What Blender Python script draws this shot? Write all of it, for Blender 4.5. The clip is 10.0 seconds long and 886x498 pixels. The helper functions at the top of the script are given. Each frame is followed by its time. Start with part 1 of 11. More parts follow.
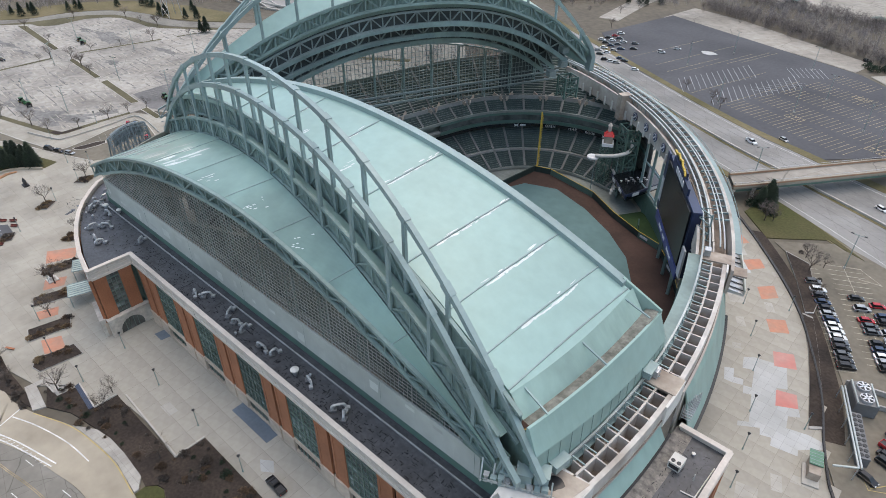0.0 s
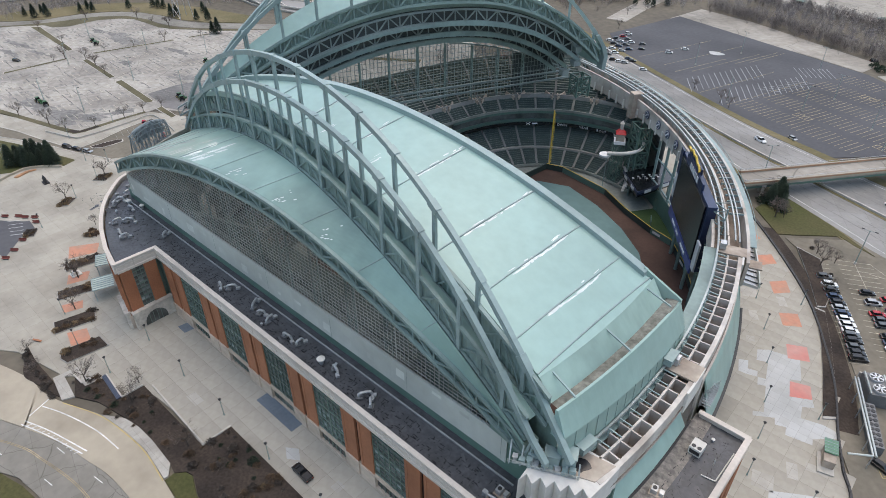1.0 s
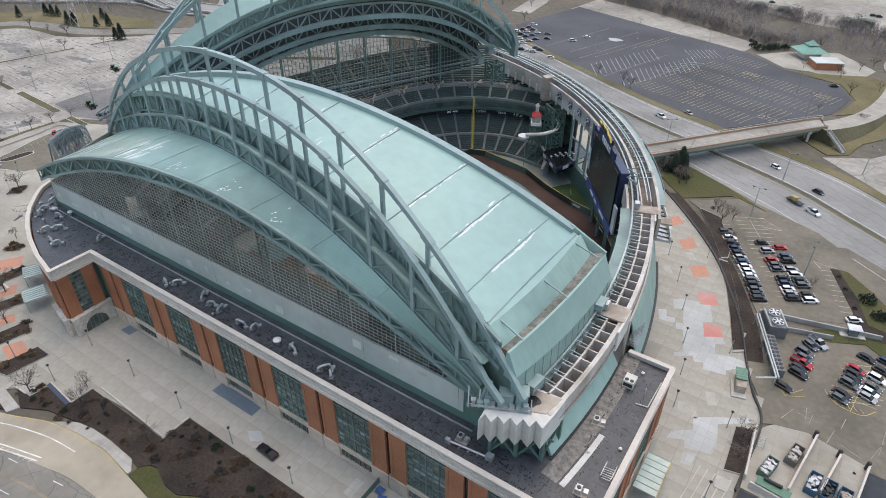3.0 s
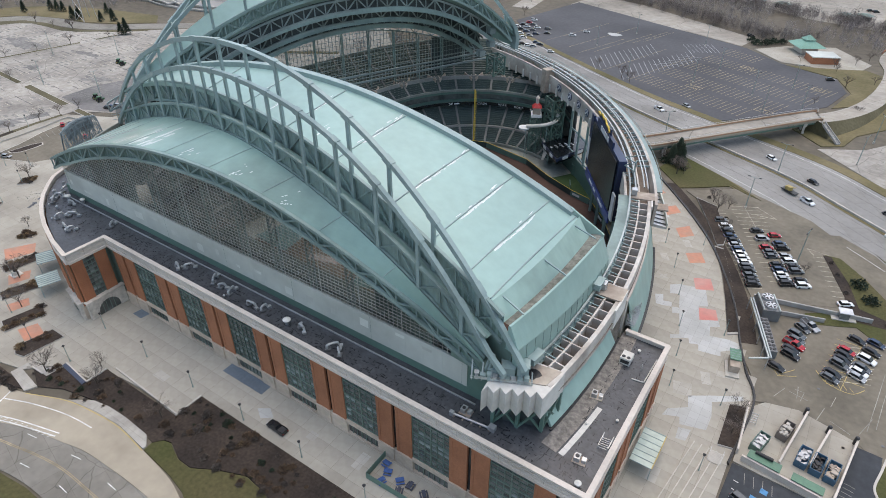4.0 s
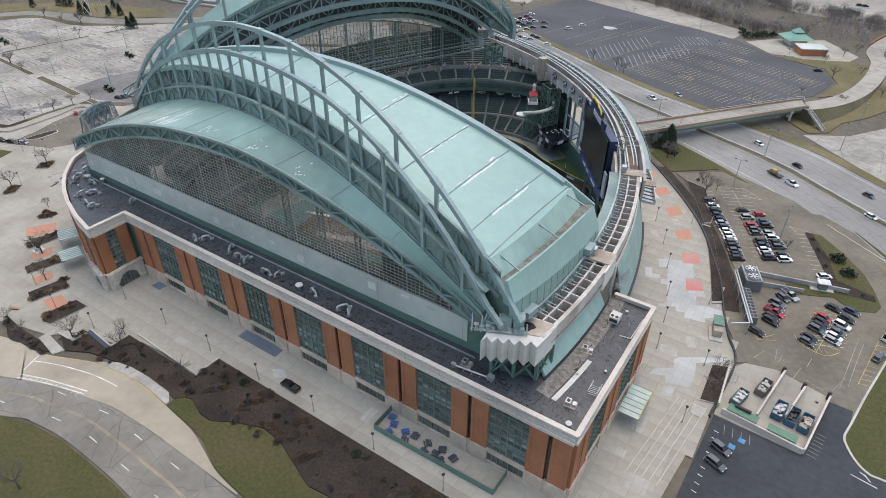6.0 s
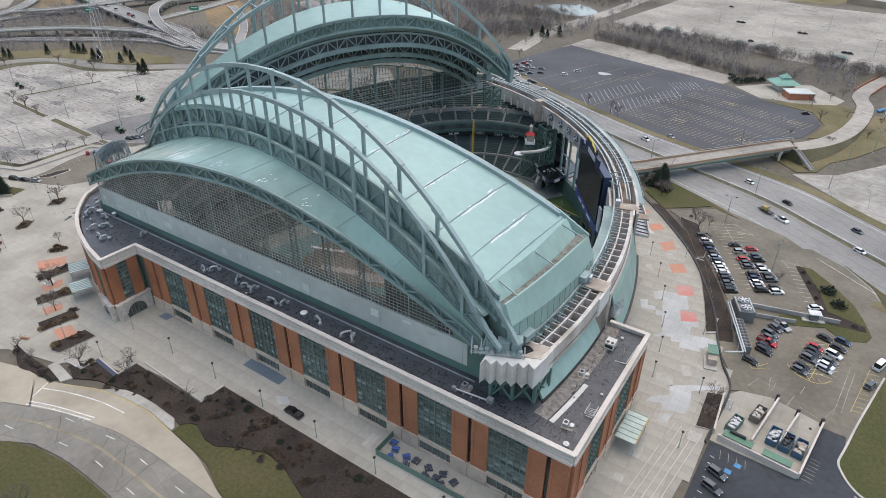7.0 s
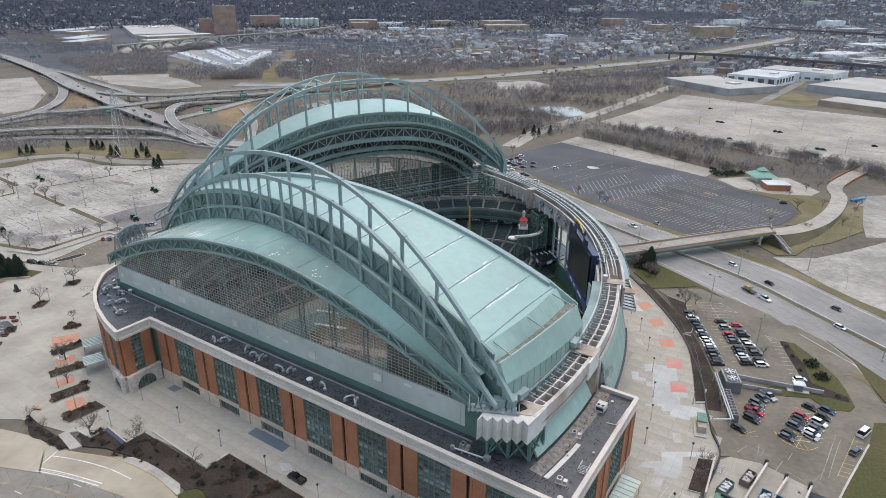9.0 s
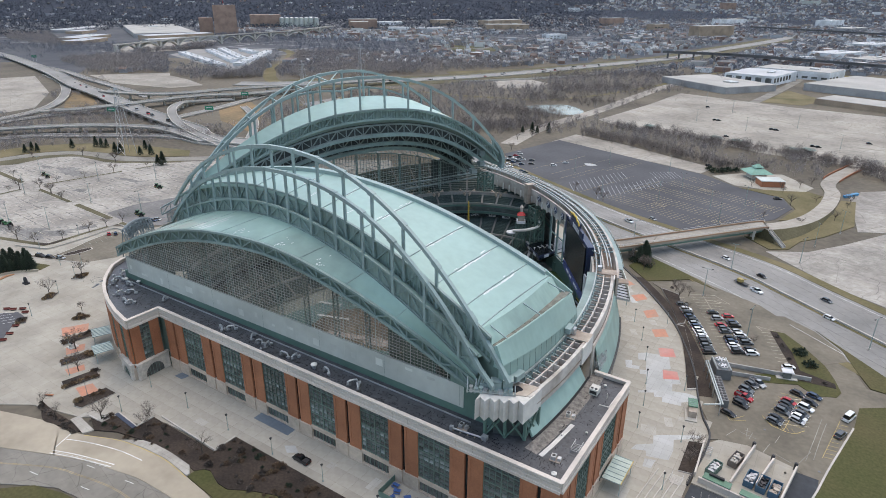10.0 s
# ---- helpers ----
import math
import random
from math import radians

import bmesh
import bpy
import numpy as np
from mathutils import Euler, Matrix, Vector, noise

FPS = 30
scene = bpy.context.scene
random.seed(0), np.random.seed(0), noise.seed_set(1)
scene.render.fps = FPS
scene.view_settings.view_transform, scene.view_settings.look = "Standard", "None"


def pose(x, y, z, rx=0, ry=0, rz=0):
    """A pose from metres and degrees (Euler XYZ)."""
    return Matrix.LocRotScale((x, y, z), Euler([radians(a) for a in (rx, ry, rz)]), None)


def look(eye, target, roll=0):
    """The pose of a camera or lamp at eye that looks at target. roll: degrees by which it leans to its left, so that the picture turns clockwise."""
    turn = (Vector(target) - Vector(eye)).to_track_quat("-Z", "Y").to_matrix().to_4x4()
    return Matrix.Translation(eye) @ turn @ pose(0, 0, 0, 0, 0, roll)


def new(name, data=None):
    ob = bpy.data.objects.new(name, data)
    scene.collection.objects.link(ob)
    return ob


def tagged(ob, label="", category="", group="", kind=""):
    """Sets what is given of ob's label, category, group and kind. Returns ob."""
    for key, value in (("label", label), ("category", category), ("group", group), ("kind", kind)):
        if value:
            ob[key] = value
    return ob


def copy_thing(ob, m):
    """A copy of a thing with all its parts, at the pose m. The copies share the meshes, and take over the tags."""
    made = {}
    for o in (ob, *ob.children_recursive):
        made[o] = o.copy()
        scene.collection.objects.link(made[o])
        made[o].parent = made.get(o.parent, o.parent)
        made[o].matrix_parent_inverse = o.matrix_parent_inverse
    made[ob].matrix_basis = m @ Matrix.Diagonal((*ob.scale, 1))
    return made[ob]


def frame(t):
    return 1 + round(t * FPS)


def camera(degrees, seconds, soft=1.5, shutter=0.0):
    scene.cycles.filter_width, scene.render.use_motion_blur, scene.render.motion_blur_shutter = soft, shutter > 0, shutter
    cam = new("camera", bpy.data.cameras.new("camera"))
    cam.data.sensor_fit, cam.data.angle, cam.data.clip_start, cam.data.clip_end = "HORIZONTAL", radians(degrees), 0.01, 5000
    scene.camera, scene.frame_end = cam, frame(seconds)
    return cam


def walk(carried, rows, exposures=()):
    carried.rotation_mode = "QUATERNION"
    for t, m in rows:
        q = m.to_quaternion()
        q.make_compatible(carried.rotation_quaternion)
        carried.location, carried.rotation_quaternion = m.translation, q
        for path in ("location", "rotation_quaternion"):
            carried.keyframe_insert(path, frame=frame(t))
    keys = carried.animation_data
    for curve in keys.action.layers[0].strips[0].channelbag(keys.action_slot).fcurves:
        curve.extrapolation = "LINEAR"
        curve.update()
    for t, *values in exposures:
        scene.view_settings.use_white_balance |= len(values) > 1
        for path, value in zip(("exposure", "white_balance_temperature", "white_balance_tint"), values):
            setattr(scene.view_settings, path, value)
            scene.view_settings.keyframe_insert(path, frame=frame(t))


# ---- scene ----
cam = camera(70.9, 10.0, 0.9)
PATH = [
    (0, (-1.095, 1.861, 120.233), (-2.193, 3.076, 119.085), 0.1),
    (0.5, (-1.733, -1.113, 120.235), (-2.836, 0.100, 119.09), 0.0),
    (1, (-1.889, -4.077, 120.26), (-2.995, -2.863, 119.117), -0.0),
    (1.5, (-1.459, -6.929, 120.304), (-2.555, -5.704, 119.163), 0.1),
    (2, (-0.665, -9.701, 120.361), (-1.609, -8.355, 119.221), 0.3),
    (2.5, (0.284, -12.476, 120.415), (-0.629, -11.110, 119.275), 0.3),
    (4, (4.103, -20.887, 120.549), (3.193, -19.525, 119.401), 0.3),
    (4.5, (5.609, -23.706, 120.581), (4.702, -22.344, 119.431), 0.4),
    (5, (7.257, -26.530, 120.6), (6.350, -25.169, 119.448), 0.4),
    (5.5, (9.014, -29.344, 120.627), (8.109, -27.984, 119.473), 0.3),
    (6.8, (13.767, -36.852, 120.704), (12.839, -35.456, 119.614), 0.3),
    (7, (14.512, -38.043, 120.7), (13.563, -36.616, 119.668), 0.3),
    (7.5, (16.431, -41.112, 120.648), (15.455, -39.639, 119.711), 0.3),
    (8, (18.280, -44.016, 120.605), (17.280, -42.504, 119.761), 0.3),
    (8.5, (20.170, -46.959, 120.559), (19.156, -45.423, 119.779), 0.3),
    (9, (22.098, -49.934, 120.517), (21.078, -48.389, 119.758), 0.3),
    (9.5, (24.029, -52.811, 120.477), (23.010, -51.266, 119.718), 0.3),
    (10, (25.971, -55.651, 120.469), (24.953, -54.107, 119.709), 0.3),
]
walk(cam, [(t, look(eye, target, roll)) for t, eye, target, roll in PATH], [(0, 0.46, 7250, 9), (10, 0.46, 7250, 9)])


# ---- world, sun, exposure ----
world = bpy.data.worlds.new("overcast_sky")
scene.world = world
world.use_nodes = True
wn = world.node_tree.nodes
sky = wn.new("ShaderNodeTexSky")
sky.sky_type = "NISHITA"
sky.sun_disc = False
sky.sun_elevation = radians(66)
sky.sun_rotation = radians(-18)
sky.air_density = 1.1
sky.dust_density = 2.0
sky.ozone_density = 1.0
wn["Background"].inputs["Strength"].default_value = 0.2
world.node_tree.links.new(sky.outputs["Color"], wn["Background"].inputs["Color"])
sun = new("sun", bpy.data.lights.new("sun", "SUN"))
sun.data.energy = 0.8
sun.data.angle = radians(50)
sun.data.color = (1.0, 0.97, 0.93)
sun.matrix_world = look((22, -4, 140), (0, 0, 0))


# ---- materials ----
def mat(name, col, rough=0.6, metal=0.0, big=(0.05, 0.15), fine=(1.2, 0.12), bump=0.0, bscale=6.0, tint=None, stretch=(1, 1, 1), spec=0.5, rnd=0.0):
    """A paint or stone: base colour varied by broad stains and fine grain."""
    m = bpy.data.materials.new(name)
    m.use_nodes = True
    nt = m.node_tree
    bs = nt.nodes["Principled BSDF"]
    bs.inputs["Roughness"].default_value = rough
    bs.inputs["Metallic"].default_value = metal
    bs.inputs["Specular IOR Level"].default_value = spec
    tc = nt.nodes.new("ShaderNodeTexCoord")
    mp = nt.nodes.new("ShaderNodeMapping")
    mp.inputs["Scale"].default_value = stretch
    nt.links.new(tc.outputs["Object"], mp.inputs["Vector"])

    def noise_node(scale, detail=4.0):
        n = nt.nodes.new("ShaderNodeTexNoise")
        n.inputs["Scale"].default_value = scale
        n.inputs["Detail"].default_value = detail
        nt.links.new(mp.outputs["Vector"], n.inputs["Vector"])
        return n

    a, b = noise_node(big[0], 5.0), noise_node(fine[0], 3.0)
    mix = nt.nodes.new("ShaderNodeMix")
    mix.data_type = "RGBA"
    dark = tint if tint else tuple(c * (1 - 2.2 * big[1]) for c in col)
    mix.inputs[6].default_value = (*dark, 1)
    mix.inputs[7].default_value = (*[min(1, c * (1 + big[1] * 0.6)) for c in col], 1)
    ramp = nt.nodes.new("ShaderNodeMapRange")
    ramp.inputs["From Min"].default_value, ramp.inputs["From Max"].default_value = 0.3, 0.62
    nt.links.new(a.outputs["Fac"], ramp.inputs["Value"])
    nt.links.new(ramp.outputs["Result"], mix.inputs[0])
    hsv = nt.nodes.new("ShaderNodeHueSaturation")
    val = nt.nodes.new("ShaderNodeMapRange")
    val.inputs["From Min"].default_value, val.inputs["From Max"].default_value = 0.25, 0.75
    val.inputs["To Min"].default_value, val.inputs["To Max"].default_value = 1 - fine[1], 1 + fine[1]
    nt.links.new(b.outputs["Fac"], val.inputs["Value"])
    value_out = val.outputs["Result"]
    if rnd:
        oi = nt.nodes.new("ShaderNodeObjectInfo")
        rr = nt.nodes.new("ShaderNodeMapRange")
        rr.inputs["To Min"].default_value, rr.inputs["To Max"].default_value = 1 - rnd, 1 + rnd
        nt.links.new(oi.outputs["Random"], rr.inputs["Value"])
        mu = nt.nodes.new("ShaderNodeMath")
        mu.operation = "MULTIPLY"
        nt.links.new(value_out, mu.inputs[0])
        nt.links.new(rr.outputs["Result"], mu.inputs[1])
        value_out = mu.outputs[0]
    nt.links.new(value_out, hsv.inputs["Value"])
    nt.links.new(mix.outputs[2], hsv.inputs["Color"])
    nt.links.new(hsv.outputs["Color"], bs.inputs["Base Color"])
    if bump:
        c = noise_node(bscale, 4.0)
        bn = nt.nodes.new("ShaderNodeBump")
        bn.inputs["Strength"].default_value = bump
        bn.inputs["Distance"].default_value = 0.05
        nt.links.new(c.outputs["Fac"], bn.inputs["Height"])
        nt.links.new(bn.outputs["Normal"], bs.inputs["Normal"])
    return m


M = {}
M["roof"] = mat("mint_roof_membrane", (0.305, 0.462, 0.432), 0.36, big=(0.035, 0.07), tint=(0.27, 0.395, 0.365), fine=(0.4, 0.06), bump=0.08, bscale=0.8)
M["roof_dark"] = mat("mint_roof_wall", (0.30, 0.435, 0.395), 0.45, big=(0.08, 0.12), fine=(0.5, 0.08), stretch=(1, 1, 0.3))
M["steel"] = mat("sage_painted_steel", (0.28, 0.37, 0.365), 0.42, big=(0.06, 0.10), fine=(0.8, 0.08))
M["steel_dark"] = mat("green_painted_truss_steel", (0.235, 0.325, 0.31), 0.5, big=(0.08, 0.14), fine=(0.9, 0.1))
M["fascia"] = mat("green_ribbed_fascia", (0.245, 0.335, 0.31), 0.55, big=(0.08, 0.12), fine=(2.0, 0.14), stretch=(1, 1, 0.2))
# fascia green darkened: shade under the roof edge put into the colour
M["fascia_shaded"] = mat("shaded_green_ribbed_fascia", (0.15, 0.225, 0.20), 0.55, big=(0.08, 0.12), fine=(2.0, 0.14), stretch=(1, 1, 0.2))
# dark under-roof tone, also used for the shade fill in the end tower
M["under"] = mat("dark_underside_and_shade", (0.07, 0.085, 0.085), 0.7, big=(0.05, 0.2), fine=(0.8, 0.15))
M["inner_steel"] = mat("grey_green_interior_steel", (0.26, 0.32, 0.315), 0.5)
M["green_wall"] = mat("dark_green_metal_wall", (0.105, 0.185, 0.155), 0.5, big=(0.05, 0.1), fine=(0.6, 0.06))
M["grey_panel"] = mat("pale_grey_metal_panel", (0.51, 0.54, 0.505), 0.5, big=(0.04, 0.12), fine=(0.4, 0.06))
M["louver"] = mat("grey_louver_blade", (0.40, 0.41, 0.385), 0.5, big=(0.06, 0.15), fine=(1.0, 0.1))
M["white"] = mat("off_white_precast_concrete", (0.66, 0.64, 0.60), 0.7, big=(0.09, 0.10), fine=(0.8, 0.08), bump=0.1)
M["cell"] = mat("stained_tan_concrete", (0.42, 0.36, 0.30), 0.8, big=(0.15, 0.18), fine=(1.0, 0.12), tint=(0.20, 0.15, 0.12))
M["lime"] = mat("buff_limestone", (0.60, 0.54, 0.485), 0.75, big=(0.08, 0.08), fine=(1.5, 0.08), bump=0.1)
M["lime_base"] = mat("weathered_tan_limestone", (0.53, 0.435, 0.355), 0.8, big=(0.12, 0.12), fine=(1.2, 0.12), bump=0.15)
M["lime_dark"] = mat("rough_grey_limestone", (0.54, 0.495, 0.44), 0.85, big=(0.2, 0.15), fine=(1.0, 0.2), bump=0.3)
M["brick"] = mat("red_brick", (0.37, 0.15, 0.078), 0.85, big=(0.12, 0.10), fine=(3.0, 0.16), bump=0.15, bscale=4.0, rnd=0.05)
M["glass"] = mat("green_window_glass", (0.132, 0.14, 0.135), 0.09, big=(0.2, 0.25), fine=(0.6, 0.2), rnd=0.35)
M["glass_dark"] = mat("dark_slot_glass", (0.02, 0.024, 0.025), 0.15)
M["mullion"] = mat("green_window_mullion", (0.125, 0.18, 0.155), 0.5)
M["gravel"] = mat("grey_gravel_ballast", (0.25, 0.225, 0.20), 0.95, big=(0.9, 0.15), fine=(2.5, 0.25), tint=(0.12, 0.108, 0.10), bump=0.3)
M["gutter"] = mat("dirty_grey_gutter", (0.19, 0.19, 0.165), 0.9, big=(0.5, 0.15), fine=(1.5, 0.3), tint=(0.10, 0.10, 0.085))
M["metal"] = mat("galvanised_metal", (0.50, 0.51, 0.52), 0.4, metal=0.55, big=(0.3, 0.1), fine=(2.0, 0.1))
M["rail"] = mat("pale_steel_rail", (0.44, 0.475, 0.465), 0.35, metal=0.3)
M["ring"] = mat("weathered_pinkish_concrete", (0.56, 0.525, 0.485), 0.75, big=(0.12, 0.12), fine=(0.8, 0.1), tint=(0.34, 0.29, 0.25), bump=0.1)
M["cell_dark"] = mat("dark_brown_cell_concrete", (0.22, 0.18, 0.15), 0.85, big=(0.2, 0.2), fine=(1.0, 0.15), tint=(0.12, 0.09, 0.07))
M["cage_steel"] = mat("blue_grey_cage_steel", (0.17, 0.215, 0.235), 0.5)
M["track_dark"] = mat("dark_grey_sheet_metal", (0.16, 0.165, 0.17), 0.5)
M["dark"] = mat("black_metal", (0.03, 0.03, 0.033), 0.5)


def mat_glazing(name, tint, gloss=0.07):
    """A thin tinted pane: lets most light straight through and mirrors a little."""
    m = bpy.data.materials.new(name)
    m.use_nodes = True
    nt = m.node_tree
    nt.nodes.remove(nt.nodes["Principled BSDF"])
    tr, gl, mx = nt.nodes.new("ShaderNodeBsdfTransparent"), nt.nodes.new("ShaderNodeBsdfGlossy"), nt.nodes.new("ShaderNodeMixShader")
    tr.inputs["Color"].default_value = (*tint, 1)
    gl.inputs["Roughness"].default_value = 0.1
    mx.inputs[0].default_value = gloss
    nt.links.new(tr.outputs[0], mx.inputs[1])
    nt.links.new(gl.outputs[0], mx.inputs[2])
    nt.links.new(mx.outputs[0], nt.nodes["Material Output"].inputs["Surface"])
    return m


M["glazing"] = mat_glazing("grey_tinted_glazing", (0.55, 0.57, 0.56))
M["glazing_near"] = mat_glazing("faintly_tinted_glazing", (0.64, 0.64, 0.61), 0.12)


def mat_ground(name, col, tint, big=0.03, fine=0.8, var=0.12, amt=0.15, joints=0.0, cracks=0.0, turn=0.0):
    """Ground: stains, grain and, where asked, saw-cut joints every so many metres and tarred cracks."""
    m = mat(name, col, 0.92, big=(big, amt), fine=(fine, var), tint=tint, spec=0.2)
    nt = m.node_tree
    bs = nt.nodes["Principled BSDF"]
    src = bs.inputs["Base Color"].links[0].from_socket
    tc = nt.nodes.new("ShaderNodeTexCoord")
    if joints:
        mp = nt.nodes.new("ShaderNodeMapping")
        mp.inputs["Rotation"].default_value = (0, 0, radians(turn))
        nt.links.new(tc.outputs["Object"], mp.inputs["Vector"])
        br = nt.nodes.new("ShaderNodeTexBrick")
        br.offset = 0.0
        br.inputs["Scale"].default_value = 1.0
        br.inputs["Brick Width"].default_value = joints
        br.inputs["Row Height"].default_value = joints
        br.inputs["Mortar Size"].default_value = 0.035 * max(1.0, joints / 5)
        br.inputs["Color1"].default_value = (1, 1, 1, 1)
        br.inputs["Color2"].default_value = (0.91, 0.90, 0.885, 1)
        br.inputs["Mortar"].default_value = (0.72, 0.71, 0.7, 1)
        nt.links.new(mp.outputs["Vector"], br.inputs["Vector"])
        mu = nt.nodes.new("ShaderNodeMix")
        mu.data_type, mu.blend_type = "RGBA", "MULTIPLY"
        mu.inputs[0].default_value = 1.0
        nt.links.new(src, mu.inputs[6])
        nt.links.new(br.outputs["Color"], mu.inputs[7])
        src = mu.outputs[2]
    if cracks:
        vo = nt.nodes.new("ShaderNodeTexVoronoi")
        vo.feature = "DISTANCE_TO_EDGE"
        vo.inputs["Scale"].default_value = cracks
        no = nt.nodes.new("ShaderNodeTexNoise")
        no.inputs["Scale"].default_value = cracks * 2.5
        ad = nt.nodes.new("ShaderNodeVectorMath")
        ad.operation = "MULTIPLY_ADD"
        ad.inputs[1].default_value = (2.5, 2.5, 0)
        nt.links.new(no.outputs["Color"], ad.inputs[0])
        nt.links.new(tc.outputs["Object"], ad.inputs[2])
        nt.links.new(tc.outputs["Object"], no.inputs["Vector"])
        nt.links.new(ad.outputs["Vector"], vo.inputs["Vector"])
        rg = nt.nodes.new("ShaderNodeMapRange")
        rg.inputs["From Min"].default_value, rg.inputs["From Max"].default_value = 0.0, 0.009
        rg.inputs["To Min"].default_value, rg.inputs["To Max"].default_value = 0.6, 1.0
        nt.links.new(vo.outputs["Distance"], rg.inputs["Value"])
        mu = nt.nodes.new("ShaderNodeMix")
        mu.data_type, mu.blend_type = "RGBA", "MULTIPLY"
        mu.inputs[0].default_value = 1.0
        nt.links.new(src, mu.inputs[6])
        nt.links.new(rg.outputs["Result"], mu.inputs[7])
        src = mu.outputs[2]
    nt.links.new(src, bs.inputs["Base Color"])
    return m


# ---- mesh helpers ----
class Build:
    """Collects boxes, beams, prisms and sheets into one mesh."""

    def __init__(self):
        self.v, self.f = [], []

    def add(self, vs, fs):
        n = len(self.v)
        self.v += [tuple(p) for p in vs]
        self.f += [tuple(i + n for i in f) for f in fs]
        return self

    def hexa(self, vs):
        return self.add(vs, [(3, 2, 1, 0), (4, 5, 6, 7), (0, 1, 5, 4), (1, 2, 6, 5), (2, 3, 7, 6), (3, 0, 4, 7)])

    def box(self, c, s, yaw=0.0):
        ca, sa = math.cos(yaw), math.sin(yaw)
        out = []
        for dz in (-0.5, 0.5):
            for dx, dy in ((-0.5, -0.5), (0.5, -0.5), (0.5, 0.5), (-0.5, 0.5)):
                x, y = dx * s[0], dy * s[1]
                out.append((c[0] + x * ca - y * sa, c[1] + x * sa + y * ca, c[2] + dz * s[2]))
        return self.hexa(out)

    def beam(self, p, q, w, h=None):
        """A straight bar of w by h from p to q; h is upwards as far as can be."""
        h = w if h is None else h
        p, q = Vector(p), Vector(q)
        d = (q - p).normalized()
        side = d.cross(Vector((0, 0, 1)))
        side = Vector((1, 0, 0)) if side.length < 1e-3 else side.normalized()
        up = side.cross(d)
        a, b = side * w / 2, up * h / 2
        return self.hexa([p - a - b, p + a - b, p + a + b, p - a + b, q - a - b, q + a - b, q + a + b, q - a + b])

    def prism(self, poly, z0, z1):
        n = len(poly)
        area = sum(poly[i][0] * poly[(i + 1) % n][1] - poly[(i + 1) % n][0] * poly[i][1] for i in range(n))
        if area < 0:
            poly = poly[::-1]
        vs = [(x, y, z0) for x, y in poly] + [(x, y, z1) for x, y in poly]
        fs = [tuple(range(n - 1, -1, -1)), tuple(range(n, 2 * n))]
        fs += [(i, (i + 1) % n, n + (i + 1) % n, n + i) for i in range(n)]
        return self.add(vs, fs)

    def loft(self, rows, closed=False):
        """Skins rows of points of equal count. closed: each row is a ring."""
        k = len(rows[0])
        vs = [p for r in rows for p in r]
        fs = []
        for i in range(len(rows) - 1):
            for j in range(k if closed else k - 1):
                a, b = i * k + j, i * k + (j + 1) % k
                fs.append((a, b, b + k, a + k))
        if closed:
            fs += [tuple(range(k - 1, -1, -1)), tuple(range((len(rows) - 1) * k, len(rows) * k))]
        return self.add(vs, fs)

    def tube(self, p, q, r, n=6, r2=None):
        p, q = Vector(p), Vector(q)
        d = (q - p).normalized()
        a = d.orthogonal().normalized()
        b = d.cross(a)
        r2 = r if r2 is None else r2
        ring = lambda c, rr: [c + (a * math.cos(2 * math.pi * i / n) + b * math.sin(2 * math.pi * i / n)) * rr for i in range(n)]
        return self.loft([ring(p, r), ring(q, r2)], True)


def part(name, b, material, parent=None, label=""):
    me = bpy.data.meshes.new(name)
    if isinstance(b, Build):
        me.from_pydata(b.v, [], b.f)
        me.update()
    else:
        b.to_mesh(me)
        b.free()
    if material:
        me.materials.append(material)
    ob = new(name, me)
    if parent:
        ob.parent = parent
        if parent.type == "EMPTY":
            ob.matrix_parent_inverse = parent.matrix_basis.inverted()
    if label:
        ob["label"] = label
    return ob


def share(name, me, m, parent, label=""):
    """Another object on a mesh that exists, at pose m in the world."""
    ob = new(name, me)
    ob.parent = parent
    if parent.type == "EMPTY":
        ob.matrix_parent_inverse = parent.matrix_basis.inverted()
    ob.matrix_basis = m
    if label:
        ob["label"] = label
    return ob


def thing(name, label, category, loc=(0, 0, 0), group="", kind=""):
    ob = new(name)
    ob.matrix_basis = Matrix.Translation(loc)
    return tagged(ob, label, category, group, kind)


def setting(name, b, material, label, category="structure"):
    return tagged(part(name, b, material), label, category, "", "structure")


# ---- plan of the ballpark ----
PX, PY = -185.0, 81.0          # the pivot of the roof
AXIS = 32.0                    # from the pivot to centre field


def pol(r, th, z=0.0):
    a = radians(th)
    return (PX + r * math.cos(a), PY + r * math.sin(a), z)


def hump(u, base, rise, left, right):
    return base + rise * (1 - min(1.0, abs(u)) ** (left if u < 0 else right))


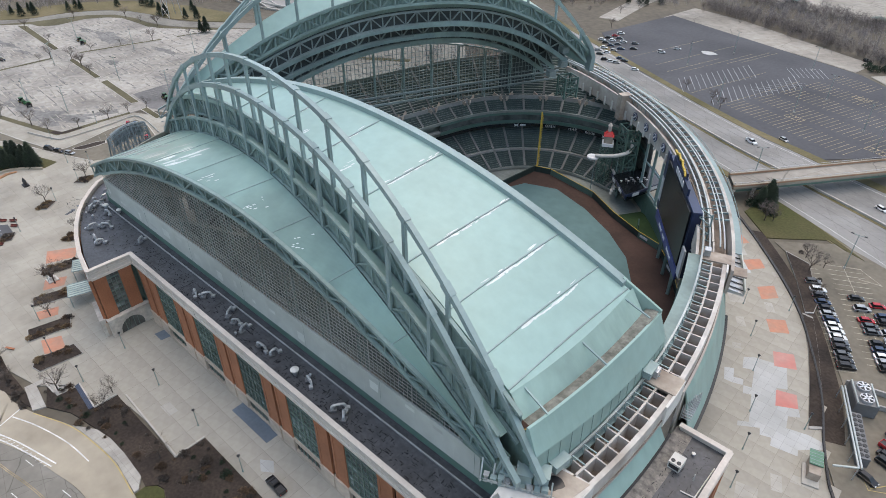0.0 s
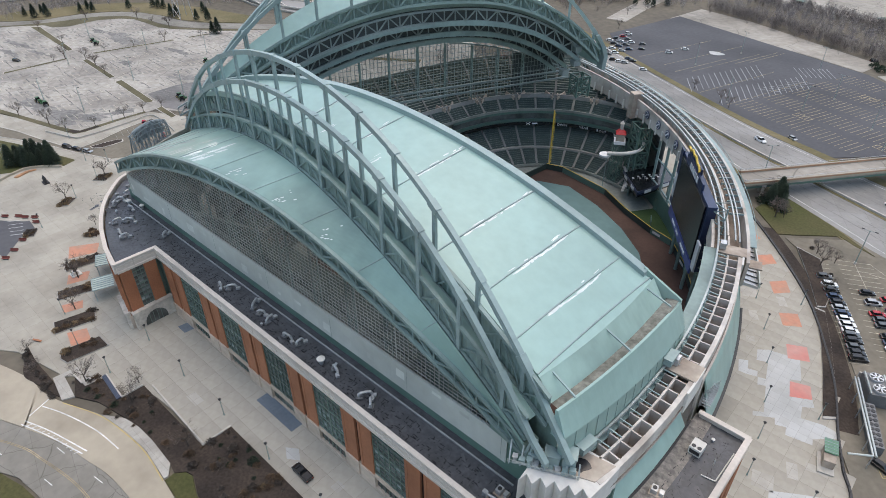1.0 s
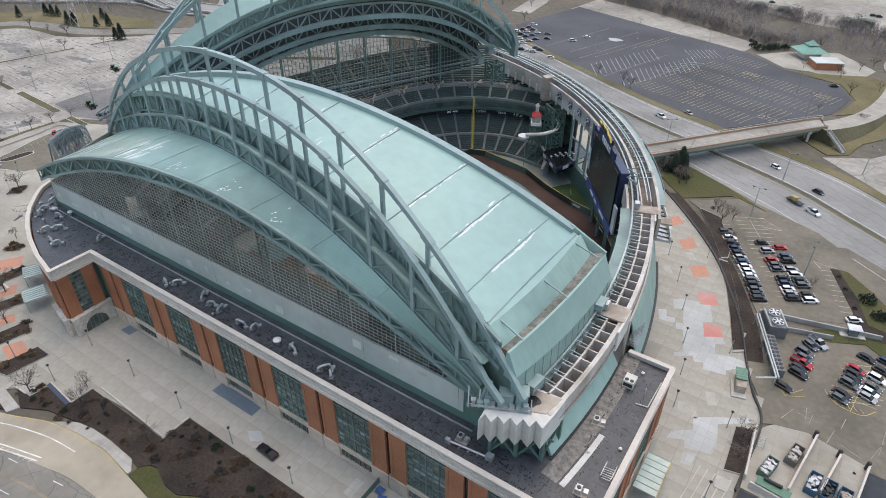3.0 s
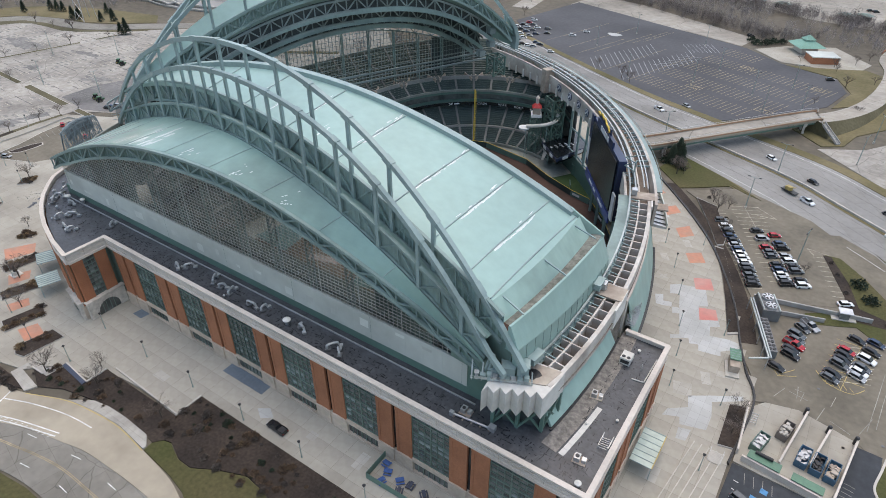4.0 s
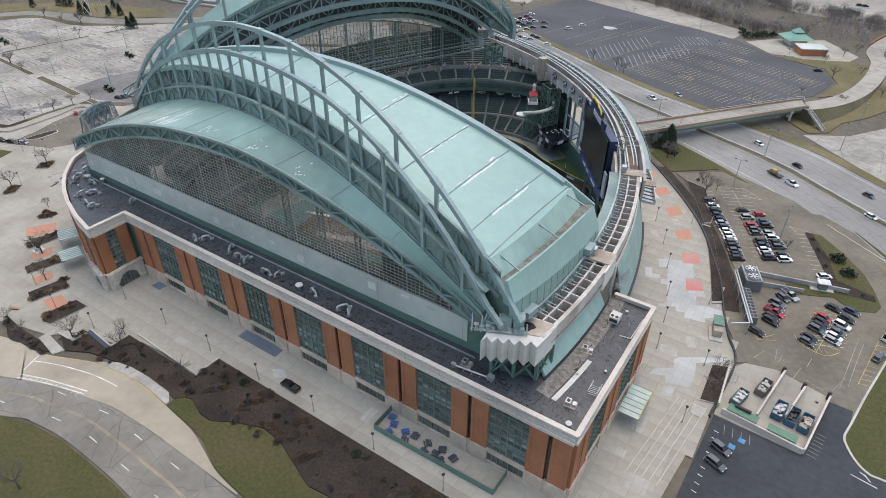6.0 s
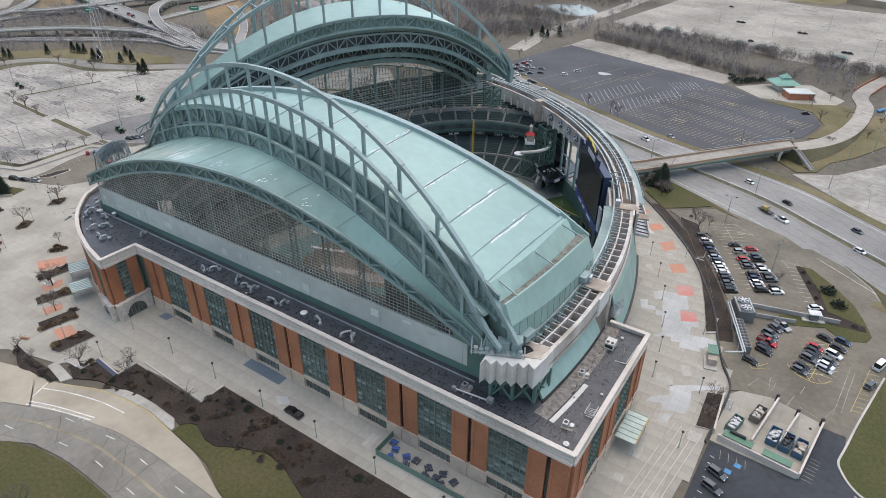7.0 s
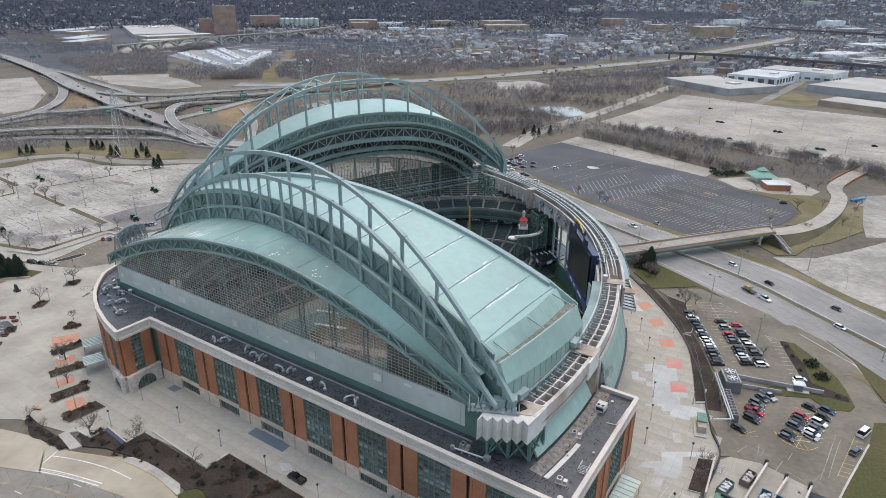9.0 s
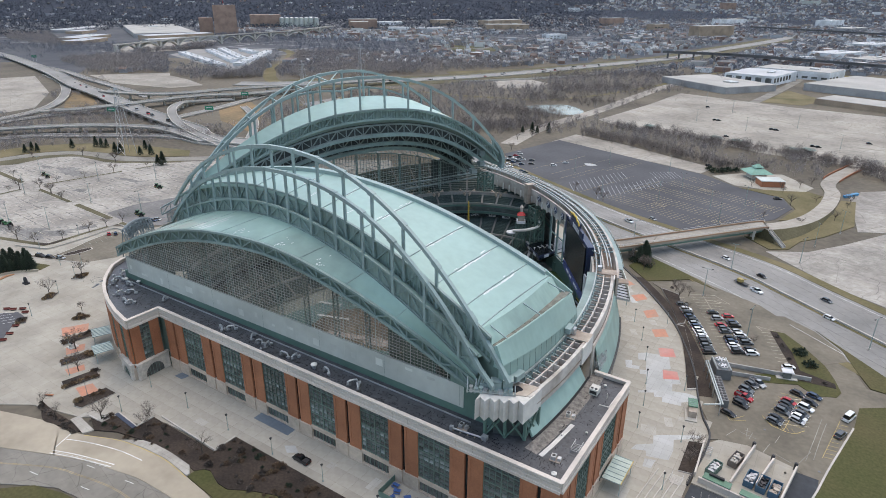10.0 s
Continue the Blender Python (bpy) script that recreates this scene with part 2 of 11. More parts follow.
def truss_run(name, line, low, high, n, parent, chord=0.7, web=0.42, back=None, mats=("steel_dark", "steel_dark", "fascia"), depth=0.0, label=""):
    """A curved girder along line(s): two chords, posts and zigzag webs, with a ribbed sheet behind where asked."""
    pts = [(line(i / n), low(i / n), high(i / n)) for i in range(n + 1)]
    g = part(name, Build(), M[mats[0]], parent, label)
    b = Build()
    for (p, l, h), (p2, l2, h2) in zip(pts, pts[1:]):
        b.beam((p[0], p[1], l), (p2[0], p2[1], l2), chord, chord)
        b.beam((p[0], p[1], h), (p2[0], p2[1], h2), chord * 1.15, chord)
    part("chord", b, M[mats[0]], g)
    for i in range(n):
        (p, l, h), (p2, l2, h2) = pts[i], pts[i + 1]
        w = Build()
        w.beam((p[0], p[1], l), (p[0], p[1], h), web * 0.8)
        if i % 2:
            w.beam((p[0], p[1], h), (p2[0], p2[1], l2), web)
        else:
            w.beam((p[0], p[1], l), (p2[0], p2[1], h2), web)
        part("web_bar", w, M[mats[1]], g)
    if back:
        s = Build()
        rows = []
        k = n * 8
        for i in range(k + 1):
            p = line(i / k)
            j = 0.3 if i % 2 else 0.0
            rows.append([(p[0] + back[0] * (1 + j), p[1] + back[1] * (1 + j), low(i / k)), (p[0] + back[0] * (1 + j), p[1] + back[1] * (1 + j), high(i / k))])
        s.loft(rows)
        part("fascia_sheet", s, M[mats[2]], g)
    return g


def tied_arch(name, line, foot, crown, nodes, parent, n=36, w=0.95, h=1.05, label=""):
    """A box-section arch over a girder, with a post and a splice collar at each node."""
    g = part(name, Build(), M["steel"], parent, label)
    b = Build()
    ring = []
    for i in range(n + 1):
        s = i / n
        p, q = Vector((*line(s)[:2], crown(s))), Vector((*line(min(1, s + 0.002))[:2], crown(min(1, s + 0.002))))
        o = Vector((*line(max(0, s - 0.002))[:2], crown(max(0, s - 0.002))))
        d = (q - o).normalized()
        side = d.cross(Vector((0, 0, 1))).normalized()
        up = side.cross(d)
        ring.append([p + side * a * w / 2 + up * c * h / 2 for a, c in ((-1, -1), (1, -1), (1, 1), (-1, 1))])
    b.loft(ring, True)
    part("arch_rib", b, M["steel"], g)
    for s in nodes:
        p = line(s)
        z0, z1 = foot(s), crown(s)
        if z1 - z0 < 1.5:
            continue
        c = Build()
        c.beam((p[0], p[1], z0), (p[0], p[1], z1), 0.72, 0.6)
        part("post", c, M["steel"], g)
        k = Build()
        q, o = line(s + 0.006), line(s - 0.006)
        k.beam((o[0], o[1], crown(s - 0.006)), (q[0], q[1], crown(s + 0.006)), w * 1.3, h * 1.25)
        part("splice_collar", k, M["steel"], g)
    return g


# ---- near half of the roof ----
near = thing("retractable_roof_near", "mint-green retractable roof panels over the near stands, with tied steel arches", "roof", (PX, PY, 30))
XA0, XA1 = -191.0, -37.5       # the front edge of the fixed panel
FRONT_Y = 55.0


def front_top(x):
    return 53.2 - 19.3 * (max(0, -110 - x) / 80.0) ** 2.15 - 19.2 * (max(0, x + 110) / 72.0) ** 1.62


def front_depth(x):
    return 3.2 + 0.6 * (x < -110) * min(1, (-110 - x) / 60) * (x > -185)


front_line = lambda s: (XA0 + (XA1 - XA0) * s, FRONT_Y)
fx = lambda s: XA0 + (XA1 - XA0) * s
truss_run("edge_truss", front_line, lambda s: front_top(fx(s)) - front_depth(fx(s)), lambda s: front_top(fx(s)), 30, near, 0.7, 0.36, (0, 0.55), ("steel_dark", "steel_dark", "fascia_shaded"), label="green zigzag edge truss with ribbed backing")

SL = math.tan(radians(-9.9))


def rear_line(off, x0=-183.0, x1=-36.0):
    def at(s):
        x = x0 + (x1 - x0) * s
        return (x, PY + SL * (x - PX) + off)
    return at


def rx(s, x0=-183.0, x1=-36.0):
    return x0 + (x1 - x0) * s


a_rear = lambda x: hump((x + 112) / 76.0, 36.4, 19.4, 1.8, 1.95)
a_deep = lambda x: 4.2 + 1.3 * max(0.0, min(1.0, (x + 100) / 60))
TA = (-189.35, -36.125)        # the rear truss, two bays to each post of its arch
truss_run("rear_truss", rear_line(-1.6, *TA), lambda s: a_rear(rx(s, *TA)), lambda s: a_rear(rx(s, *TA)) + a_deep(rx(s, *TA)), 27, near, 0.62, 0.3, (0, 0.4))


def arch_curve(x, mid, crown, wide, drop, power):
    """Height of an arch: a parabola towards the pivot, with a steep foot, steeper towards the ring."""
    foot = 0.0038 * max(0.0, -162 - x) ** 2
    return crown - foot - (0.0048 * (mid - x) ** 1.97 if x < mid else drop * ((x - mid) / wide) ** power)


f_arch = lambda x: arch_curve(x, -106, 71.8, 73.0, 35.5, 2.5)
AL = -195.0                    # the feet of the arches by the pivot
nodes = [(-41.8 - 11.35 * k - AL) / (-31 - AL) for k in range(13)]
tied_arch("arch", rear_line(-1.75, AL, -31), lambda s: a_rear(max(-183, min(-36.5, rx(s, AL, -31)))) - 0.3, lambda s: f_arch(min(-32.5, rx(s, AL, -31))), nodes, near, 42)

b_front = lambda x: hump((x + 112) / 80.0, 40.5, 18.5, 2.1, 2.1)
TB = (-188.45, -33.875)
truss_run("panel_truss", rear_line(0.9, *TB), lambda s: b_front(rx(s, *TB)) - 0.6 - 0.8 * s, lambda s: b_front(rx(s, *TB)) + 4.6 + 0.5 * s, 27, near, 0.62, 0.3, (0, 0.4))
b_arch = lambda x: arch_curve(x, -107, 78.1, 75.0, 36.4, 2.33)
nodes2 = [(-39.6 - 11.45 * k - AL) / (-28 - AL) for k in range(13)]
tied_arch("arch", rear_line(0.75, AL, -28), lambda s: b_front(max(-180, min(-34, rx(s, AL, -28)))) - 0.6, lambda s: b_arch(min(-27.5, rx(s, AL, -28))), nodes2, near, 42)

# fixed panel between the front edge and the rear truss
b = Build()
rows = []
NS = 64
for i in range(NS + 1):
    s = i / NS
    x, y = fx(s), FRONT_Y + 0.4
    q = rear_line(-2.2)(s)
    row = []
    for j in range(7):
        t = j / 6
        row.append((x + (q[0] - x) * t, y + (q[1] - y) * t, front_top(x) + 0.4 + (a_rear(q[0]) + 0.3 - front_top(x) - 0.4) * t))
    rows.append(row + [(p[0], p[1], p[2] - 0.9) for p in row[::-1]])
b.loft(rows, True)
# sheet of the fixed panel, darker and slightly greener than the moving one
M["roof_fixed"] = mat("darker_green_roof_sheet", (0.235, 0.365, 0.33), 0.33, big=(0.06, 0.14), fine=(0.4, 0.06), bump=0.08, bscale=0.8)
fixed = part("fixed_panel", b, M["roof_fixed"], near)
for i in range(5, NS, 7):
    s = Build()
    r0 = rows[i][:7]
    for p, q in zip(r0, r0[1:]):
        s.beam((p[0], p[1], p[2] + 0.03), (q[0], q[1], q[2] + 0.03), 0.17, 0.16)
    part("seam_rib", s, M["steel"], fixed)

# valley between the two trusses, and the closed ends by the feet of the arches
b = Build()
rows = []
for i in range(49):
    s = i / 48
    p, q = rear_line(-1.2)(s), rear_line(0.8)(s)
    rows.append([(p[0], p[1], a_rear(p[0]) + a_deep(p[0]) - 0.5), (q[0], q[1], a_rear(q[0]) + a_deep(q[0]) - 1.0)])
b.loft(rows)
part("valley_sheet", b, M["roof_dark"], near)
# added closing sheets; their dark green stands for shade in the gaps
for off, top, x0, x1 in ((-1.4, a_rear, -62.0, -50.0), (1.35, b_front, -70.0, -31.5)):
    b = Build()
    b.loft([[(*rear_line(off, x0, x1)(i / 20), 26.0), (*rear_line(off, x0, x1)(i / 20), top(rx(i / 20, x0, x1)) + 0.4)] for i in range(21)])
    part("end_sheet", b, M["fascia_shaded"], near)
part("end_gusset", Build().hexa([(-45, 55.6, 30.5), (-34.5, 54.6, 30.5), (-34.5, 54.6, 37.2), (-45, 55.6, 39.0), (-45, 55.9, 30.5), (-34.5, 54.9, 30.5), (-34.5, 54.9, 37.2), (-45, 55.9, 39.0)]), M["fascia_shaded"], near)

# moving panel, a wedge from the pivot
TH0, TH1, R0, R1 = -9.0, 4.5, 10.0, 149.5


def b_surface(r, t):
    z0 = hump((r - 73) / 83.0, 44.0, 19.5, 2.1, 2.1)
    z1 = hump((r - 72) / 84.0, 44.0, 22.6, 1.9, 1.9)
    return z0 + (z1 - z0) * t


b = Build()
rows = []
for i in range(NS + 1):
    r = R0 + (R1 - R0) * i / NS
    row = []
    for j in range(9):
        t = j / 8
        row.append(pol(r, TH0 + (TH1 - TH0) * t, b_surface(r, t)))
    rows.append(row + [(p[0], p[1], p[2] - 1.2) for p in row[::-1]])
b.loft(rows, True)
moving = part("moving_panel", b, M["roof"], near)
for r in (55, 72, 89, 106, 123, 134, 143, 149.0):
    s = Build()
    e0, e1 = Vector(pol(r, TH0)[:2]), Vector(pol(r, TH1)[:2])
    run = []
    for j in range(9):
        v = e0.lerp(e1, j / 8)
        run.append((v.x, v.y, b_surface((v - Vector((PX, PY))).length, j / 8) + 0.05))
    for p, q in zip(run, run[1:]):
        s.beam(p, q, 0.24, 0.28)
    part("seam_rib", s, M["steel"], moving)
# pale streaks along the seams: sky glint on wet roofing, painted near-white
M["wet"] = mat("painted_wet_glint", (0.70, 0.76, 0.75), 0.12, big=(0.5, 0.05), fine=(2.0, 0.05))
random.seed(11)
for r, n, t0, t1 in ((72, 10, 0.45, 0.7), (89, 14, 0.3, 0.75), (106, 34, 0.35, 0.95), (123, 40, 0.25, 0.95), (134, 40, 0.3, 0.8), (143, 30, 0.3, 0.75), (97, 10, 0.1, 0.3), (80, 8, 0.15, 0.3)):
    g = Build()
    for i in range(n):
        t = t0 + (t1 - t0) * (i + random.random()) / n
        rr = r - 0.28 - abs(random.gauss(0, 0.28)) - (0.7 if random.random() < 0.12 else 0)
        th, z = TH0 + (TH1 - TH0) * t, 0
        w, l = random.uniform(0.05, 0.22), random.uniform(0.35, 1.6)
        k = 7
        ring_ = []
        for j in range(k):
            a = 2 * math.pi * j / k
            rj, tj = rr + w * math.cos(a) * random.uniform(0.6, 1.3), t + l * math.sin(a) / (rr * radians(TH1 - TH0)) * random.uniform(0.6, 1.3)
            ring_.append(pol(rj, TH0 + (TH1 - TH0) * tj, b_surface(rj, tj) + 0.03))
        g.add(ring_, [tuple(range(k))])
    part("wet_residue", g, M["wet"], moving)["kind"] = "stuff"
# the same painted glints on the fixed panel
g = Build()
for i in range(95):
    s0 = random.choice((0.13, 0.16, 0.2, 0.26, 0.30, 0.33, 0.45, 0.56, 0.66)) + random.gauss(0, 0.009)
    t = random.choice((random.uniform(0.02, 0.25), random.uniform(0.1, 0.7)))
    l, w = (random.uniform(0.05, 0.16), random.uniform(0.001, 0.0034)) if s0 < 0.4 else (random.uniform(0.01, 0.05), 0.0011)
    q = []
    for ds, dt in ((-w, -l), (w, -l * 0.6), (w * 1.3, l), (-w * 0.7, l * 0.8)):
        ss, tt = s0 + ds, min(0.98, max(0.02, t + dt))
        x, y = fx(ss), FRONT_Y + 0.4
        qq = rear_line(-2.2)(ss)
        q.append((x + (qq[0] - x) * tt, y + (qq[1] - y) * tt, front_top(x) + 0.44 + (a_rear(qq[0]) + 0.3 - front_top(x) - 0.4) * tt))
    g.add(q, [(0, 1, 2, 3)])
part("wet_residue", g, M["wet"], fixed)["kind"] = "stuff"
# parapet beam on the inner edge
s = Build()
pr = [pol(R0 + (148.2 - R0) * i / 60, TH1, b_surface(R0 + (148.2 - R0) * i / 60, 1) + 0.1) for i in range(61)]
s.loft([[(p[0], p[1] + a, p[2] + c) for a, c in ((-0.9, -2.4), (0.9, -2.4), (0.9, 0.9), (-0.9, 0.9))] for p in pr], True)
part("inner_edge_beam", s, M["steel"], near)
# end of the moving panel: drop wall, gutter and outer apron
g = Build()
k = 24
rows = []
for i in range(k + 1):
    t = i / k
    th = TH0 + (TH1 + 0.4 - TH0) * t
    zt = b_surface(R1, t)
    bul = 0.8 * math.sin(math.pi * t)
    rows.append([pol(R1, th, zt), pol(152.5, th, 43.6 - 1.2 * t ** 3)])
g.loft(rows)
part("drop_wall", g, M["roof_dark"], near)
part("gutter", Build().loft([[pol(152.4, TH0 + (TH1 + 1.2 - TH0) * i / 24, 43.64 - 1.2 * (i / 24) ** 3), pol(154.7, TH0 + (TH1 + 1.2 - TH0) * i / 24, 43.7 - 1.2 * (i / 24) ** 3)] for i in range(25)]), M["gutter"], near, "dirty roof gutter")
g = Build()
rows, low_rows = [], []
for i in range(k + 1):
    t = i / k
    th = TH0 - 0.5 + (TH1 + 2.0 - TH0) * t
    zc, zf = 45.0 - 3.2 * t ** 3, 40.6 - 4.2 * t
    rows.append([pol(154.2, th, zf - 1.6), pol(154.5, th, zc - 0.1), pol(155.0, th, zc), pol(157.0, th, zf), pol(157.05, th, zf - 0.3), pol(156.0, th, zf - 1.6)])
    low_rows.append([pol(155.8, th, zf - 0.6), pol(156.98, th, zf - 0.3), pol(157.15, th, 33.6), pol(156.2, th, 33.4)])
g.loft(rows, True)
apron = part("end_apron", g, M["roof"], near)
part("apron_skirt", Build().loft(low_rows, True), M["roof_dark"], near)
for i in range(1, 15):
    t = i / 15
    th = TH0 - 0.5 + (TH1 + 2.0 - TH0) * t
    part("seam", Build().beam(pol(157.06, th, 40.5 - 4.2 * t), pol(157.22, th, 33.7), 0.1, 0.06), M["fascia"], apron)
for t in (0.12, 0.78):
    th = TH0 - 0.5 + (TH1 + 2.0 - TH0) * t
    part("drive_housing", Build().box(pol(157.9, th, 35.6), (1.5, 3.4, 1.5), radians(th)).box(pol(157.9, th, 36.4), (1.7, 3.6, 0.14), radians(th)), M["steel"], apron)
for t in (0.08, 0.5, 0.93):
    g = Build()
    th = TH0 + (TH1 - TH0) * t
    g.beam(pol(R1 + 0.2, th, b_surface(R1, t) - 0.4), pol(154.8, th, 45.0), 0.28)
    part("strut", g, M["steel"], near)

part("end_gusset", Build().hexa([pol(147.6, 4.5, 38), pol(155.0, 6.0, 36), pol(155.0, 6.0, 42.2), pol(147.6, 4.5, 49.4), pol(147.6, 4.7, 38), pol(155.0, 6.2, 36), pol(155.0, 6.2, 42.2), pol(147.6, 4.7, 49.4)]), M["roof_dark"], near)

# wall of louvers under the fixed panel
lou = thing("louver_wall", "grey horizontal louver wall over a pale band and dark green base, under the roof edge", "wall", (-115, FRONT_Y + 1, 22))
g = Build()
g.box((-111, FRONT_Y + 1.2, 20.5), (158, 0.5, 8))
part("green_base", g, M["green_wall"], lou)
part("end_wall", Build().box((-36.6, FRONT_Y + 1.16, 28.4), (9.0, 0.5, 7.9)), M["green_wall"], lou)
g = Build()
g.box((-114.3, FRONT_Y + 0.95, 27), (146.4, 0.4, 6.6))
part("grey_band", g, M["grey_panel"], lou)
M["grey_patch"] = mat("repainted_grey_panel", (0.56, 0.585, 0.55), 0.45, big=(0.2, 0.06), fine=(0.5, 0.06), rnd=0.16)
random.seed(31)
for k in range(0, 34, 2):
    w_, h_ = random.choice((1.2, 2.4, 3.6)), random.choice((0.8, 1.6, 2.2))
    part("repainted_panel", Build().box((-184 + 4.15 * k + random.uniform(-1.5, 1.5), FRONT_Y + 0.744 - 0.0005 * k, random.uniform(25.2, 29)), (w_, 0.02, h_)), M["grey_patch"], lou)
for k in range(31):
    part("panel_joint", Build().box((-186.3 + 4.8 * k, FRONT_Y + 0.742, 27), (0.05, 0.03, 6.5)), M["green_wall"] if k % 5 == 0 else M["grey_panel"], lou)
g = Build()
z = 30.6
nb = 0
while z < 49:
    xs = [x for x in np.arange(-188, -38, 0.5) if front_top(x) - front_depth(x) > z]
    if xs:
        bl = Build()
        bl.box(((xs[0] + xs[-1]) / 2, FRONT_Y + 1.0, z), (xs[-1] - xs[0], 0.12, 0.09))
        part("louver_blade", bl, M["louver"], lou)
    z += 0.92
x = -184.0
while x < -40:
    zt = front_top(x) - front_depth(x)
    if zt > 31:
        g = Build()
        heavy = int(round((x + 184) / 1.15)) % 10 == 0
        g.box((x, FRONT_Y + 0.88, (30.3 + zt) / 2), (0.2 if heavy else 0.05, 0.1, zt - 30.3))
        part("mullion", g, M["louver"], lou)
    x += 1.15

gz = Build()
gz.loft([[(x, FRONT_Y + 1.1, 30.3), (x, FRONT_Y + 1.1, max(30.4, front_top(x) - front_depth(x)))] for x in range(-188, -37, 2)])
part("glazing", gz, M["glazing_near"], lou).visible_shadow = False
# trussed columns behind the louvers
for k in range(12):
    x = -178 + 11.6 * k
    zt = front_top(x) - front_depth(x)
    if zt > 33:
        g = Build()
        for o in (2.2, 4.0):
            g.beam((x, FRONT_Y + o, 22), (x, FRONT_Y + o, zt), 0.32)
        z = 24.0
        while z < zt - 1.9:
            g.beam((x, FRONT_Y + 2.2, z), (x, FRONT_Y + 4.0, z + 1.9), 0.2)
            z += 1.9
        part("trussed_column", g, M["steel_dark"], lou)

# ---- far half of the roof ----
far = thing("retractable_roof_far", "mint-green retractable roof panels over the far stands, with tied arches and dark trusses beneath", "roof", (PX, PY, 30))
THF = 61.0


def far_line(th, r0=0.0, r1=144.0):
    return lambda s: pol(r0 + (r1 - r0) * s, th)[:2]


fr = lambda s: 144.0 * s
bow = lambda r, mid, crown, left, lp, right, wide, rp: crown - (left * ((mid - r) / 76.0) ** lp if r < mid else right * ((r - mid) / wide) ** rp)
f_in = lambda r: bow(r, 78, 74.4, 28.0, 2.0, 27.5, 68, 2.6)
far_arch = lambda r: bow(r, 76, 88.0, 42.0, 2.3, 37.5, 69, 2.36)
back_arch = lambda r: bow(r, 77, 88.9, 42.0, 2.3, 22.8, 52, 1.93)
nrm = (math.sin(radians(THF)) * -1.2, math.cos(radians(THF)) * 1.2)
truss_run("edge_truss", far_line(THF), lambda s: f_in(fr(s)) - 4.2, lambda s: f_in(fr(s)), 30, far, 0.8, 0.42, nrm)
tied_arch("arch", far_line(THF), lambda s: f_in(fr(s)), lambda s: far_arch(fr(s)), [0.0565 + 0.0766 * k for k in range(13)], far)
# struts that tie the two far arches together near the pivot
for k in range(6):
    s = 0.055 + 0.0745 * k
    p, q = far_line(THF)(s), far_line(74.0)(s)
    part("cross_strut", Build().beam((*p, far_arch(fr(s))), (*q, back_arch(fr(s))), 0.5), M["steel"], far)
    p2, q2 = far_line(THF)(s + 0.0745), far_line(74.0)(s + 0.0745)
    part("cross_strut", Build().beam((*p, far_arch(fr(s))), (*q2, back_arch(fr(s + 0.0745))), 0.35), M["steel"], far)
b = Build()
b.loft([[pol(r, th, z) for th in (60.6, 62.0)] + [pol(r + 1.6, th, z) for th in (62.0, 60.6)] for r, z in ((141.0, 54.6), (144.2, 50.0), (145.6, 46.4), (145.2, 41.4))], True)
part("end_boot", b, M["steel"], far)
b = Build()
b.loft([[pol(146.6, THF + 12.0 * i / 8, 41.5), pol(146.2, THF + 12.0 * i / 8, f_in(145.5) + 3.0 * i / 8)] for i in range(9)])
part("end_wall", b, M["roof_dark"], far)
tied_arch("arch", far_line(74.0), lambda s: f_in(fr(s)) - 2, lambda s: back_arch(fr(s)), [0.0565 + 0.0766 * k for k in range(12)], far)
tied_arch("arch", far_line(77.0, 20, 132), lambda s: f_in(20 + 112 * s) - 4, lambda s: back_arch(20 + 112 * s) - 8.0 * (1 - abs(2 * s - 1)) - 1.0, [0.1 + 0.09 * k for k in range(10)], far, 30, 0.7, 0.8)
b = Build()
rows = []
for i in range(NS + 1):
    r = 4 + 142 * i / NS
    row = [pol(r, THF + 0.4 + 12.0 * j / 6, f_in(r) + 0.2 + 3.0 * j / 6) for j in range(7)]
    rows.append(row + [(p[0], p[1], p[2] - 1.2) for p in row[::-1]])
b.loft(rows, True)
part("moving_panel", b, M["roof"], far)
part("soffit_sheet", Build().loft([[pol(4 + 140 * i / 40, 61.25, f_in(4 + 140 * i / 40) - 4.3), pol(4 + 140 * i / 40, 62.6, f_in(4 + 140 * i / 40) * 0.94 - 1.9)] for i in range(41)]), M["fascia"], far)
for th, dz, dd in ((62.5, -8.5, 4.0), (66.0, -13.5, 4.0), (69.0, -17.5, 3.5)):
    truss_run("underside_truss", far_line(th, 6, 138), lambda s, dz=dz, dd=dd: f_in(6 + 132 * s) * 0.94 + 2 + dz - dd + 4, lambda s, dz=dz: f_in(6 + 132 * s) * 0.94 + 2 + dz + 4, 34, far, 0.7, 0.4, None, ("inner_steel", "inner_steel", "fascia"))
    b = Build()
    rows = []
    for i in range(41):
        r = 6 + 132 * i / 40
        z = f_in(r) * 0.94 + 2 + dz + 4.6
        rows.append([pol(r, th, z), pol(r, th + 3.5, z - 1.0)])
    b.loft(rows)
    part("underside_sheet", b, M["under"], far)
    # dark sheet added behind each truss
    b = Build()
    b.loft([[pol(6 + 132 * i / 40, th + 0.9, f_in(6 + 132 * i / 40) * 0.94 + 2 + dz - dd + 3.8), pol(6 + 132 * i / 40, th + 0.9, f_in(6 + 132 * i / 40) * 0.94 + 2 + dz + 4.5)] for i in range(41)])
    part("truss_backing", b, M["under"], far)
    b = Build()
    b.loft([[pol(6 + 132 * i / 40, th - 0.25, f_in(6 + 132 * i / 40) * 0.94 + 2 + dz - dd + h) for h in (2.6, 4.3)] for i in range(41)])
    part("bottom_fascia", b, M["steel_dark"], far)


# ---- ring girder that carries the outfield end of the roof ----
M["screen_rear"] = mat("dark_rear_screen", (0.12, 0.125, 0.12), 0.85)
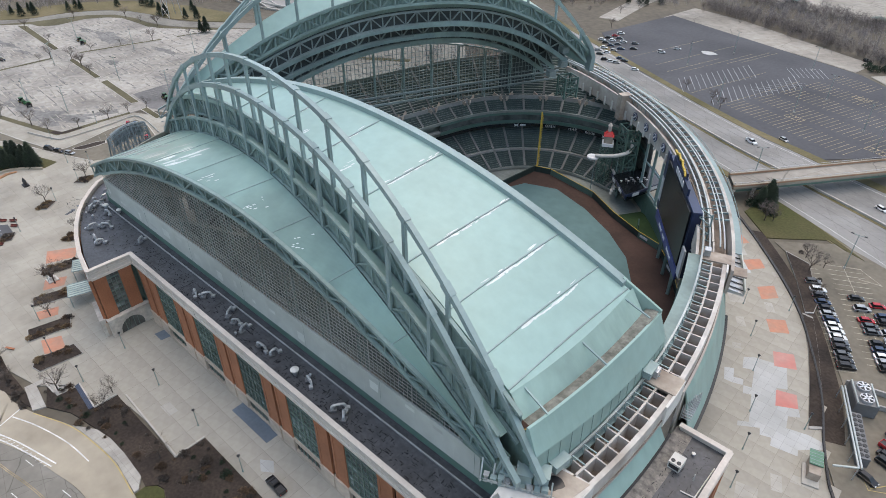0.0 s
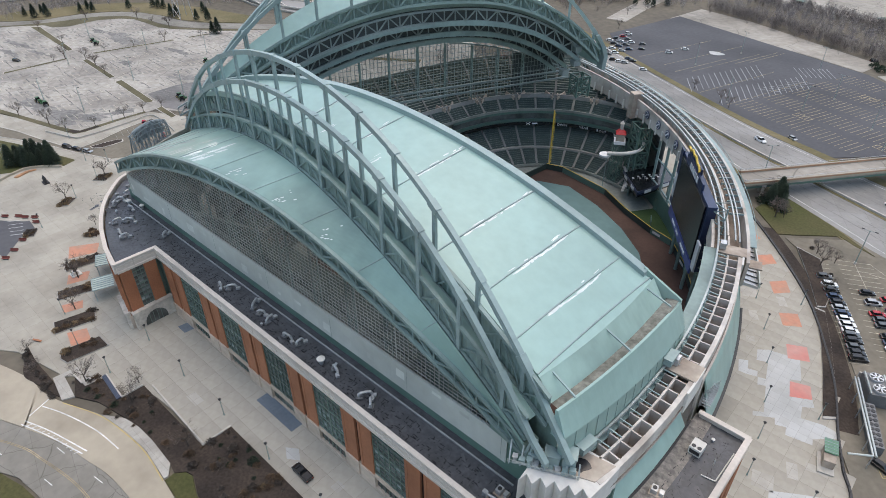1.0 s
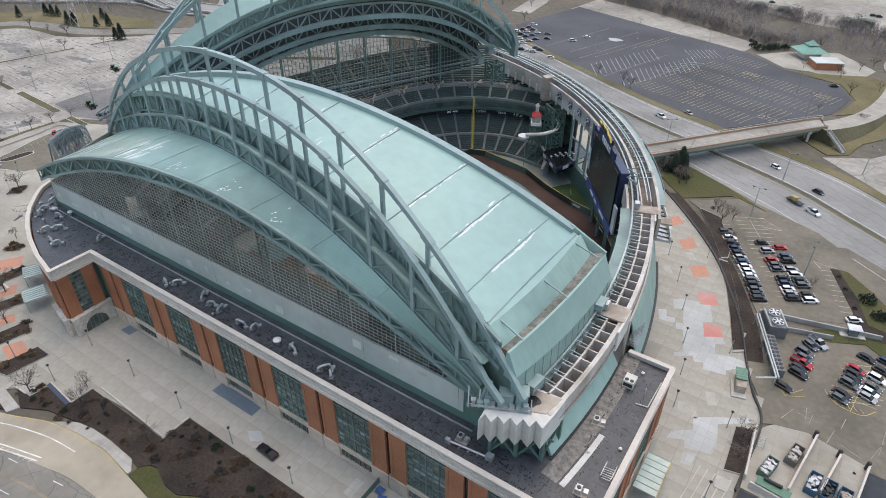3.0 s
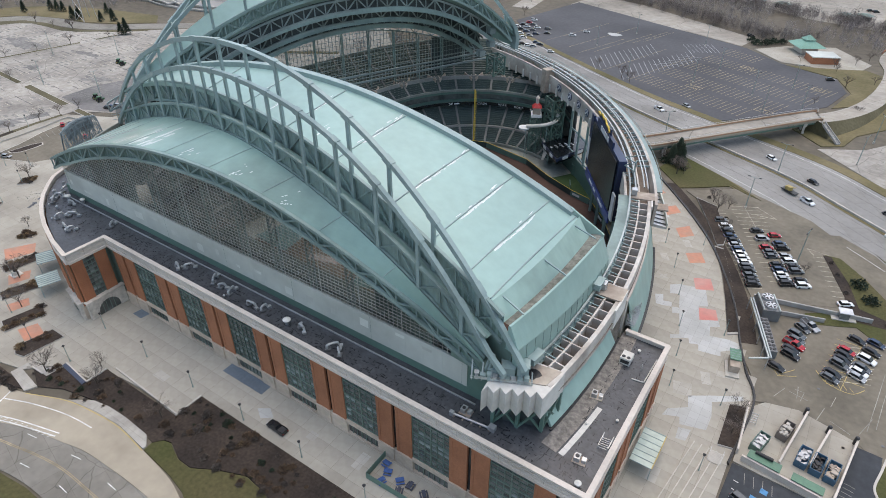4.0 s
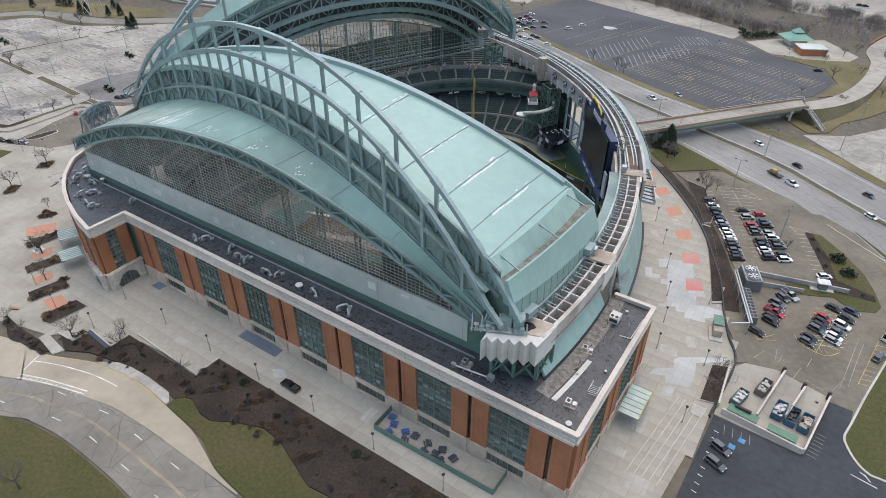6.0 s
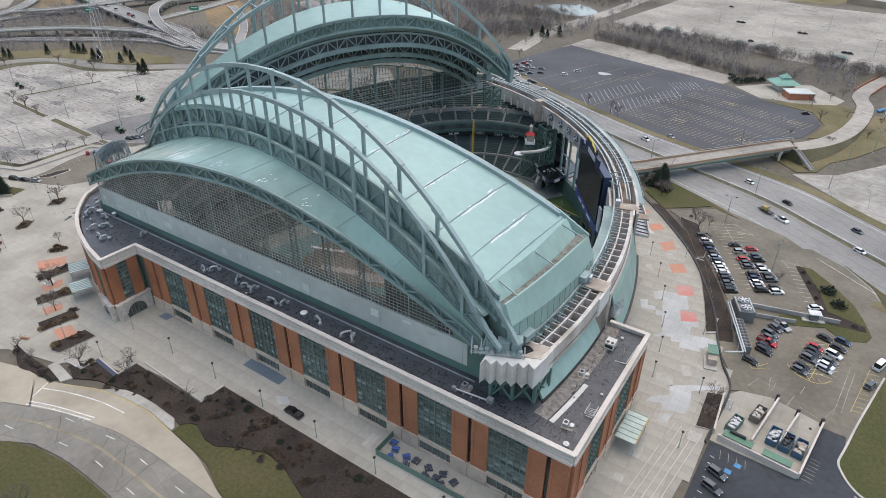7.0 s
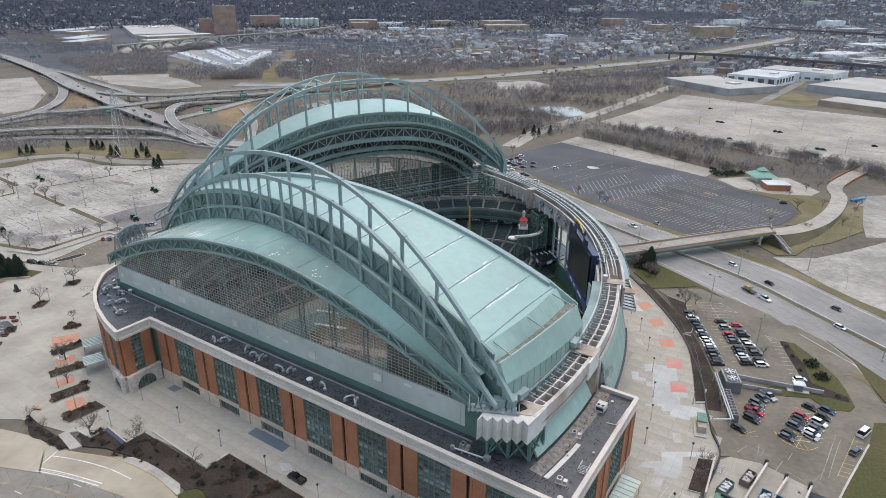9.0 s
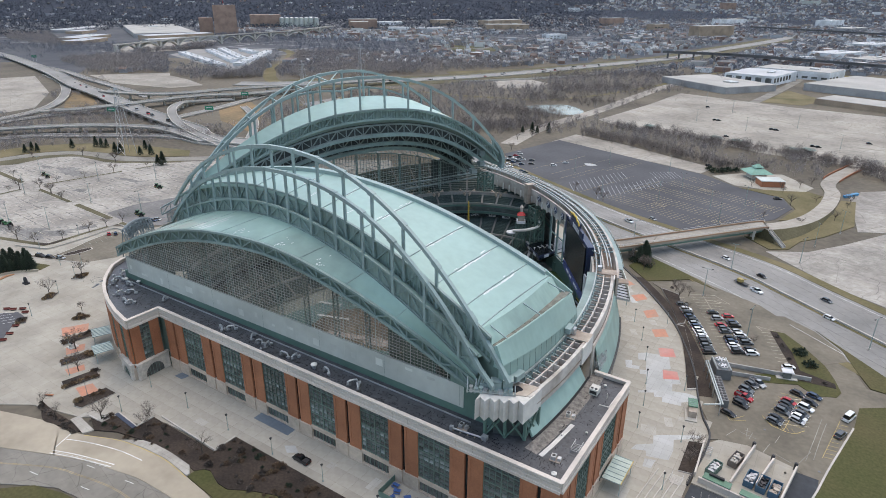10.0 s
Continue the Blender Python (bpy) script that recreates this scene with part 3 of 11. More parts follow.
M["black_wet"] = mat("dark_wet_stain", (0.03, 0.03, 0.034), 0.22)
ring = thing("roof_track", "curved off-white concrete ring girder with pale steel rails", "track", (PX + 160, PY, 0))


def arc_solid(prof, t0, t1, n):
    """A solid of the closed profile [(r, z), ...] swept from angle t0 to t1."""
    b = Build()
    b.loft([[pol(r, t0 + (t1 - t0) * i / n, z) for r, z in prof] for i in range(n + 1)], True)
    return b


part("girder", arc_solid([(156.9, 27.0), (160.8, 27.0), (160.8, 30.0), (156.9, 30.0)], -8.6, 73, 90), M["ring"], ring)
part("track_floor", arc_solid([(157.0, 30.0), (163.5, 30.0), (163.5, 30.15), (157.0, 30.15)], -8.4, 73, 90), M["cell_dark"], ring, "dark brown track floor")
part("outer_wall", arc_solid([(164.2, 27.0), (164.95, 27.0), (164.95, 33.8), (164.2, 33.8)], 18, 73, 70), M["ring"], ring)
part("outer_wall", arc_solid([(162.4, 28.5), (163.3, 28.5), (163.3, 33.5), (162.4, 33.5)], -8.6, 19.2, 36), M["ring"], ring)
part("track_cover", arc_solid([(154.6, 32.2), (158.0, 32.2), (158.0, 32.5), (154.6, 32.5)], -8.6, 20, 36), M["steel_dark"], ring)
part("inner_screen", arc_solid([(155.9, 22), (156.2, 22), (156.2, 32.2), (155.9, 32.2)], -8.6, 20, 36), M["fascia"], ring)
part("inner_kerb", arc_solid([(159.9, 30.15), (160.3, 30.15), (160.3, 33.4), (159.9, 33.4)], -8.6, 22, 36), M["ring"], ring)
part("inner_kerb", arc_solid([(159.7, 30.15), (160.15, 30.15), (160.15, 33.6), (159.7, 33.6)], 22, 73, 60), M["ring"], ring)
part("inner_fascia", arc_solid([(156.2, 26.6), (156.9, 26.6), (156.9, 32.6), (156.2, 32.6)], 20, 73, 60), M["ring"], ring)
th = -6.4
while th < 18.6:
    part("cell_rib", arc_solid([(158.0, 30.15), (162.4, 30.15), (162.4, 33.3), (158.0, 33.3)], th, th + 0.1, 1), M["ring"], ring)
    # one face of each rib is a darker brown
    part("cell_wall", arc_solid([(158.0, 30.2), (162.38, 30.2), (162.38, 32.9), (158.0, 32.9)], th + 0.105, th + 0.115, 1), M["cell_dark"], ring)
    th += 1.17
# landing slabs that bridge the cells
for t0, t1 in ((2.2, 3.9), (18.8, 20.2)):
    part("landing_slab", arc_solid([(157.6, 33.3), (163.6 if t0 < 10 else 165.0, 33.3), (163.6 if t0 < 10 else 165.0, 33.75), (157.6, 33.75)], t0, t1, 3), M["cell"], ring, "stained tan landing slab")
    part("landing_fascia", arc_solid([(163.3, 28.4), (163.75, 28.4), (163.75, 33.7), (163.3, 33.7)], t0 - 1.2, t1, 4), M["white"], ring)
    part("gear_box", Build().box(pol(158.6, (t0 + t1) / 2, 34.8), (1.4, 1.8, 1.6), radians(t0)), M["metal"], ring)
# bundle of pipes and brackets along the inner half
for r, z, w in ((161.3, 33.9, 0.34), (162.4, 33.6, 0.3), (163.6, 34.3, 0.26)):
    part("pipe", arc_solid([(r, z), (r + w, z), (r + w, z + w), (r, z + w)], 21 if r < 163 else 27, 73, 90), M["rail"], ring)
part("walkway_grating", arc_solid([(165.0, 33.0), (166.6, 33.0), (166.6, 33.2), (165.0, 33.2)], 21, 73, 70), M["steel"], ring)
part("walkway_rail", arc_solid([(166.5, 34.2), (166.6, 34.2), (166.6, 34.3), (166.5, 34.3)], 21, 73, 70), M["steel_dark"], ring)
th = 26.0
while th < 72:
    part("pipe_bracket", Build().beam(pol(160.6, th, 33.6), pol(164.4, th + 0.1, 33.6), 0.28, 0.5), M["steel"], ring)
    part("walkway_post", Build().beam(pol(166.55, th, 33.0), pol(166.55, th, 34.3), 0.09).beam(pol(164.9, th, 30.5), pol(166.5, th, 33.0), 0.2), M["steel_dark"], ring)
    th += 1.2
th = -6.4
while th < 72:
    part("rail_bracket", Build().beam(pol(157.4, th, 34.3), pol(160.0 if th < 20 else 158.9, th + 0.25, 33.5), 0.2).beam(pol(157.4, th, 34.3), pol(157.9, th, 32.4), 0.2), M["steel"], ring)
    th += 1.17
for r in (157.3, 158.8):
    part("rail", arc_solid([(r, 33.9), (r + 0.4, 33.9), (r + 0.4, 34.5), (r, 34.5)], -8.4 if r < 158 else 20, 73, 110), M["rail"], ring)
for r, z in ((158.4, 30.5), (159.8, 30.5), (163.3, 30.4)):
    part("cable_tray", arc_solid([(r, z - 0.3), (r + 0.3, z - 0.3), (r + 0.3, z), (r, z)], 17 if r > 160 else -8, 73, 90), M["cell"], ring)
th = 37.0
while th < 72:
    g = Build()
    g.box(pol(156.05, th, 27.6), (0.5, 0.7, 3.4), radians(th))
    part("corbel", g, M["white"], ring)
    th += 1.9
part("pier_block", arc_solid([(154.6, 25.0), (158.6, 25.0), (158.6, 34.6), (154.6, 34.6)], 56.6, 57.8, 3), M["cell"], ring)
for r, z in ((136.5, 49.0), (136.5, 43.8), (132.0, 40.6)):
    part("bearing_box", Build().box(pol(r, 62.6, z), (2.6, 3.0, 2.2), radians(62)), M["inner_steel"], ring)
# saw-toothed end block with bearings and drive boxes
g = Build()
teeth = []
for i in range(11):
    s = i / 10
    o = 0.0 if i % 2 else 1.6
    teeth.append((-34.4 + 10.2 * s + o * 0.45, 50.0 + 4.7 * s - o * 0.9))
block = teeth + [(-23.0, 58.0), (-22.8, 61.6), (-29.5, 61.0), (-34.5, 56.5)]
g.prism(block, 27.9, 33.4)
# solid added inside the open tower, its dark colour standing for shade
part("block_base", Build().prism([(-31.6, 54.0), (-25.6, 56.4), (-24.2, 60.6), (-29.5, 60.0), (-32.6, 56.5)], 21.4, 28.2), M["under"], ring, "dark fill standing for shade inside the open tower")
part("saw_toothed_block", g, M["white"], ring, "white saw-toothed concrete end block")
g = Build()
g.prism([(-29.6, 54.4), (-24.4, 56.4), (-23.4, 61.2), (-28.8, 60.4)], 33.4, 33.6)
part("stained_landing", g, M["cell"], ring)
part("puddle", Build().prism([(-27.6 + 1.3 * math.cos(a) * (1 + 0.3 * math.sin(3 * a)), 57.6 + 1.5 * math.sin(a)) for a in [k * 0.449 for k in range(14)]], 33.6, 33.62), M["black_wet"], ring, "dark wet stain")
for c, s in (((-31.5, 54.8, 35.0), (2.4, 2.0, 2.4)), ((-34.0, 53.6, 34.4), (2.0, 1.6, 1.8)), ((-29.2, 56.2, 35.6), (2.2, 2.4, 2.2)), ((-33.0, 56.5, 34.6), (1.4, 3.0, 2.0))):
    g = Build()
    g.box(c, s, 0.45)
    g.box((c[0], c[1], c[2] + s[2] / 2 + 0.08), (s[0] + 0.3, s[1] + 0.3, 0.16), 0.45)
    part("drive_box", g, M["steel"], ring)
random.seed(52)
for i in range(9):
    x, y = -36.2 + 1.05 * i, 51.0 + 0.5 * i
    a = 0.45
    hgt = random.uniform(0.6, 1.5)
    g = Build().box((x, y, 33.5 + hgt / 2), (random.uniform(0.5, 1.1), random.uniform(0.5, 1.2), hgt), a)
    g.box((x, y, 33.5 + hgt + 0.06), (0.9, 0.9, 0.12), a)
    part("gear_unit", g, M["steel"] if i % 3 else M["metal"], ring)
    part("shaft", Build().tube((x - 0.2, y - 0.5, 33.9), (x + 0.9, y - 0.1, 33.9), 0.16, 8), M["rail"], ring)
for i in range(7):
    x, y = -36.8 + 1.7 * i, 50.2 + 0.8 * i
    g = Build().beam((x, y, 33.2), (x - 0.2, y - 0.2, 34.4), 0.09)
    g.beam((x, y, 33.4), (x - random.uniform(0.6, 1.4), y + random.uniform(1.2, 2.2), random.uniform(35.0, 37.4)), 0.24)
    part("end_frame_bar", g, M["rail"], ring)
for z in (33.8, 34.35):
    part("guard_rail", Build().beam((-37.0, 50.0, z), (-26.4, 55.0, z), 0.08), M["rail"], ring)
for k in range(3):
    part("brace_leg", Build().beam((-35.6 + 1.0 * k, 52.2 + 0.5 * k, 33.4), (-34.6 + 0.3 * k, 53.4, 38.6), 0.34), M["steel"], ring)


def lattice_tower(name, corners, z0, z1, bays, material, parent, w=0.5):
    """Corner legs with rings and crossed braces."""
    t = part(name, Build(), material, parent)
    n = len(corners)
    for c in corners:
        g = Build()
        g.beam((c[0], c[1], z0), (c[0], c[1], z1), w)
        part("leg", g, material, t)
    for k in range(bays):
        za, zb = z0 + (z1 - z0) * k / bays, z0 + (z1 - z0) * (k + 1) / bays
        for i in range(n):
            a, c = corners[i], corners[(i + 1) % n]
            g = Build()
            g.beam((a[0], a[1], zb), (c[0], c[1], zb), w * 0.7)
            g.beam((a[0], a[1], za), (c[0], c[1], zb), w * 0.6)
            g.beam((c[0], c[1], za), (a[0], a[1], zb), w * 0.6)
            part("cross_brace", g, material, t)
    return t


lattice_tower("support_tower", [(-33, 52.6), (-28.4, 54.2), (-24.0, 56.0), (-23.0, 61.0), (-31, 60)], 21.4, 28.2, 1, M["green_wall"], ring, 0.7)
lattice_tower("support_tower", [pol(154, 53)[:2], pol(159, 53)[:2], pol(159, 55.5)[:2], pol(154, 55.5)[:2]], 0, 25, 5, M["green_wall"], ring, 0.6)
lattice_tower("support_tower", [pol(140, 63.4)[:2], pol(145.5, 63.4)[:2], pol(145.5, 65.6)[:2], pol(140, 65.6)[:2]], 28.5, 36.6, 2, M["green_wall"], ring, 0.6)
# dark screen added to close the view past the stands
part("rear_screen", arc_solid([(163.4, 0), (163.9, 0), (163.9, 26), (163.4, 26)], 52, 78, 26), M["screen_rear"], ring)

# ---- walls and skirts outside the ring ----
part("skirt_roof", arc_solid([(160.6, 28.6), (164.2, 22.0), (163.7, 21.5), (160.2, 28.2)], -8.2, 2.2, 24), M["roof_dark"], ring, "mint sloping skirt under the ring")
part("canopy_roof", arc_solid([(163.4, 29.4), (167.0, 16.4), (166.6, 16.0), (164.5, 26.6)], 5.0, 20, 28), M["roof_dark"], ring, "mint sloping canopy")
part("canopy_gutter", arc_solid([(166.9, 15.6), (167.6, 15.6), (167.6, 16.5), (166.9, 16.5)], 5.0, 20, 28), M["dark"], ring)
part("canopy_glass", arc_solid([(166.2, 0), (166.7, 0), (166.7, 16.0), (166.2, 16.0)], 5.0, 20, 28), M["glass"], ring)
part("outer_skin", arc_solid([(163.3, 0), (163.8, 0), (163.8, 29.5), (163.3, 29.5)], 4.4, 34, 40), M["lime"], ring)
part("outer_ledge", arc_solid([(164.9, 23.5), (169.8, 22.6), (169.8, 21.9), (164.9, 22.5)], 20.6, 36, 24), M["metal"], ring, "grey metal outer ledge roof")
part("ledge_rail", arc_solid([(169.6, 22.6), (169.9, 22.6), (169.9, 23.9), (169.6, 23.9)], 20.6, 36, 24), M["grey_panel"], ring)
th = 21.0
while th < 36:
    part("ledge_seam", arc_solid([(165.0, 23.55), (169.5, 22.75), (169.5, 22.9), (165.0, 23.7)], th, th + 0.12, 1), M["dark"], ring)
    th += 0.8
part("walkway_slab", arc_solid([(164.9, 30.5), (168.4, 30.5), (168.4, 30.9), (164.9, 30.9)], 19.0, 20.2, 3), M["cell"], ring)
th = 33.5
while th < 50:
    g = Build()
    g.beam(pol(158, th, 0), pol(158, th, 26), 0.8)
    part("column", g, M["steel_dark"], ring)
    th += 2.7
part("base_wall", arc_solid([(157.4, 0), (157.7, 0), (157.7, 7.5), (157.4, 7.5)], 32, 52, 20), M["green_wall"], ring)
for z in (8, 17):
    part("wall_girt", arc_solid([(157.8, z), (158.3, z), (158.3, z + 0.5), (157.8, z + 0.5)], 33.5, 49.5, 14), M["steel_dark"], ring)
for i in range(10):
    t0 = 7.2 + 0.22 * i
    g = Build()
    for z in (22.4, 23.2, 24.0):
        g.beam(pol(164.2 + 0.3 * (i % 3), t0 - 2.6, z), pol(166.4, t0 - 2.4, z - 0.6), 0.12)
    g.beam(pol(164.4 + 0.2 * i, t0 - 2.6, 21.5), pol(164.4 + 0.2 * i, t0 - 2.6, 25.6), 0.14)
    part("stair_rail", g, M["metal"], ring)

# ---- brick building along the plaza ----
bld = thing("brick_building", "long red-brick building with limestone base and tall green windows", "building", (-85, 60, 0))
WEST = [(-156.5, 35.6), (-166, 37.6), (-176, 40.8), (-182.6, 43.6), (-188.4, 46.6), (-193.6, 50), (-199, 54.6), (-202.6, 58.2), (-205, 63), (-206.6, 70), (-206.6, 80)]
body = [(-10.9, 47.3), (-10.9, 92.0), (-20, 92.0), (-25, 72), (-34, 58), (-188, 58), (-197, 80)] + [(x + 0.6, y + 0.6) for x, y in WEST[:0:-1]] + [(-157.4, 36.6), (-157.4, 47.3)]
g = Build()
g.prism(body, 0, 20.9)
part("core", g, M["mullion"], bld)
g = Build()
M["deck"] = mat_ground("black_roof_membrane", (0.066, 0.069, 0.078), (0.045, 0.047, 0.053), 0.35, 1.3, 0.3, cracks=0.16)
M["deck"].node_tree.nodes["Principled BSDF"].inputs["Roughness"].default_value = 0.45
M["deck"].node_tree.nodes["Principled BSDF"].inputs["Specular IOR Level"].default_value = 0.5
g.prism(body, 20.9, 21.4)
part("roof_deck", g, M["deck"], bld, "black patched membrane roof")


def wall_run(p, q, z0, z1, depth, material, name, parent, label=""):
    """A wall slab from p to q, standing out by depth to the right of the way."""
    d = Vector((q[0] - p[0], q[1] - p[1])).normalized()
    nx, ny = d.y * depth, -d.x * depth
    g = Build()
    g.prism([p, q, (q[0] + nx, q[1] + ny), (p[0] + nx, p[1] + ny)], z0, z1)
    return part(name, g, material, parent, label)


OUT = WEST[::-1] + [(-156.3, 46.9), (-10.5, 46.9), (-10.5, 92.3), (-20, 92.3)]
for k, (p, q) in enumerate(zip(OUT, OUT[1:])):
    wall_run(p, q, 19.9, 22.1, 0.35, M["lime"], "cornice", bld)
    d = Vector((q[0] - p[0], q[1] - p[1])).normalized()
    a, c = (p[0] - d.x * 0.3, p[1] - d.y * 0.3), (q[0] + d.x * 0.3, q[1] + d.y * 0.3)
    g = Build()
    nx, ny = d.y, -d.x
    g.prism([(a[0] - nx * 0.5, a[1] - ny * 0.5), (c[0] - nx * 0.5, c[1] - ny * 0.5), (c[0] + nx * 0.62, c[1] + ny * 0.62), (a[0] + nx * 0.62, a[1] + ny * 0.62)], 22.1 - 0.004 * (k % 2), 22.5 + 0.012 * (k % 2))
    part("coping", g, M["lime"], bld)
    g = Build()
    g.prism([(p[0] - nx * 0.35, p[1] - ny * 0.35), (q[0] - nx * 0.35, q[1] - ny * 0.35), q, p], 21.3, 22.1)
    part("parapet_back", g, M["lime"], bld)
    wall_run(p, q, 19.2, 19.9, 0.6, M["lime"], "string_course", bld)
    wall_run(p, q, 20.75, 20.9, 0.46, M["lime"], "string_course", bld)
    wall_run(p, q, 21.5, 21.62, 0.52, M["lime"], "string_course", bld)
    L = math.dist(p, q)
    for i in range(1, int(L / 4.75)):
        x, y = p[0] + d.x * 4.75 * i + nx * 0.36, p[1] + d.y * 4.75 * i + ny * 0.36
        part("cornice_joint", Build().box((x, y, 21.0), (0.08, 0.03, 2.1), math.atan2(d.y, d.x)), M["cell"], bld)

GRID = {}
M["glass_pale"] = mat("pale_window_glass", (0.245, 0.275, 0.275), 0.1, big=(0.2, 0.25), fine=(0.6, 0.2), rnd=0.4)
random.seed(77)


def window_bay(p, q, z0, z1, cols, rows, parent):
    """A tall glazed bay from p to q with mullions, spandrel bars and single panes."""
    p, q = Vector((*p, 0)), Vector((*q, 0))
    d = (q - p).normalized()
    n = Vector((d.y, -d.x, 0))
    w = (q - p).length
    ang = math.atan2(d.y, d.x)
    win = part("window", Build(), M["mullion"], parent)
    for i in range(cols + 1):
        c = p + d * w * i / cols + n * 0.28
        g = Build()
        g.box((c.x, c.y, (z0 + z1) / 2), (0.1 if i % 3 else 0.3, 0.3, z1 - z0), ang)
        part("mullion", g, M["mullion"], win)
    for k in range(rows + 1):
        c = p + d * w / 2 + n * 0.24
        g = Build()
        heavy = k % 3 == 0
        g.box((c.x, c.y, z0 + (z1 - z0) * k / rows), (w, 0.34 if heavy else 0.24, 0.36 if heavy else 0.1), ang)
        part("transom", g, M["mullion"], win)
    key = (round(w / cols, 2), round((z1 - z0) / rows, 2))
    if key not in GRID:
        me = bpy.data.meshes.new("pane")
        b2 = Build().box((0, 0, 0), (key[0] - 0.06, 0.06, key[1] - 0.06))
        me.from_pydata(b2.v, [], b2.f)
        me.materials.append(M["glass"])
        GRID[key] = me
        me2 = bpy.data.meshes.new("pale_pane")
        me2.from_pydata(b2.v, [], b2.f)
        me2.materials.append(M["glass_pale"])
        GRID[key, 1] = me2
    # three random rows take mostly the paler panes
    low_rows_ = random.sample(range(1, rows - 3), 3)
    for i in range(cols):
        for k in range(rows):
            c = p + d * w * (i + 0.5) / cols + n * 0.12
            share("pane", GRID[key, 1] if k in low_rows_ and random.random() < 0.75 else GRID[key], Matrix.Translation((c.x, c.y, z0 + (z1 - z0) * (k + 0.5) / rows)) @ Matrix.Rotation(ang, 4, "Z"), win)
    return win


def pier(cx, cy, w, z0, z1, ang, depth=0.72):
    """A brick pier with a recessed middle strip and limestone foot."""
    d, n = Vector((math.cos(ang), math.sin(ang))), Vector((math.sin(ang), -math.cos(ang)))
    g = Build()
    g.box((cx + n.x * depth * 0.3, cy + n.y * depth * 0.3, (z0 + z1) / 2), (w - 0.5, depth, z1 - z0), ang)
    for s in (-1, 1):
        g.box((cx + d.x * s * (w / 2 - 0.35) + n.x * depth * 0.42, cy + d.y * s * (w / 2 - 0.35) + n.y * depth * 0.42, (z0 + z1) / 2), (0.7, depth, z1 - z0 - 0.12), ang)
    g.box((cx + n.x * depth * 0.43, cy + n.y * depth * 0.43, z1 - 0.55), (w + 0.08, depth + 0.04, 1.0), ang)
    p = part("brick_pier", g, M["brick"], bld)
    f = Build()
    f.box((cx + n.x * depth * 0.5, cy + n.y * depth * 0.5, z0 - 0.25), (w + 0.5, depth + 0.4, 0.5), ang)
    f.box((cx + n.x * depth * 0.48, cy + n.y * depth * 0.48, (z0 - 0.5) / 2), (w + 0.3, depth + 0.25, z0 - 0.5), ang)
    part("limestone_foot", f, M["lime_base"], bld)
    return p


def facade(p, q, offs, cols=6, rows=10):
    """Piers in pairs at the distances offs along p to q, with glazing between and doors below."""
    d = Vector((q[0] - p[0], q[1] - p[1]))
    L = d.length
    d.normalize()
    ang = math.atan2(d.y, d.x)
    at = lambda s: (p[0] + d.x * s, p[1] + d.y * s)
    for a, w in offs:
        pier(*at(a), w, 4.4, 19.2, ang)
    edges = sorted(offs)
    for (a, w), (c, w2) in zip(edges, edges[1:]):
        s0, s1 = a + w / 2, c - w2 / 2
        if s1 - s0 < 2.2:
            wall_run(at(s0), at(s1), 4.4, 19.2, 0.1, M["glass_dark"], "slot_window", bld)
            wall_run(at(s0), at(s1), 0, 4.4, 0.6, M["lime_base"], "limestone_base", bld)
            continue
        window_bay(at(s0), at(s1), 4.9, 19.2, cols if s1 - s0 > 6 else 3, rows, bld)
        wall_run(at(s0), at(s1), 3.6, 4.9, 0.7, M["lime_base"], "sill_band", bld)
        wall_run(at(s0), at(s1), 0.0, 0.5, 0.65, M["lime_base"], "plinth", bld)
        wall_run(at(s0), at(s1), 0.5, 3.6, 0.12, M["glass"], "entrance_glass", bld)
        m = int((s1 - s0) / 1.3)
        for i in range(m + 1):
            c2 = at(s0 + (s1 - s0) * i / m)
            g = Build()
            g.box((c2[0] + d.y * 0.2, c2[1] - d.x * 0.2, 2.05), (0.14, 0.25, 3.1), ang)
            part("door_mullion", g, M["mullion"], bld)


offs = []
for k in range(8):
    c = 146.3 - 5.5 - 19.0 * k + 0.5
    for s in (-2.6, 2.6):
        if c + s > 2:
            offs.append((c + s - 0.4, 4.2))
facade((-156.3, 47.1), (-10.5, 47.1), offs)
facade((-10.7, 46.9), (-10.7, 92.3), [(2.4, 3.6), (6.9, 4.0), (19.2, 4.0), (24.4, 4.0), (38.0, 4.0), (43.2, 3.8)])
# entrance pavilion at the bend of the front
facade((-156.6, 35.6), (-156.6, 46.9), [(1.9, 3.2), (8.6, 3.4)], 4)
for p, q in zip(WEST[::-1], WEST[::-1][1:]):
    L = math.dist(p, q)
    if L > 7:
        facade(p, q, [(1.6, 3.0), (L - 1.7, 3.0)], 3)
    else:
        facade(p, q, [(1.2, 2.2), (L - 1.3, 2.2)], 3)


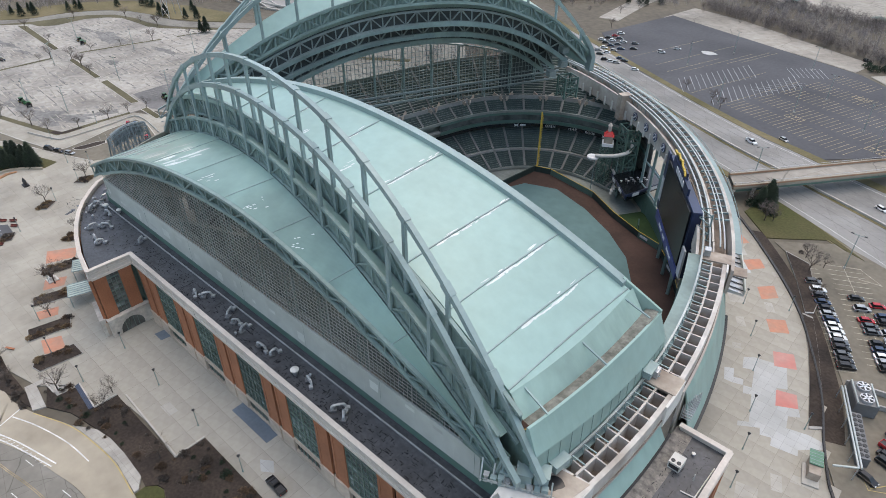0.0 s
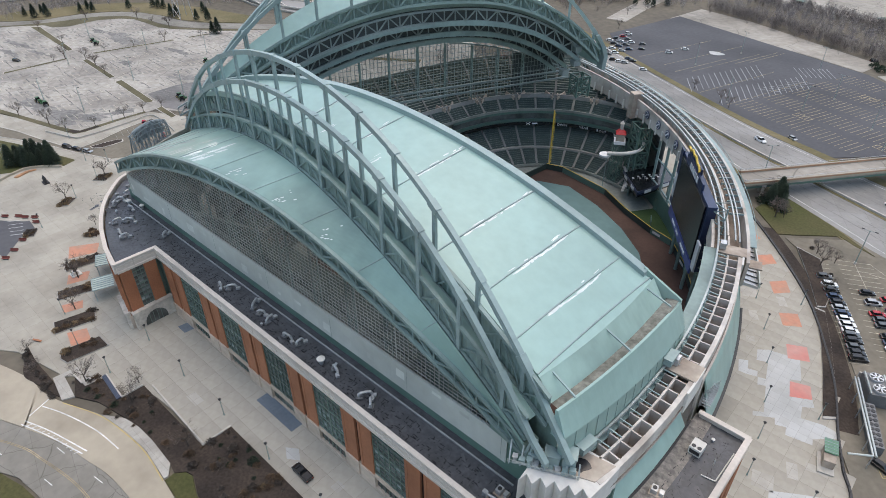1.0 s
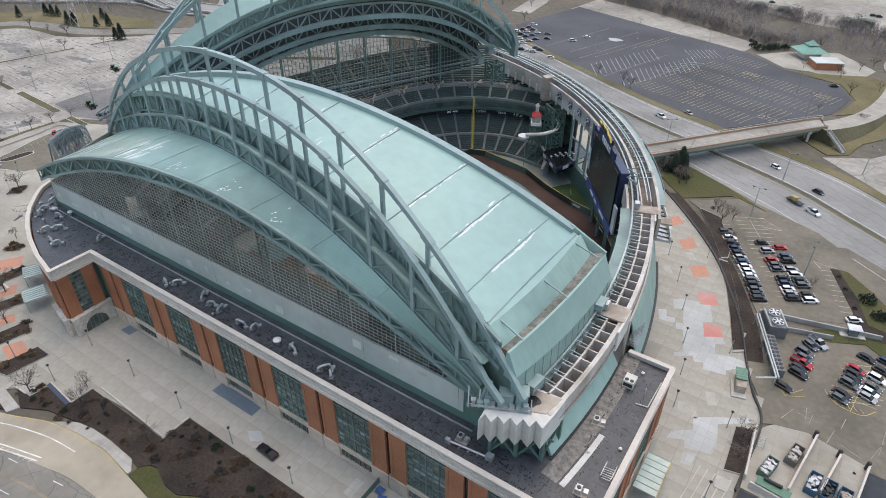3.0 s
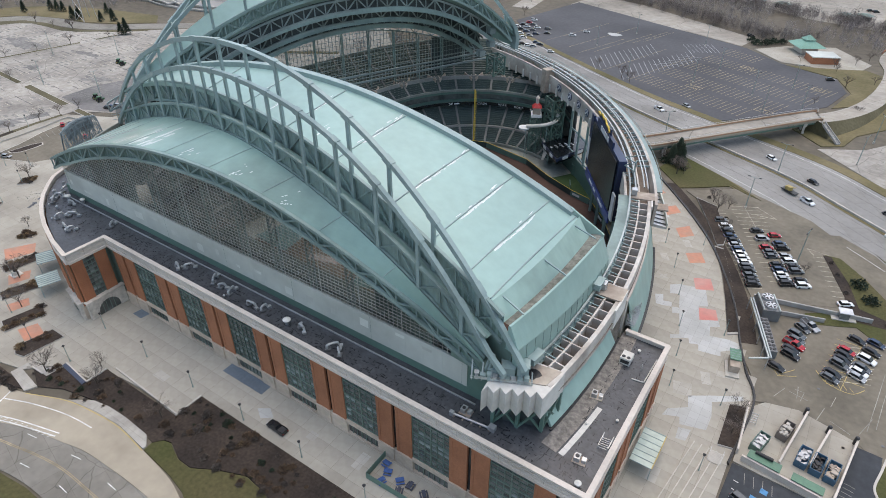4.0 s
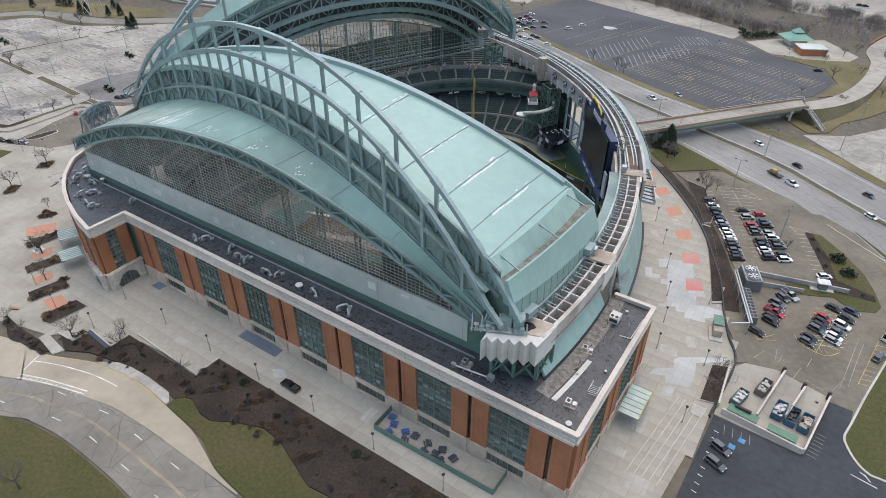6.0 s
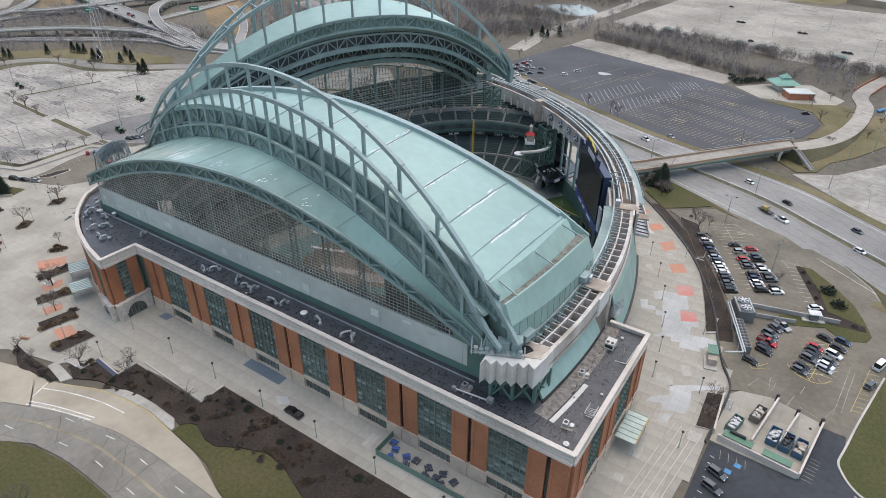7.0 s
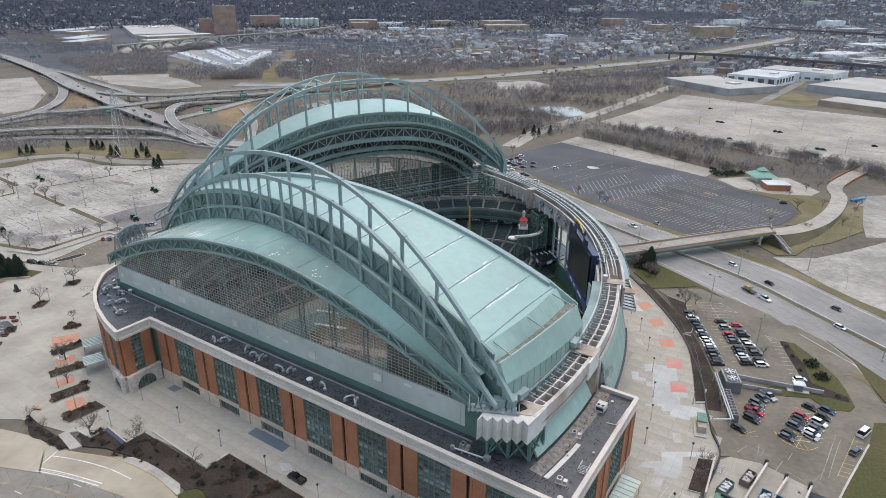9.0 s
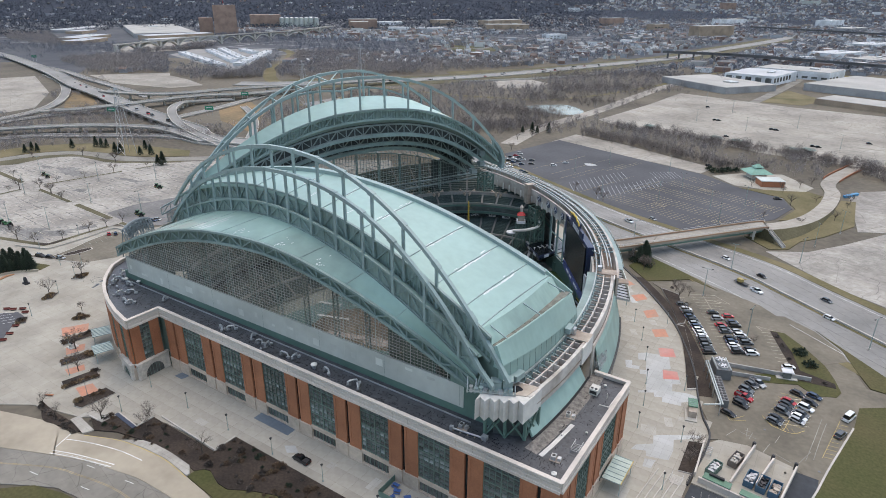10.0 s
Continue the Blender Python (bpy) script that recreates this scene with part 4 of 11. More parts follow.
def arch_gate(c, ang, w, parent):
    """A limestone portal with a round-arched opening, voussoir blocks and dark doors."""
    d, n = Vector((math.cos(ang), math.sin(ang), 0)), Vector((math.sin(ang), -math.cos(ang), 0))
    o = Vector((*c, 0))
    P = lambda s, z, t: o + d * s + n * t + Vector((0, 0, z))
    R = w * 0.29
    portal = part("portal", Build(), M["lime_dark"], parent, "buff limestone arched portal")
    ring_ = [(R * math.cos(math.pi * i / 16), 1.0 + R * math.sin(math.pi * i / 16)) for i in range(17)]
    g = Build()
    for (x0, z0), (x1, z1) in zip(ring_, ring_[1:]):
        g.hexa([P(x0, z0, 0.3), P(x0, 5.7, 0.3), P(x1, 5.7, 0.3), P(x1, z1, 0.3), P(x0, z0, 1.5), P(x0, 5.7, 1.5), P(x1, 5.7, 1.5), P(x1, z1, 1.5)])
    for s in (-1, 1):
        g.box(tuple(P(s * (R + (w / 2 - R) / 2), 2.75, 0.9)), (w / 2 - R, 1.2, 5.7), ang)
    part("portal_wall", g, M["lime_dark"], portal)["kind"] = "stuff"
    for i in range(11):
        a0, a1 = math.pi * i / 11 + 0.02, math.pi * (i + 1) / 11 - 0.02
        v = []
        for t in (1.5, 1.62):
            v += [P(R * math.cos(a0), 1.0 + R * math.sin(a0), t), P((R + 1) * math.cos(a0), 1.0 + (R + 1) * math.sin(a0), t), P((R + 1) * math.cos(a1), 1.0 + (R + 1) * math.sin(a1), t), P(R * math.cos(a1), 1.0 + R * math.sin(a1), t)]
        part("voussoir", Build().hexa(v), M["lime_dark"], portal)
    g = Build()
    g.box(tuple(P(0, 5.85, 0.95)), (w + 0.5, 1.6, 0.4), ang)
    part("portal_cap", g, M["lime_dark"], portal)
    g = Build()
    g.box(tuple(P(0, 2.6, 1.15)), (2 * R, 0.15, 5.2), ang)
    part("portal_glass", g, M["glass"], portal)
    for s in (-1.7, -0.6, 0.6, 1.7):
        g = Build()
        g.box(tuple(P(s, 2.1, 1.27)), (0.16, 0.16, 4.2), ang)
        part("portal_bar", g, M["mullion"], portal)


arch_gate((-156.4, 41.2), math.pi / 2, 11.4, bld)
dx, dy = -156.5 + 166, 35.6 - 37.6
arch_gate((-161.2, 36.5), math.atan2(dy, dx), 9.4, bld)
# gravel strip, pale pavers and low inner upstand on the roof deck
part("skirt_kerb", arc_solid([(164.1, 21.3), (164.6, 21.3), (164.6, 21.8), (164.1, 21.8)], -8.4, 3, 20), M["dark"], bld)
part("gravel_strip", arc_solid([(164.6, 21.3), (168.0, 21.3), (168.0, 21.47), (164.6, 21.47)], -9.6, 4, 20), M["gravel"], bld)
for i in range(9):
    th = -9.5 + 0.56 * i
    part("paver", arc_solid([(168.4, 21.3), (169.5, 21.3), (169.5, 21.5), (168.4, 21.5)], th, th + 0.545, 1), M["white"], bld)
wall_run((-190, 54.4), (-38, 54.4), 21.4, 21.75, 0.25, M["metal"], "flashing", bld)
random.seed(4)
patch = bpy.data.meshes.new("membrane_patch")
pb = Build().box((0, 0, 0), (1.5, 1.2, 0.02))
patch.from_pydata(pb.v, [], pb.f)
M["patch"] = mat("worn_membrane_patch", (0.068, 0.07, 0.078), 0.45, rnd=0.35)
patch.materials.append(M["patch"])
for i in range(50):
    if i < 25:
        x, y = random.uniform(-155, -40), random.uniform(48, 53.6)
    elif i < 38:
        x, y = random.uniform(-19, -12), random.uniform(48, 90)
    else:
        x, y = random.uniform(-195, -160), random.uniform(44, 53)
    share("membrane_patch", patch, Matrix.Translation((x, y, 21.414 + 0.0006 * i)) @ Matrix.Rotation(random.uniform(0, 3.1), 4, "Z") @ Matrix.Diagonal((random.uniform(0.3, 2.2), random.uniform(0.3, 1.2), 1, 1)), bld)

# dark ponding stains with ragged outlines
PONDS = []
for k in range(4):
    rnd = random.Random(40 + k)
    PONDS.append([(math.cos(a) * (0.6 + 0.6 * rnd.random()), math.sin(a) * (0.35 + 0.5 * rnd.random())) for a in [j * 0.628 for j in range(10)]])
random.seed(9)
g = Build()
for i in range(1400):
    if i < 980:
        x, y, a = random.uniform(-158, -12), random.choice((48.6, 49.9, 51.2, 52.4)) + random.gauss(0, 0.3), random.gauss(0, 0.15)
    elif i < 1160:
        x, y, a = random.choice((-18, -16.4, -14.8, -13.2)) + random.gauss(0, 0.3), random.uniform(48, 90), 1.57 + random.gauss(0, 0.15)
    else:
        x, y, a = random.uniform(-200, -160), random.uniform(44, 54), random.uniform(0, 3.1)
    if i % 3 == 0:
        a += 1.57
    su, sv = random.choice((random.uniform(0.12, 0.35), random.uniform(0.2, 0.9))), random.uniform(0.05, 0.19)
    ca, sa = math.cos(a), math.sin(a)
    ring_ = [(x + (u * su) * ca - (v * sv) * sa, y + (u * su) * sa + (v * sv) * ca) for u, v in PONDS[i % 4]]
    g.prism(ring_, 21.47, 21.478 + 0.0002 * (i % 40))
part("pond_stain", g, M["black_wet"], bld)["kind"] = "stuff"

# ---- plant on the roof ----
def duct_vent(x, y, ang, k):
    """A roof fan: curb, bent duct of three lengths and a hood."""
    t = thing("roof_vent", "bent galvanised roof duct on a curb, standing on black roofing", "roof vent", (x, y, 21.4), "roof vents")
    ca, sa = math.cos(ang), math.sin(ang)
    P = lambda u, v, z: (x + u * ca - v * sa, y + u * sa + v * ca, 21.4 + z)
    g = Build().box(P(0, 0, 0.3), (1.4, 1.1, 0.45), ang)
    part("curb", g, M["track_dark"], t)
    L = 1.2 + 0.5 * k
    g = Build().tube(P(-0.2, 0, 0.5), P(-0.2, 0, 1.3), 0.3, 12)
    g.tube(P(-0.2, 0, 1.2), P(0.1, 0.05, 1.5), 0.28, 12).tube(P(0.1, 0.05, 1.5), P(L * 0.6, 0.3, 1.6), 0.27, 12).tube(P(L * 0.6, 0.3, 1.6), P(L, 0.5, 1.4), 0.27, 12).tube(P(L, 0.5, 1.4), P(L + 0.4, 0.5, 0.6), 0.27, 12)
    for u in (0.25, L * 0.6, L):
        g.tube(P(u, 0.3 * u / L + 0.05, 1.5), P(u + 0.1, 0.3 * u / L + 0.07, 1.5), 0.34, 12)
    part("duct", g, M["metal"], t)
    g = Build().box(P(L + 0.7, 0.3, 0.45), (1.0, 0.8, 0.6), ang)
    part("fan_box", g, M["metal"], t)
    g = Build().tube(P(-1.2, 0.7, 0), P(-1.2, 0.7, 0.5), 0.22, 8).tube(P(-1.2, 0.7, 0.5), P(-1.2, 0.7, 0.7), 0.36, 8, 0.18)
    if k == 1:
        part("cap", g, M["metal"], t)
    return t


for i, (x, y) in enumerate([(-128.5, 50.2), (-125.5, 50.8), (-114.4, 50.8), (-111.5, 50.4), (-107.4, 50.0), (-100.5, 49.9), (-95.9, 50.2), (-84.1, 51.0), (-73.8, 49.4), (-70.3, 49.3), (-190, 52), (-191.6, 55), (-182.6, 52), (-177.6, 45.2), (-171.9, 44.0), (-168.3, 43.4), (-187.5, 49.5), (-176, 48), (-160.1, 51.5)]):
    duct_vent(x, y, (i * 1.3) % 3.0 - 0.6, i % 3)


def mushroom(x, y, s=1.0):
    t = thing("roof_cowl", "round galvanised roof cowl on black roofing", "roof vent", (x, y, 21.4), "roof vents")
    part("stem", Build().tube((x, y, 21.4), (x, y, 21.4 + 1.3 * s), 0.55 * s, 10), M["metal"], t)
    part("hood", Build().tube((x, y, 21.4 + 1.2 * s), (x, y, 21.4 + 1.45 * s), 0.95 * s, 12).tube((x, y, 21.4 + 1.45 * s), (x, y, 21.4 + 1.9 * s), 0.95 * s, 12, 0.2 * s), M["white"], t)


for x, y, s in ((-87.7, 50.4, 1.0), (-186, 53.5, 0.9), (-13.0, 48.6, 0.7), (-15.5, 88, 0.4), (-17.2, 62.5, 0.35), (-12.4, 66.5, 0.35), (-180.5, 55, 0.8)):
    mushroom(x, y, s)
random.seed(63)
for i in range(11):
    x, y = random.uniform(-202, -176), 0
    y = 56.5 - (x + 200) * 0.42 + random.uniform(-2.5, 4.0)
    t = thing("roof_cowl", "small galvanised roof vent on black roofing", "roof vent", (x, y, 21.4), "roof vents")
    h_ = random.uniform(0.5, 1.0)
    if i % 2:
        part("stem", Build().tube((x, y, 21.4), (x, y, 21.4 + h_), 0.28, 8), M["metal"], t)
        part("hood", Build().tube((x, y, 21.4 + h_), (x, y, 21.7 + h_), 0.45, 10, 0.25), M["metal"], t)
    else:
        part("casing", Build().box((x, y, 21.4 + h_ / 2), (1.0, 0.8, h_), 0.6 * i), M["metal"], t)
        part("hood", Build().box((x, y, 21.45 + h_), (1.15, 0.95, 0.12), 0.6 * i), M["track_dark"], t)
UX, UY = -16.9, 83.6
rtu = thing("rooftop_unit", "pale box-shaped rooftop air unit with two round fans", "air conditioner", (UX, UY, 21.4))
part("casing", Build().box((UX, UY, 22.5), (2.3, 2.7, 1.6)).box((UX, UY, 21.55), (2.1, 2.5, 0.3)), M["white"], rtu)
for dx_ in (-0.55, 0.55):
    part("fan", Build().tube((UX + dx_, UY - 0.7, 23.3), (UX + dx_, UY - 0.7, 23.4), 0.4, 12), M["dark"], rtu)
part("louvre", Build().box((UX, UY - 1.37, 22.4), (1.9, 0.06, 0.9)), M["dark"], rtu)
for x, y, a in ((-18.3, 70.3, 0.2), (-14.9, 53.8, 0.1), (-38.5, 51.6, 0.0)):
    t = thing("roof_condenser", "small grey condenser on pallets, standing on black roofing", "air conditioner", (x, y, 21.4), "roof condensers")
    part("pallet", Build().box((x, y, 21.5), (2.6, 2.0, 0.2), a), M["cell"], t)
    part("casing", Build().box((x - 0.5, y, 22.1), (1.1, 1.4, 1.0), a).box((x + 0.8, y + 0.2, 21.95), (0.8, 1.0, 0.7), a), M["metal"], t)
    part("fan", Build().tube((x - 0.5, y, 22.6), (x - 0.5, y, 22.7), 0.4, 10), M["dark"], t)
t = thing("pipe_rack", "tubular frame of galvanised pipes standing on the roof", "pipe rack", (-11.9, 60.2, 21.4))
for i in range(6):
    part("rail", Build().beam((-13.2, 58.4 + 0.5 * i, 21.9), (-11.2, 58.6 + 0.5 * i, 21.9 + 0.1 * (i % 2)), 0.1), M["metal"], t)
for sx in (-13.2, -11.3):
    part("post", Build().beam((sx, 60.8, 21.4), (sx, 61.4, 23.0), 0.12).beam((sx, 58.4, 21.4), (sx, 58.4, 22.6), 0.12).beam((sx, 58.4, 22.5), (sx, 61.3, 22.9), 0.1), M["metal"], t)
t = thing("roof_pipe", "white pipe run bent along the black roof", "pipe", (-14, 79, 21.4))
part("run", Build().tube((-14.0, 79.1, 21.6), (-11.5, 79.5, 21.6), 0.12).tube((-11.5, 79.5, 21.6), (-11.3, 87.7, 21.6), 0.12), M["white"], t)
part("riser", Build().tube((-13.2, 82.8, 21.4), (-13.2, 82.8, 23.2), 0.1), M["white"], t)
t = thing("roof_pipe", "long galvanised duct on sleepers along the black roof", "pipe", (-36, 50, 21.4))
part("run", Build().tube((-40.5, 49.6, 21.9), (-32.0, 50.6, 21.9), 0.25, 8), M["metal"], t)
for i in range(5):
    part("sleeper", Build().box((-40 + 1.9 * i, 49.7 + 0.22 * i, 21.5), (0.3, 1.0, 0.25)), M["cell"], t)
part("end_box", Build().box((-32.0, 50.8, 22.0), (1.4, 1.2, 1.2)).box((-40.6, 49.5, 22.0), (0.9, 0.8, 1.1)), M["metal"], t)


# ---- inside the bowl ----
M["concrete_dark"] = mat("grey_weathered_concrete", (0.285, 0.30, 0.268), 0.85, big=(0.1, 0.12), fine=(0.8, 0.1))
M["concrete_mid"] = mat("pale_weathered_concrete", (0.38, 0.365, 0.345), 0.85, big=(0.1, 0.12), fine=(0.8, 0.1))
M["concrete_aisle"] = mat("worn_aisle_concrete", (0.20, 0.20, 0.19), 0.85, big=(0.1, 0.12), fine=(0.8, 0.1))
M["seat"] = mat("dark_green_seats", (0.062, 0.09, 0.081), 0.5, big=(0.2, 0.1), fine=(1.5, 0.15), rnd=0.12)
M["navy"] = mat("navy_blue_panel", (0.02, 0.035, 0.09), 0.4)
M["black"] = mat("black_screen", (0.012, 0.014, 0.017), 0.25)
M["yellow"] = mat("yellow_paint", (0.62, 0.42, 0.06), 0.5)
M["redp"] = mat("red_paint", (0.5, 0.03, 0.03), 0.45)
M["sign_white"] = mat("white_sign_letters", (0.75, 0.76, 0.78), 0.5)
M["turf"] = mat_ground("blue_green_field_tarp", (0.125, 0.205, 0.205), (0.10, 0.17, 0.17), 0.03, 0.3, 0.08)
M["clay"] = mat_ground("red_brown_warning_track", (0.085, 0.052, 0.042), (0.065, 0.042, 0.034), 0.1, 1.0, 0.1)
M["field_green"] = mat_ground("dark_field_grass", (0.05, 0.085, 0.035), (0.04, 0.07, 0.03), 0.1, 1.0, 0.1)

M["fence"] = mat("dark_green_padding", (0.03, 0.05, 0.045), 0.6)
FENCE = [(-135.5, 140), (-127.5, 176), (-125.6, 195.3), (-119.1, 197.3), (-97, 192.8), (-84, 185.1), (-71, 179.4), (-62.5, 177), (-52.3, 166), (-46, 156.5), (-38, 140), (-35.5, 122), (-40, 95), (-60, 76)]
setting("concourse", Build().prism([(PX, PY)] + [pol(156, -8 + 3 * i)[:2] for i in range(28)], 0.004, 0.03), M["concrete_dark"], "dark concrete concourse inside the ring", "floor")
g = Build()
g.prism([(-150, 84)] + FENCE, -0.3, 0.05)
setting("warning_track", g, M["clay"], "red-brown clay warning track round the field", "field")
g = Build()
g.prism([(-150, 92), (-129.5, 168), (-122.5, 184.5), (-110.5, 189.0), (-94.5, 183.6), (-80, 175.6), (-68, 166), (-58, 152), (-50, 134), (-50, 110), (-72, 88)], 0.06, 0.14)
setting("field_cover", g, M["turf"], "blue-green tarpaulin over the playing field", "field")
M["infield"] = mat_ground("tan_infield_dirt", (0.155, 0.125, 0.098), (0.11, 0.09, 0.072), 0.08, 0.8, 0.12)
M["pink_sheet"] = mat("pale_pink_ground_sheet", (0.40, 0.34, 0.32), 0.7)
g = Build()
g.prism([(-134, 86), (-136, 108), (-122, 122), (-98, 124), (-86, 104), (-92, 88)], 0.15, 0.2)
setting("infield", g, M["infield"], "tan dirt infield under the near roof", "field")
for k, (x, y, w, d, m) in enumerate(((-118, 96, 16, 3.0, "pink_sheet"), (-104, 99, 12, 5.0, "pink_sheet"), (-100, 93, 10, 4.0, "turf"), (-132, 104, 14, 1.2, "sign_white"), (-141, 112, 10, 1.5, "sign_white"), (-126, 118, 9, 4, "turf"))):
    tagged(part("ground_sheet", Build().box((x, y, 0.26 + 0.01 * k), (w, d, 0.1), 0.3), M[m]), "flat sheet spread on the dirt infield", "ground sheet", "ground sheets")
fence = thing("outfield_fence", "dark padded outfield fence with a yellow top line", "fence", (-97, 193, 0))
for i, (p, q) in enumerate(zip(FENCE, FENCE[1:])):
    wall_run(q, p, 0, 2.5, 0.4, M["fence"] if i % 3 else M["green_wall"], "fence_pad", fence)
    if i > 1:
        wall_run(q, p, 2.5, 2.6, 0.25, M["yellow"], "top_line", fence)
# plain lettering bars on the fence pads
for i, (s, w) in enumerate(((0.3, 3.4), (0.75, 4.6))):
    p, q = FENCE[6 + i], FENCE[7 + i]
    d = Vector((q[0] - p[0], q[1] - p[1])).normalized()
    c = (p[0] + (q[0] - p[0]) * s + d.y * 0.05, p[1] + (q[1] - p[1]) * s - d.x * 0.05)
    g = Build().box((c[0] + d.y * 0.1, c[1] - d.x * 0.1, 1.4), (w, 0.08, 0.9), math.atan2(d.y, d.x))
    part("sign_bar", g, M["sign_white"], fence)
pole = thing("foul_pole", "tall yellow foul pole with a mesh wing", "foul pole", (-125.0, 196.0, 0))
part("mast", Build().tube((-125, 196, 0), (-125, 196, 25.6), 0.28, 8), M["yellow"], pole)
part("wing", Build().beam((-124.3, 195.6, 3.5), (-124.3, 195.6, 25.2), 0.08).beam((-123.8, 195.3, 3.5), (-123.8, 195.3, 25.2), 0.08), M["yellow"], pole)
for i in range(12):
    part("rung", Build().beam((-125, 196, 4 + 1.9 * i), (-123.8, 195.3, 4 + 1.9 * i), 0.08), M["yellow"], pole)

# seating bowl: offset outwards from the line of the first row
LINE = []
dF, nF = Vector((0.225, 0.974)), Vector((-0.974, 0.225))
Cc = Vector((-108.1, 170.0))
Fp = Cc + nF * 31
Qc = Fp - dF * 80 - nF * 18
for i in range(8):
    a = radians(213 - 46 * i / 7)
    LINE.append((Qc + Vector((math.cos(a), math.sin(a))) * 18, a))
for i in range(1, 11):
    LINE.append((Fp - dF * 80 * (1 - i / 10), radians(167)))
for i in range(1, 11):
    a = radians(167 - 88 * i / 10)
    LINE.append((Cc + Vector((math.cos(a), math.sin(a))) * 31, a))
for i in range(1, 3):
    LINE.append((Cc + Vector((math.cos(radians(79)), math.sin(radians(79)))) * 31 + Vector((0.98, -0.19)) * 6.0 * i, radians(79)))


def bowl(i, off, z):
    p, a = LINE[i]
    # rows that would pass the ring end there and drop with it
    px, py, c, d = p.x - PX, p.y - PY, math.cos(a), math.sin(a)
    h = px * c + py * d
    most = -h + math.sqrt(max(0.0, h * h + 163.0 ** 2 - px * px - py * py))
    if off > most:
        z -= (off - most) * 0.7
        off = most
    return (p.x + c * off, p.y + d * off, z)


stand = thing("grandstand", "steep seating bowl of dark green seats on concrete tiers", "grandstand", (-150, 150, 0))


def deck(off0, z0, off1, z1, rows, i0=0, i1=None, back=True):
    i1 = len(LINE) - 1 if i1 is None else i1
    step, rise = (off1 - off0) / rows, (z1 - z0) / rows
    prof = []
    for k in range(rows):
        prof += [(off0 + step * k, z0 + rise * k), (off0 + step * (k + 1), z0 + rise * k)]
    prof += [(off1, z1), (off1, z0 - 1.0), (off0, z0 - 1.0)]
    g = Build()
    g.loft([[bowl(i, o, z) for o, z in prof] for i in range(i0, i1 + 1)], True)
    part("tier", g, M["concrete_dark"], stand)
    for k in range(rows):
        o, z = off0 + step * (k + 0.55), z0 + rise * k
        g = Build()
        g.loft([[bowl(i, o + u, z + h) for u, h in ((0, 0), (step * 0.38, 0), (step * 0.38, 0.72), (step * 0.22, 0.74), (0, 0.36))] for i in range(i0, i1 + 1)], True)
        part("seating", g, M["seat"], stand)["kind"] = "stuff"
    for i in range(i0 + 1, i1):
        a, c = Vector(bowl(i, off0, z0 + 0.25)), Vector(bowl(i, off1, z1 + 0.25))
        part("aisle", Build().beam(a, c, 0.9, 0.3), M["concrete_aisle"], stand)


def band(off, z0, z1, material, name, i0=0, i1=None, thick=0.4):
    i1 = len(LINE) - 1 if i1 is None else i1
    g = Build()
    g.loft([[bowl(i, o, z) for o, z in ((off, z0), (off + thick, z0), (off + thick, z1), (off, z1))] for i in range(i0, i1 + 1)], True)
    return part(name, g, material, stand)


END = len(LINE) - 1
deck(1.5, 1.4, 9.5, 4.6, 8)
band(9.6, 3.6, 5.6, M["concrete_mid"], "walkway_wall")
deck(11.0, 5.2, 21.0, 10.4, 11)
band(17.0, 12.2, 13.4, M["black"], "ribbon_board")
deck(17.6, 13.2, 20.5, 14.8, 3, 0, END - 14)
band(21.0, 10.4, 18.5, M["concrete_dark"], "suite_wall")
band(17.8, 13.4, 14.6, M["green_wall"], "club_spandrel", END - 13)
band(18.4, 14.6, 17.2, M["glass"], "club_glass", END - 13)
g = Build()
for i in range(END - 13, END):
    g.beam(bowl(i, 17.9, 17.8), bowl(i + 1, 17.9, 17.8), 0.9, 1.2)
part("club_roof_edge", g, M["green_wall"], stand)
band(17.2, 18.3, 19.3, M["concrete_dark"], "upper_front_wall")
band(17.0, 18.6, 19.2, M["navy"], "upper_ribbon", 8, END - 15)
deck(18.0, 18.6, 23.0, 21.8, 6)
band(23.0, 21.4, 23.6, M["concrete_mid"], "crosswalk_wall")
deck(24.4, 22.6, 39.0, 34.4, 16, 0, END)
band(39.1, 20.0, 35.4, M["concrete_dark"], "rear_wall")
for i in range(8, END, 2):
    p, a = LINE[i]
    for s in (-1, 1):
        g = Build()
        c = Vector(bowl(i, 22.4, 22.0))
        t = Vector((-math.sin(a), math.cos(a), 0))
        g.beam(c + t * 0.9 * s, c + t * 4.2 * s + Vector((math.cos(a) * 2.2, math.sin(a) * 2.2, 1.9)), 0.5, 1.4)
        g.beam(c + t * 1.0 * s, c + t * 1.0 * s + Vector((math.cos(a), math.sin(a), 0)) * 2.6, 0.4, 2.8)
        part("vomitory_wall", g, M["lime_base"], stand)
    # solid black box for the shade inside the vomitory
    g = Build().box(tuple(Vector(bowl(i, 23.6, 22.2))), (1.0, 1.6, 2.2), a)
    part("vomitory_opening", g, M["black"], stand)
# club seating roof in the lower gallery
for i in range(END - 18, END - 13):
    g = Build()
    g.beam(Vector(bowl(i, 18.0, 15.0)).lerp(Vector(bowl(i + 1, 18.0, 15.0)), 0.05), Vector(bowl(i, 18.0, 15.0)).lerp(Vector(bowl(i + 1, 18.0, 15.0)), 0.95), 1.6, 0.8)
    part("gallery_awning", g, M["concrete_mid"], stand)

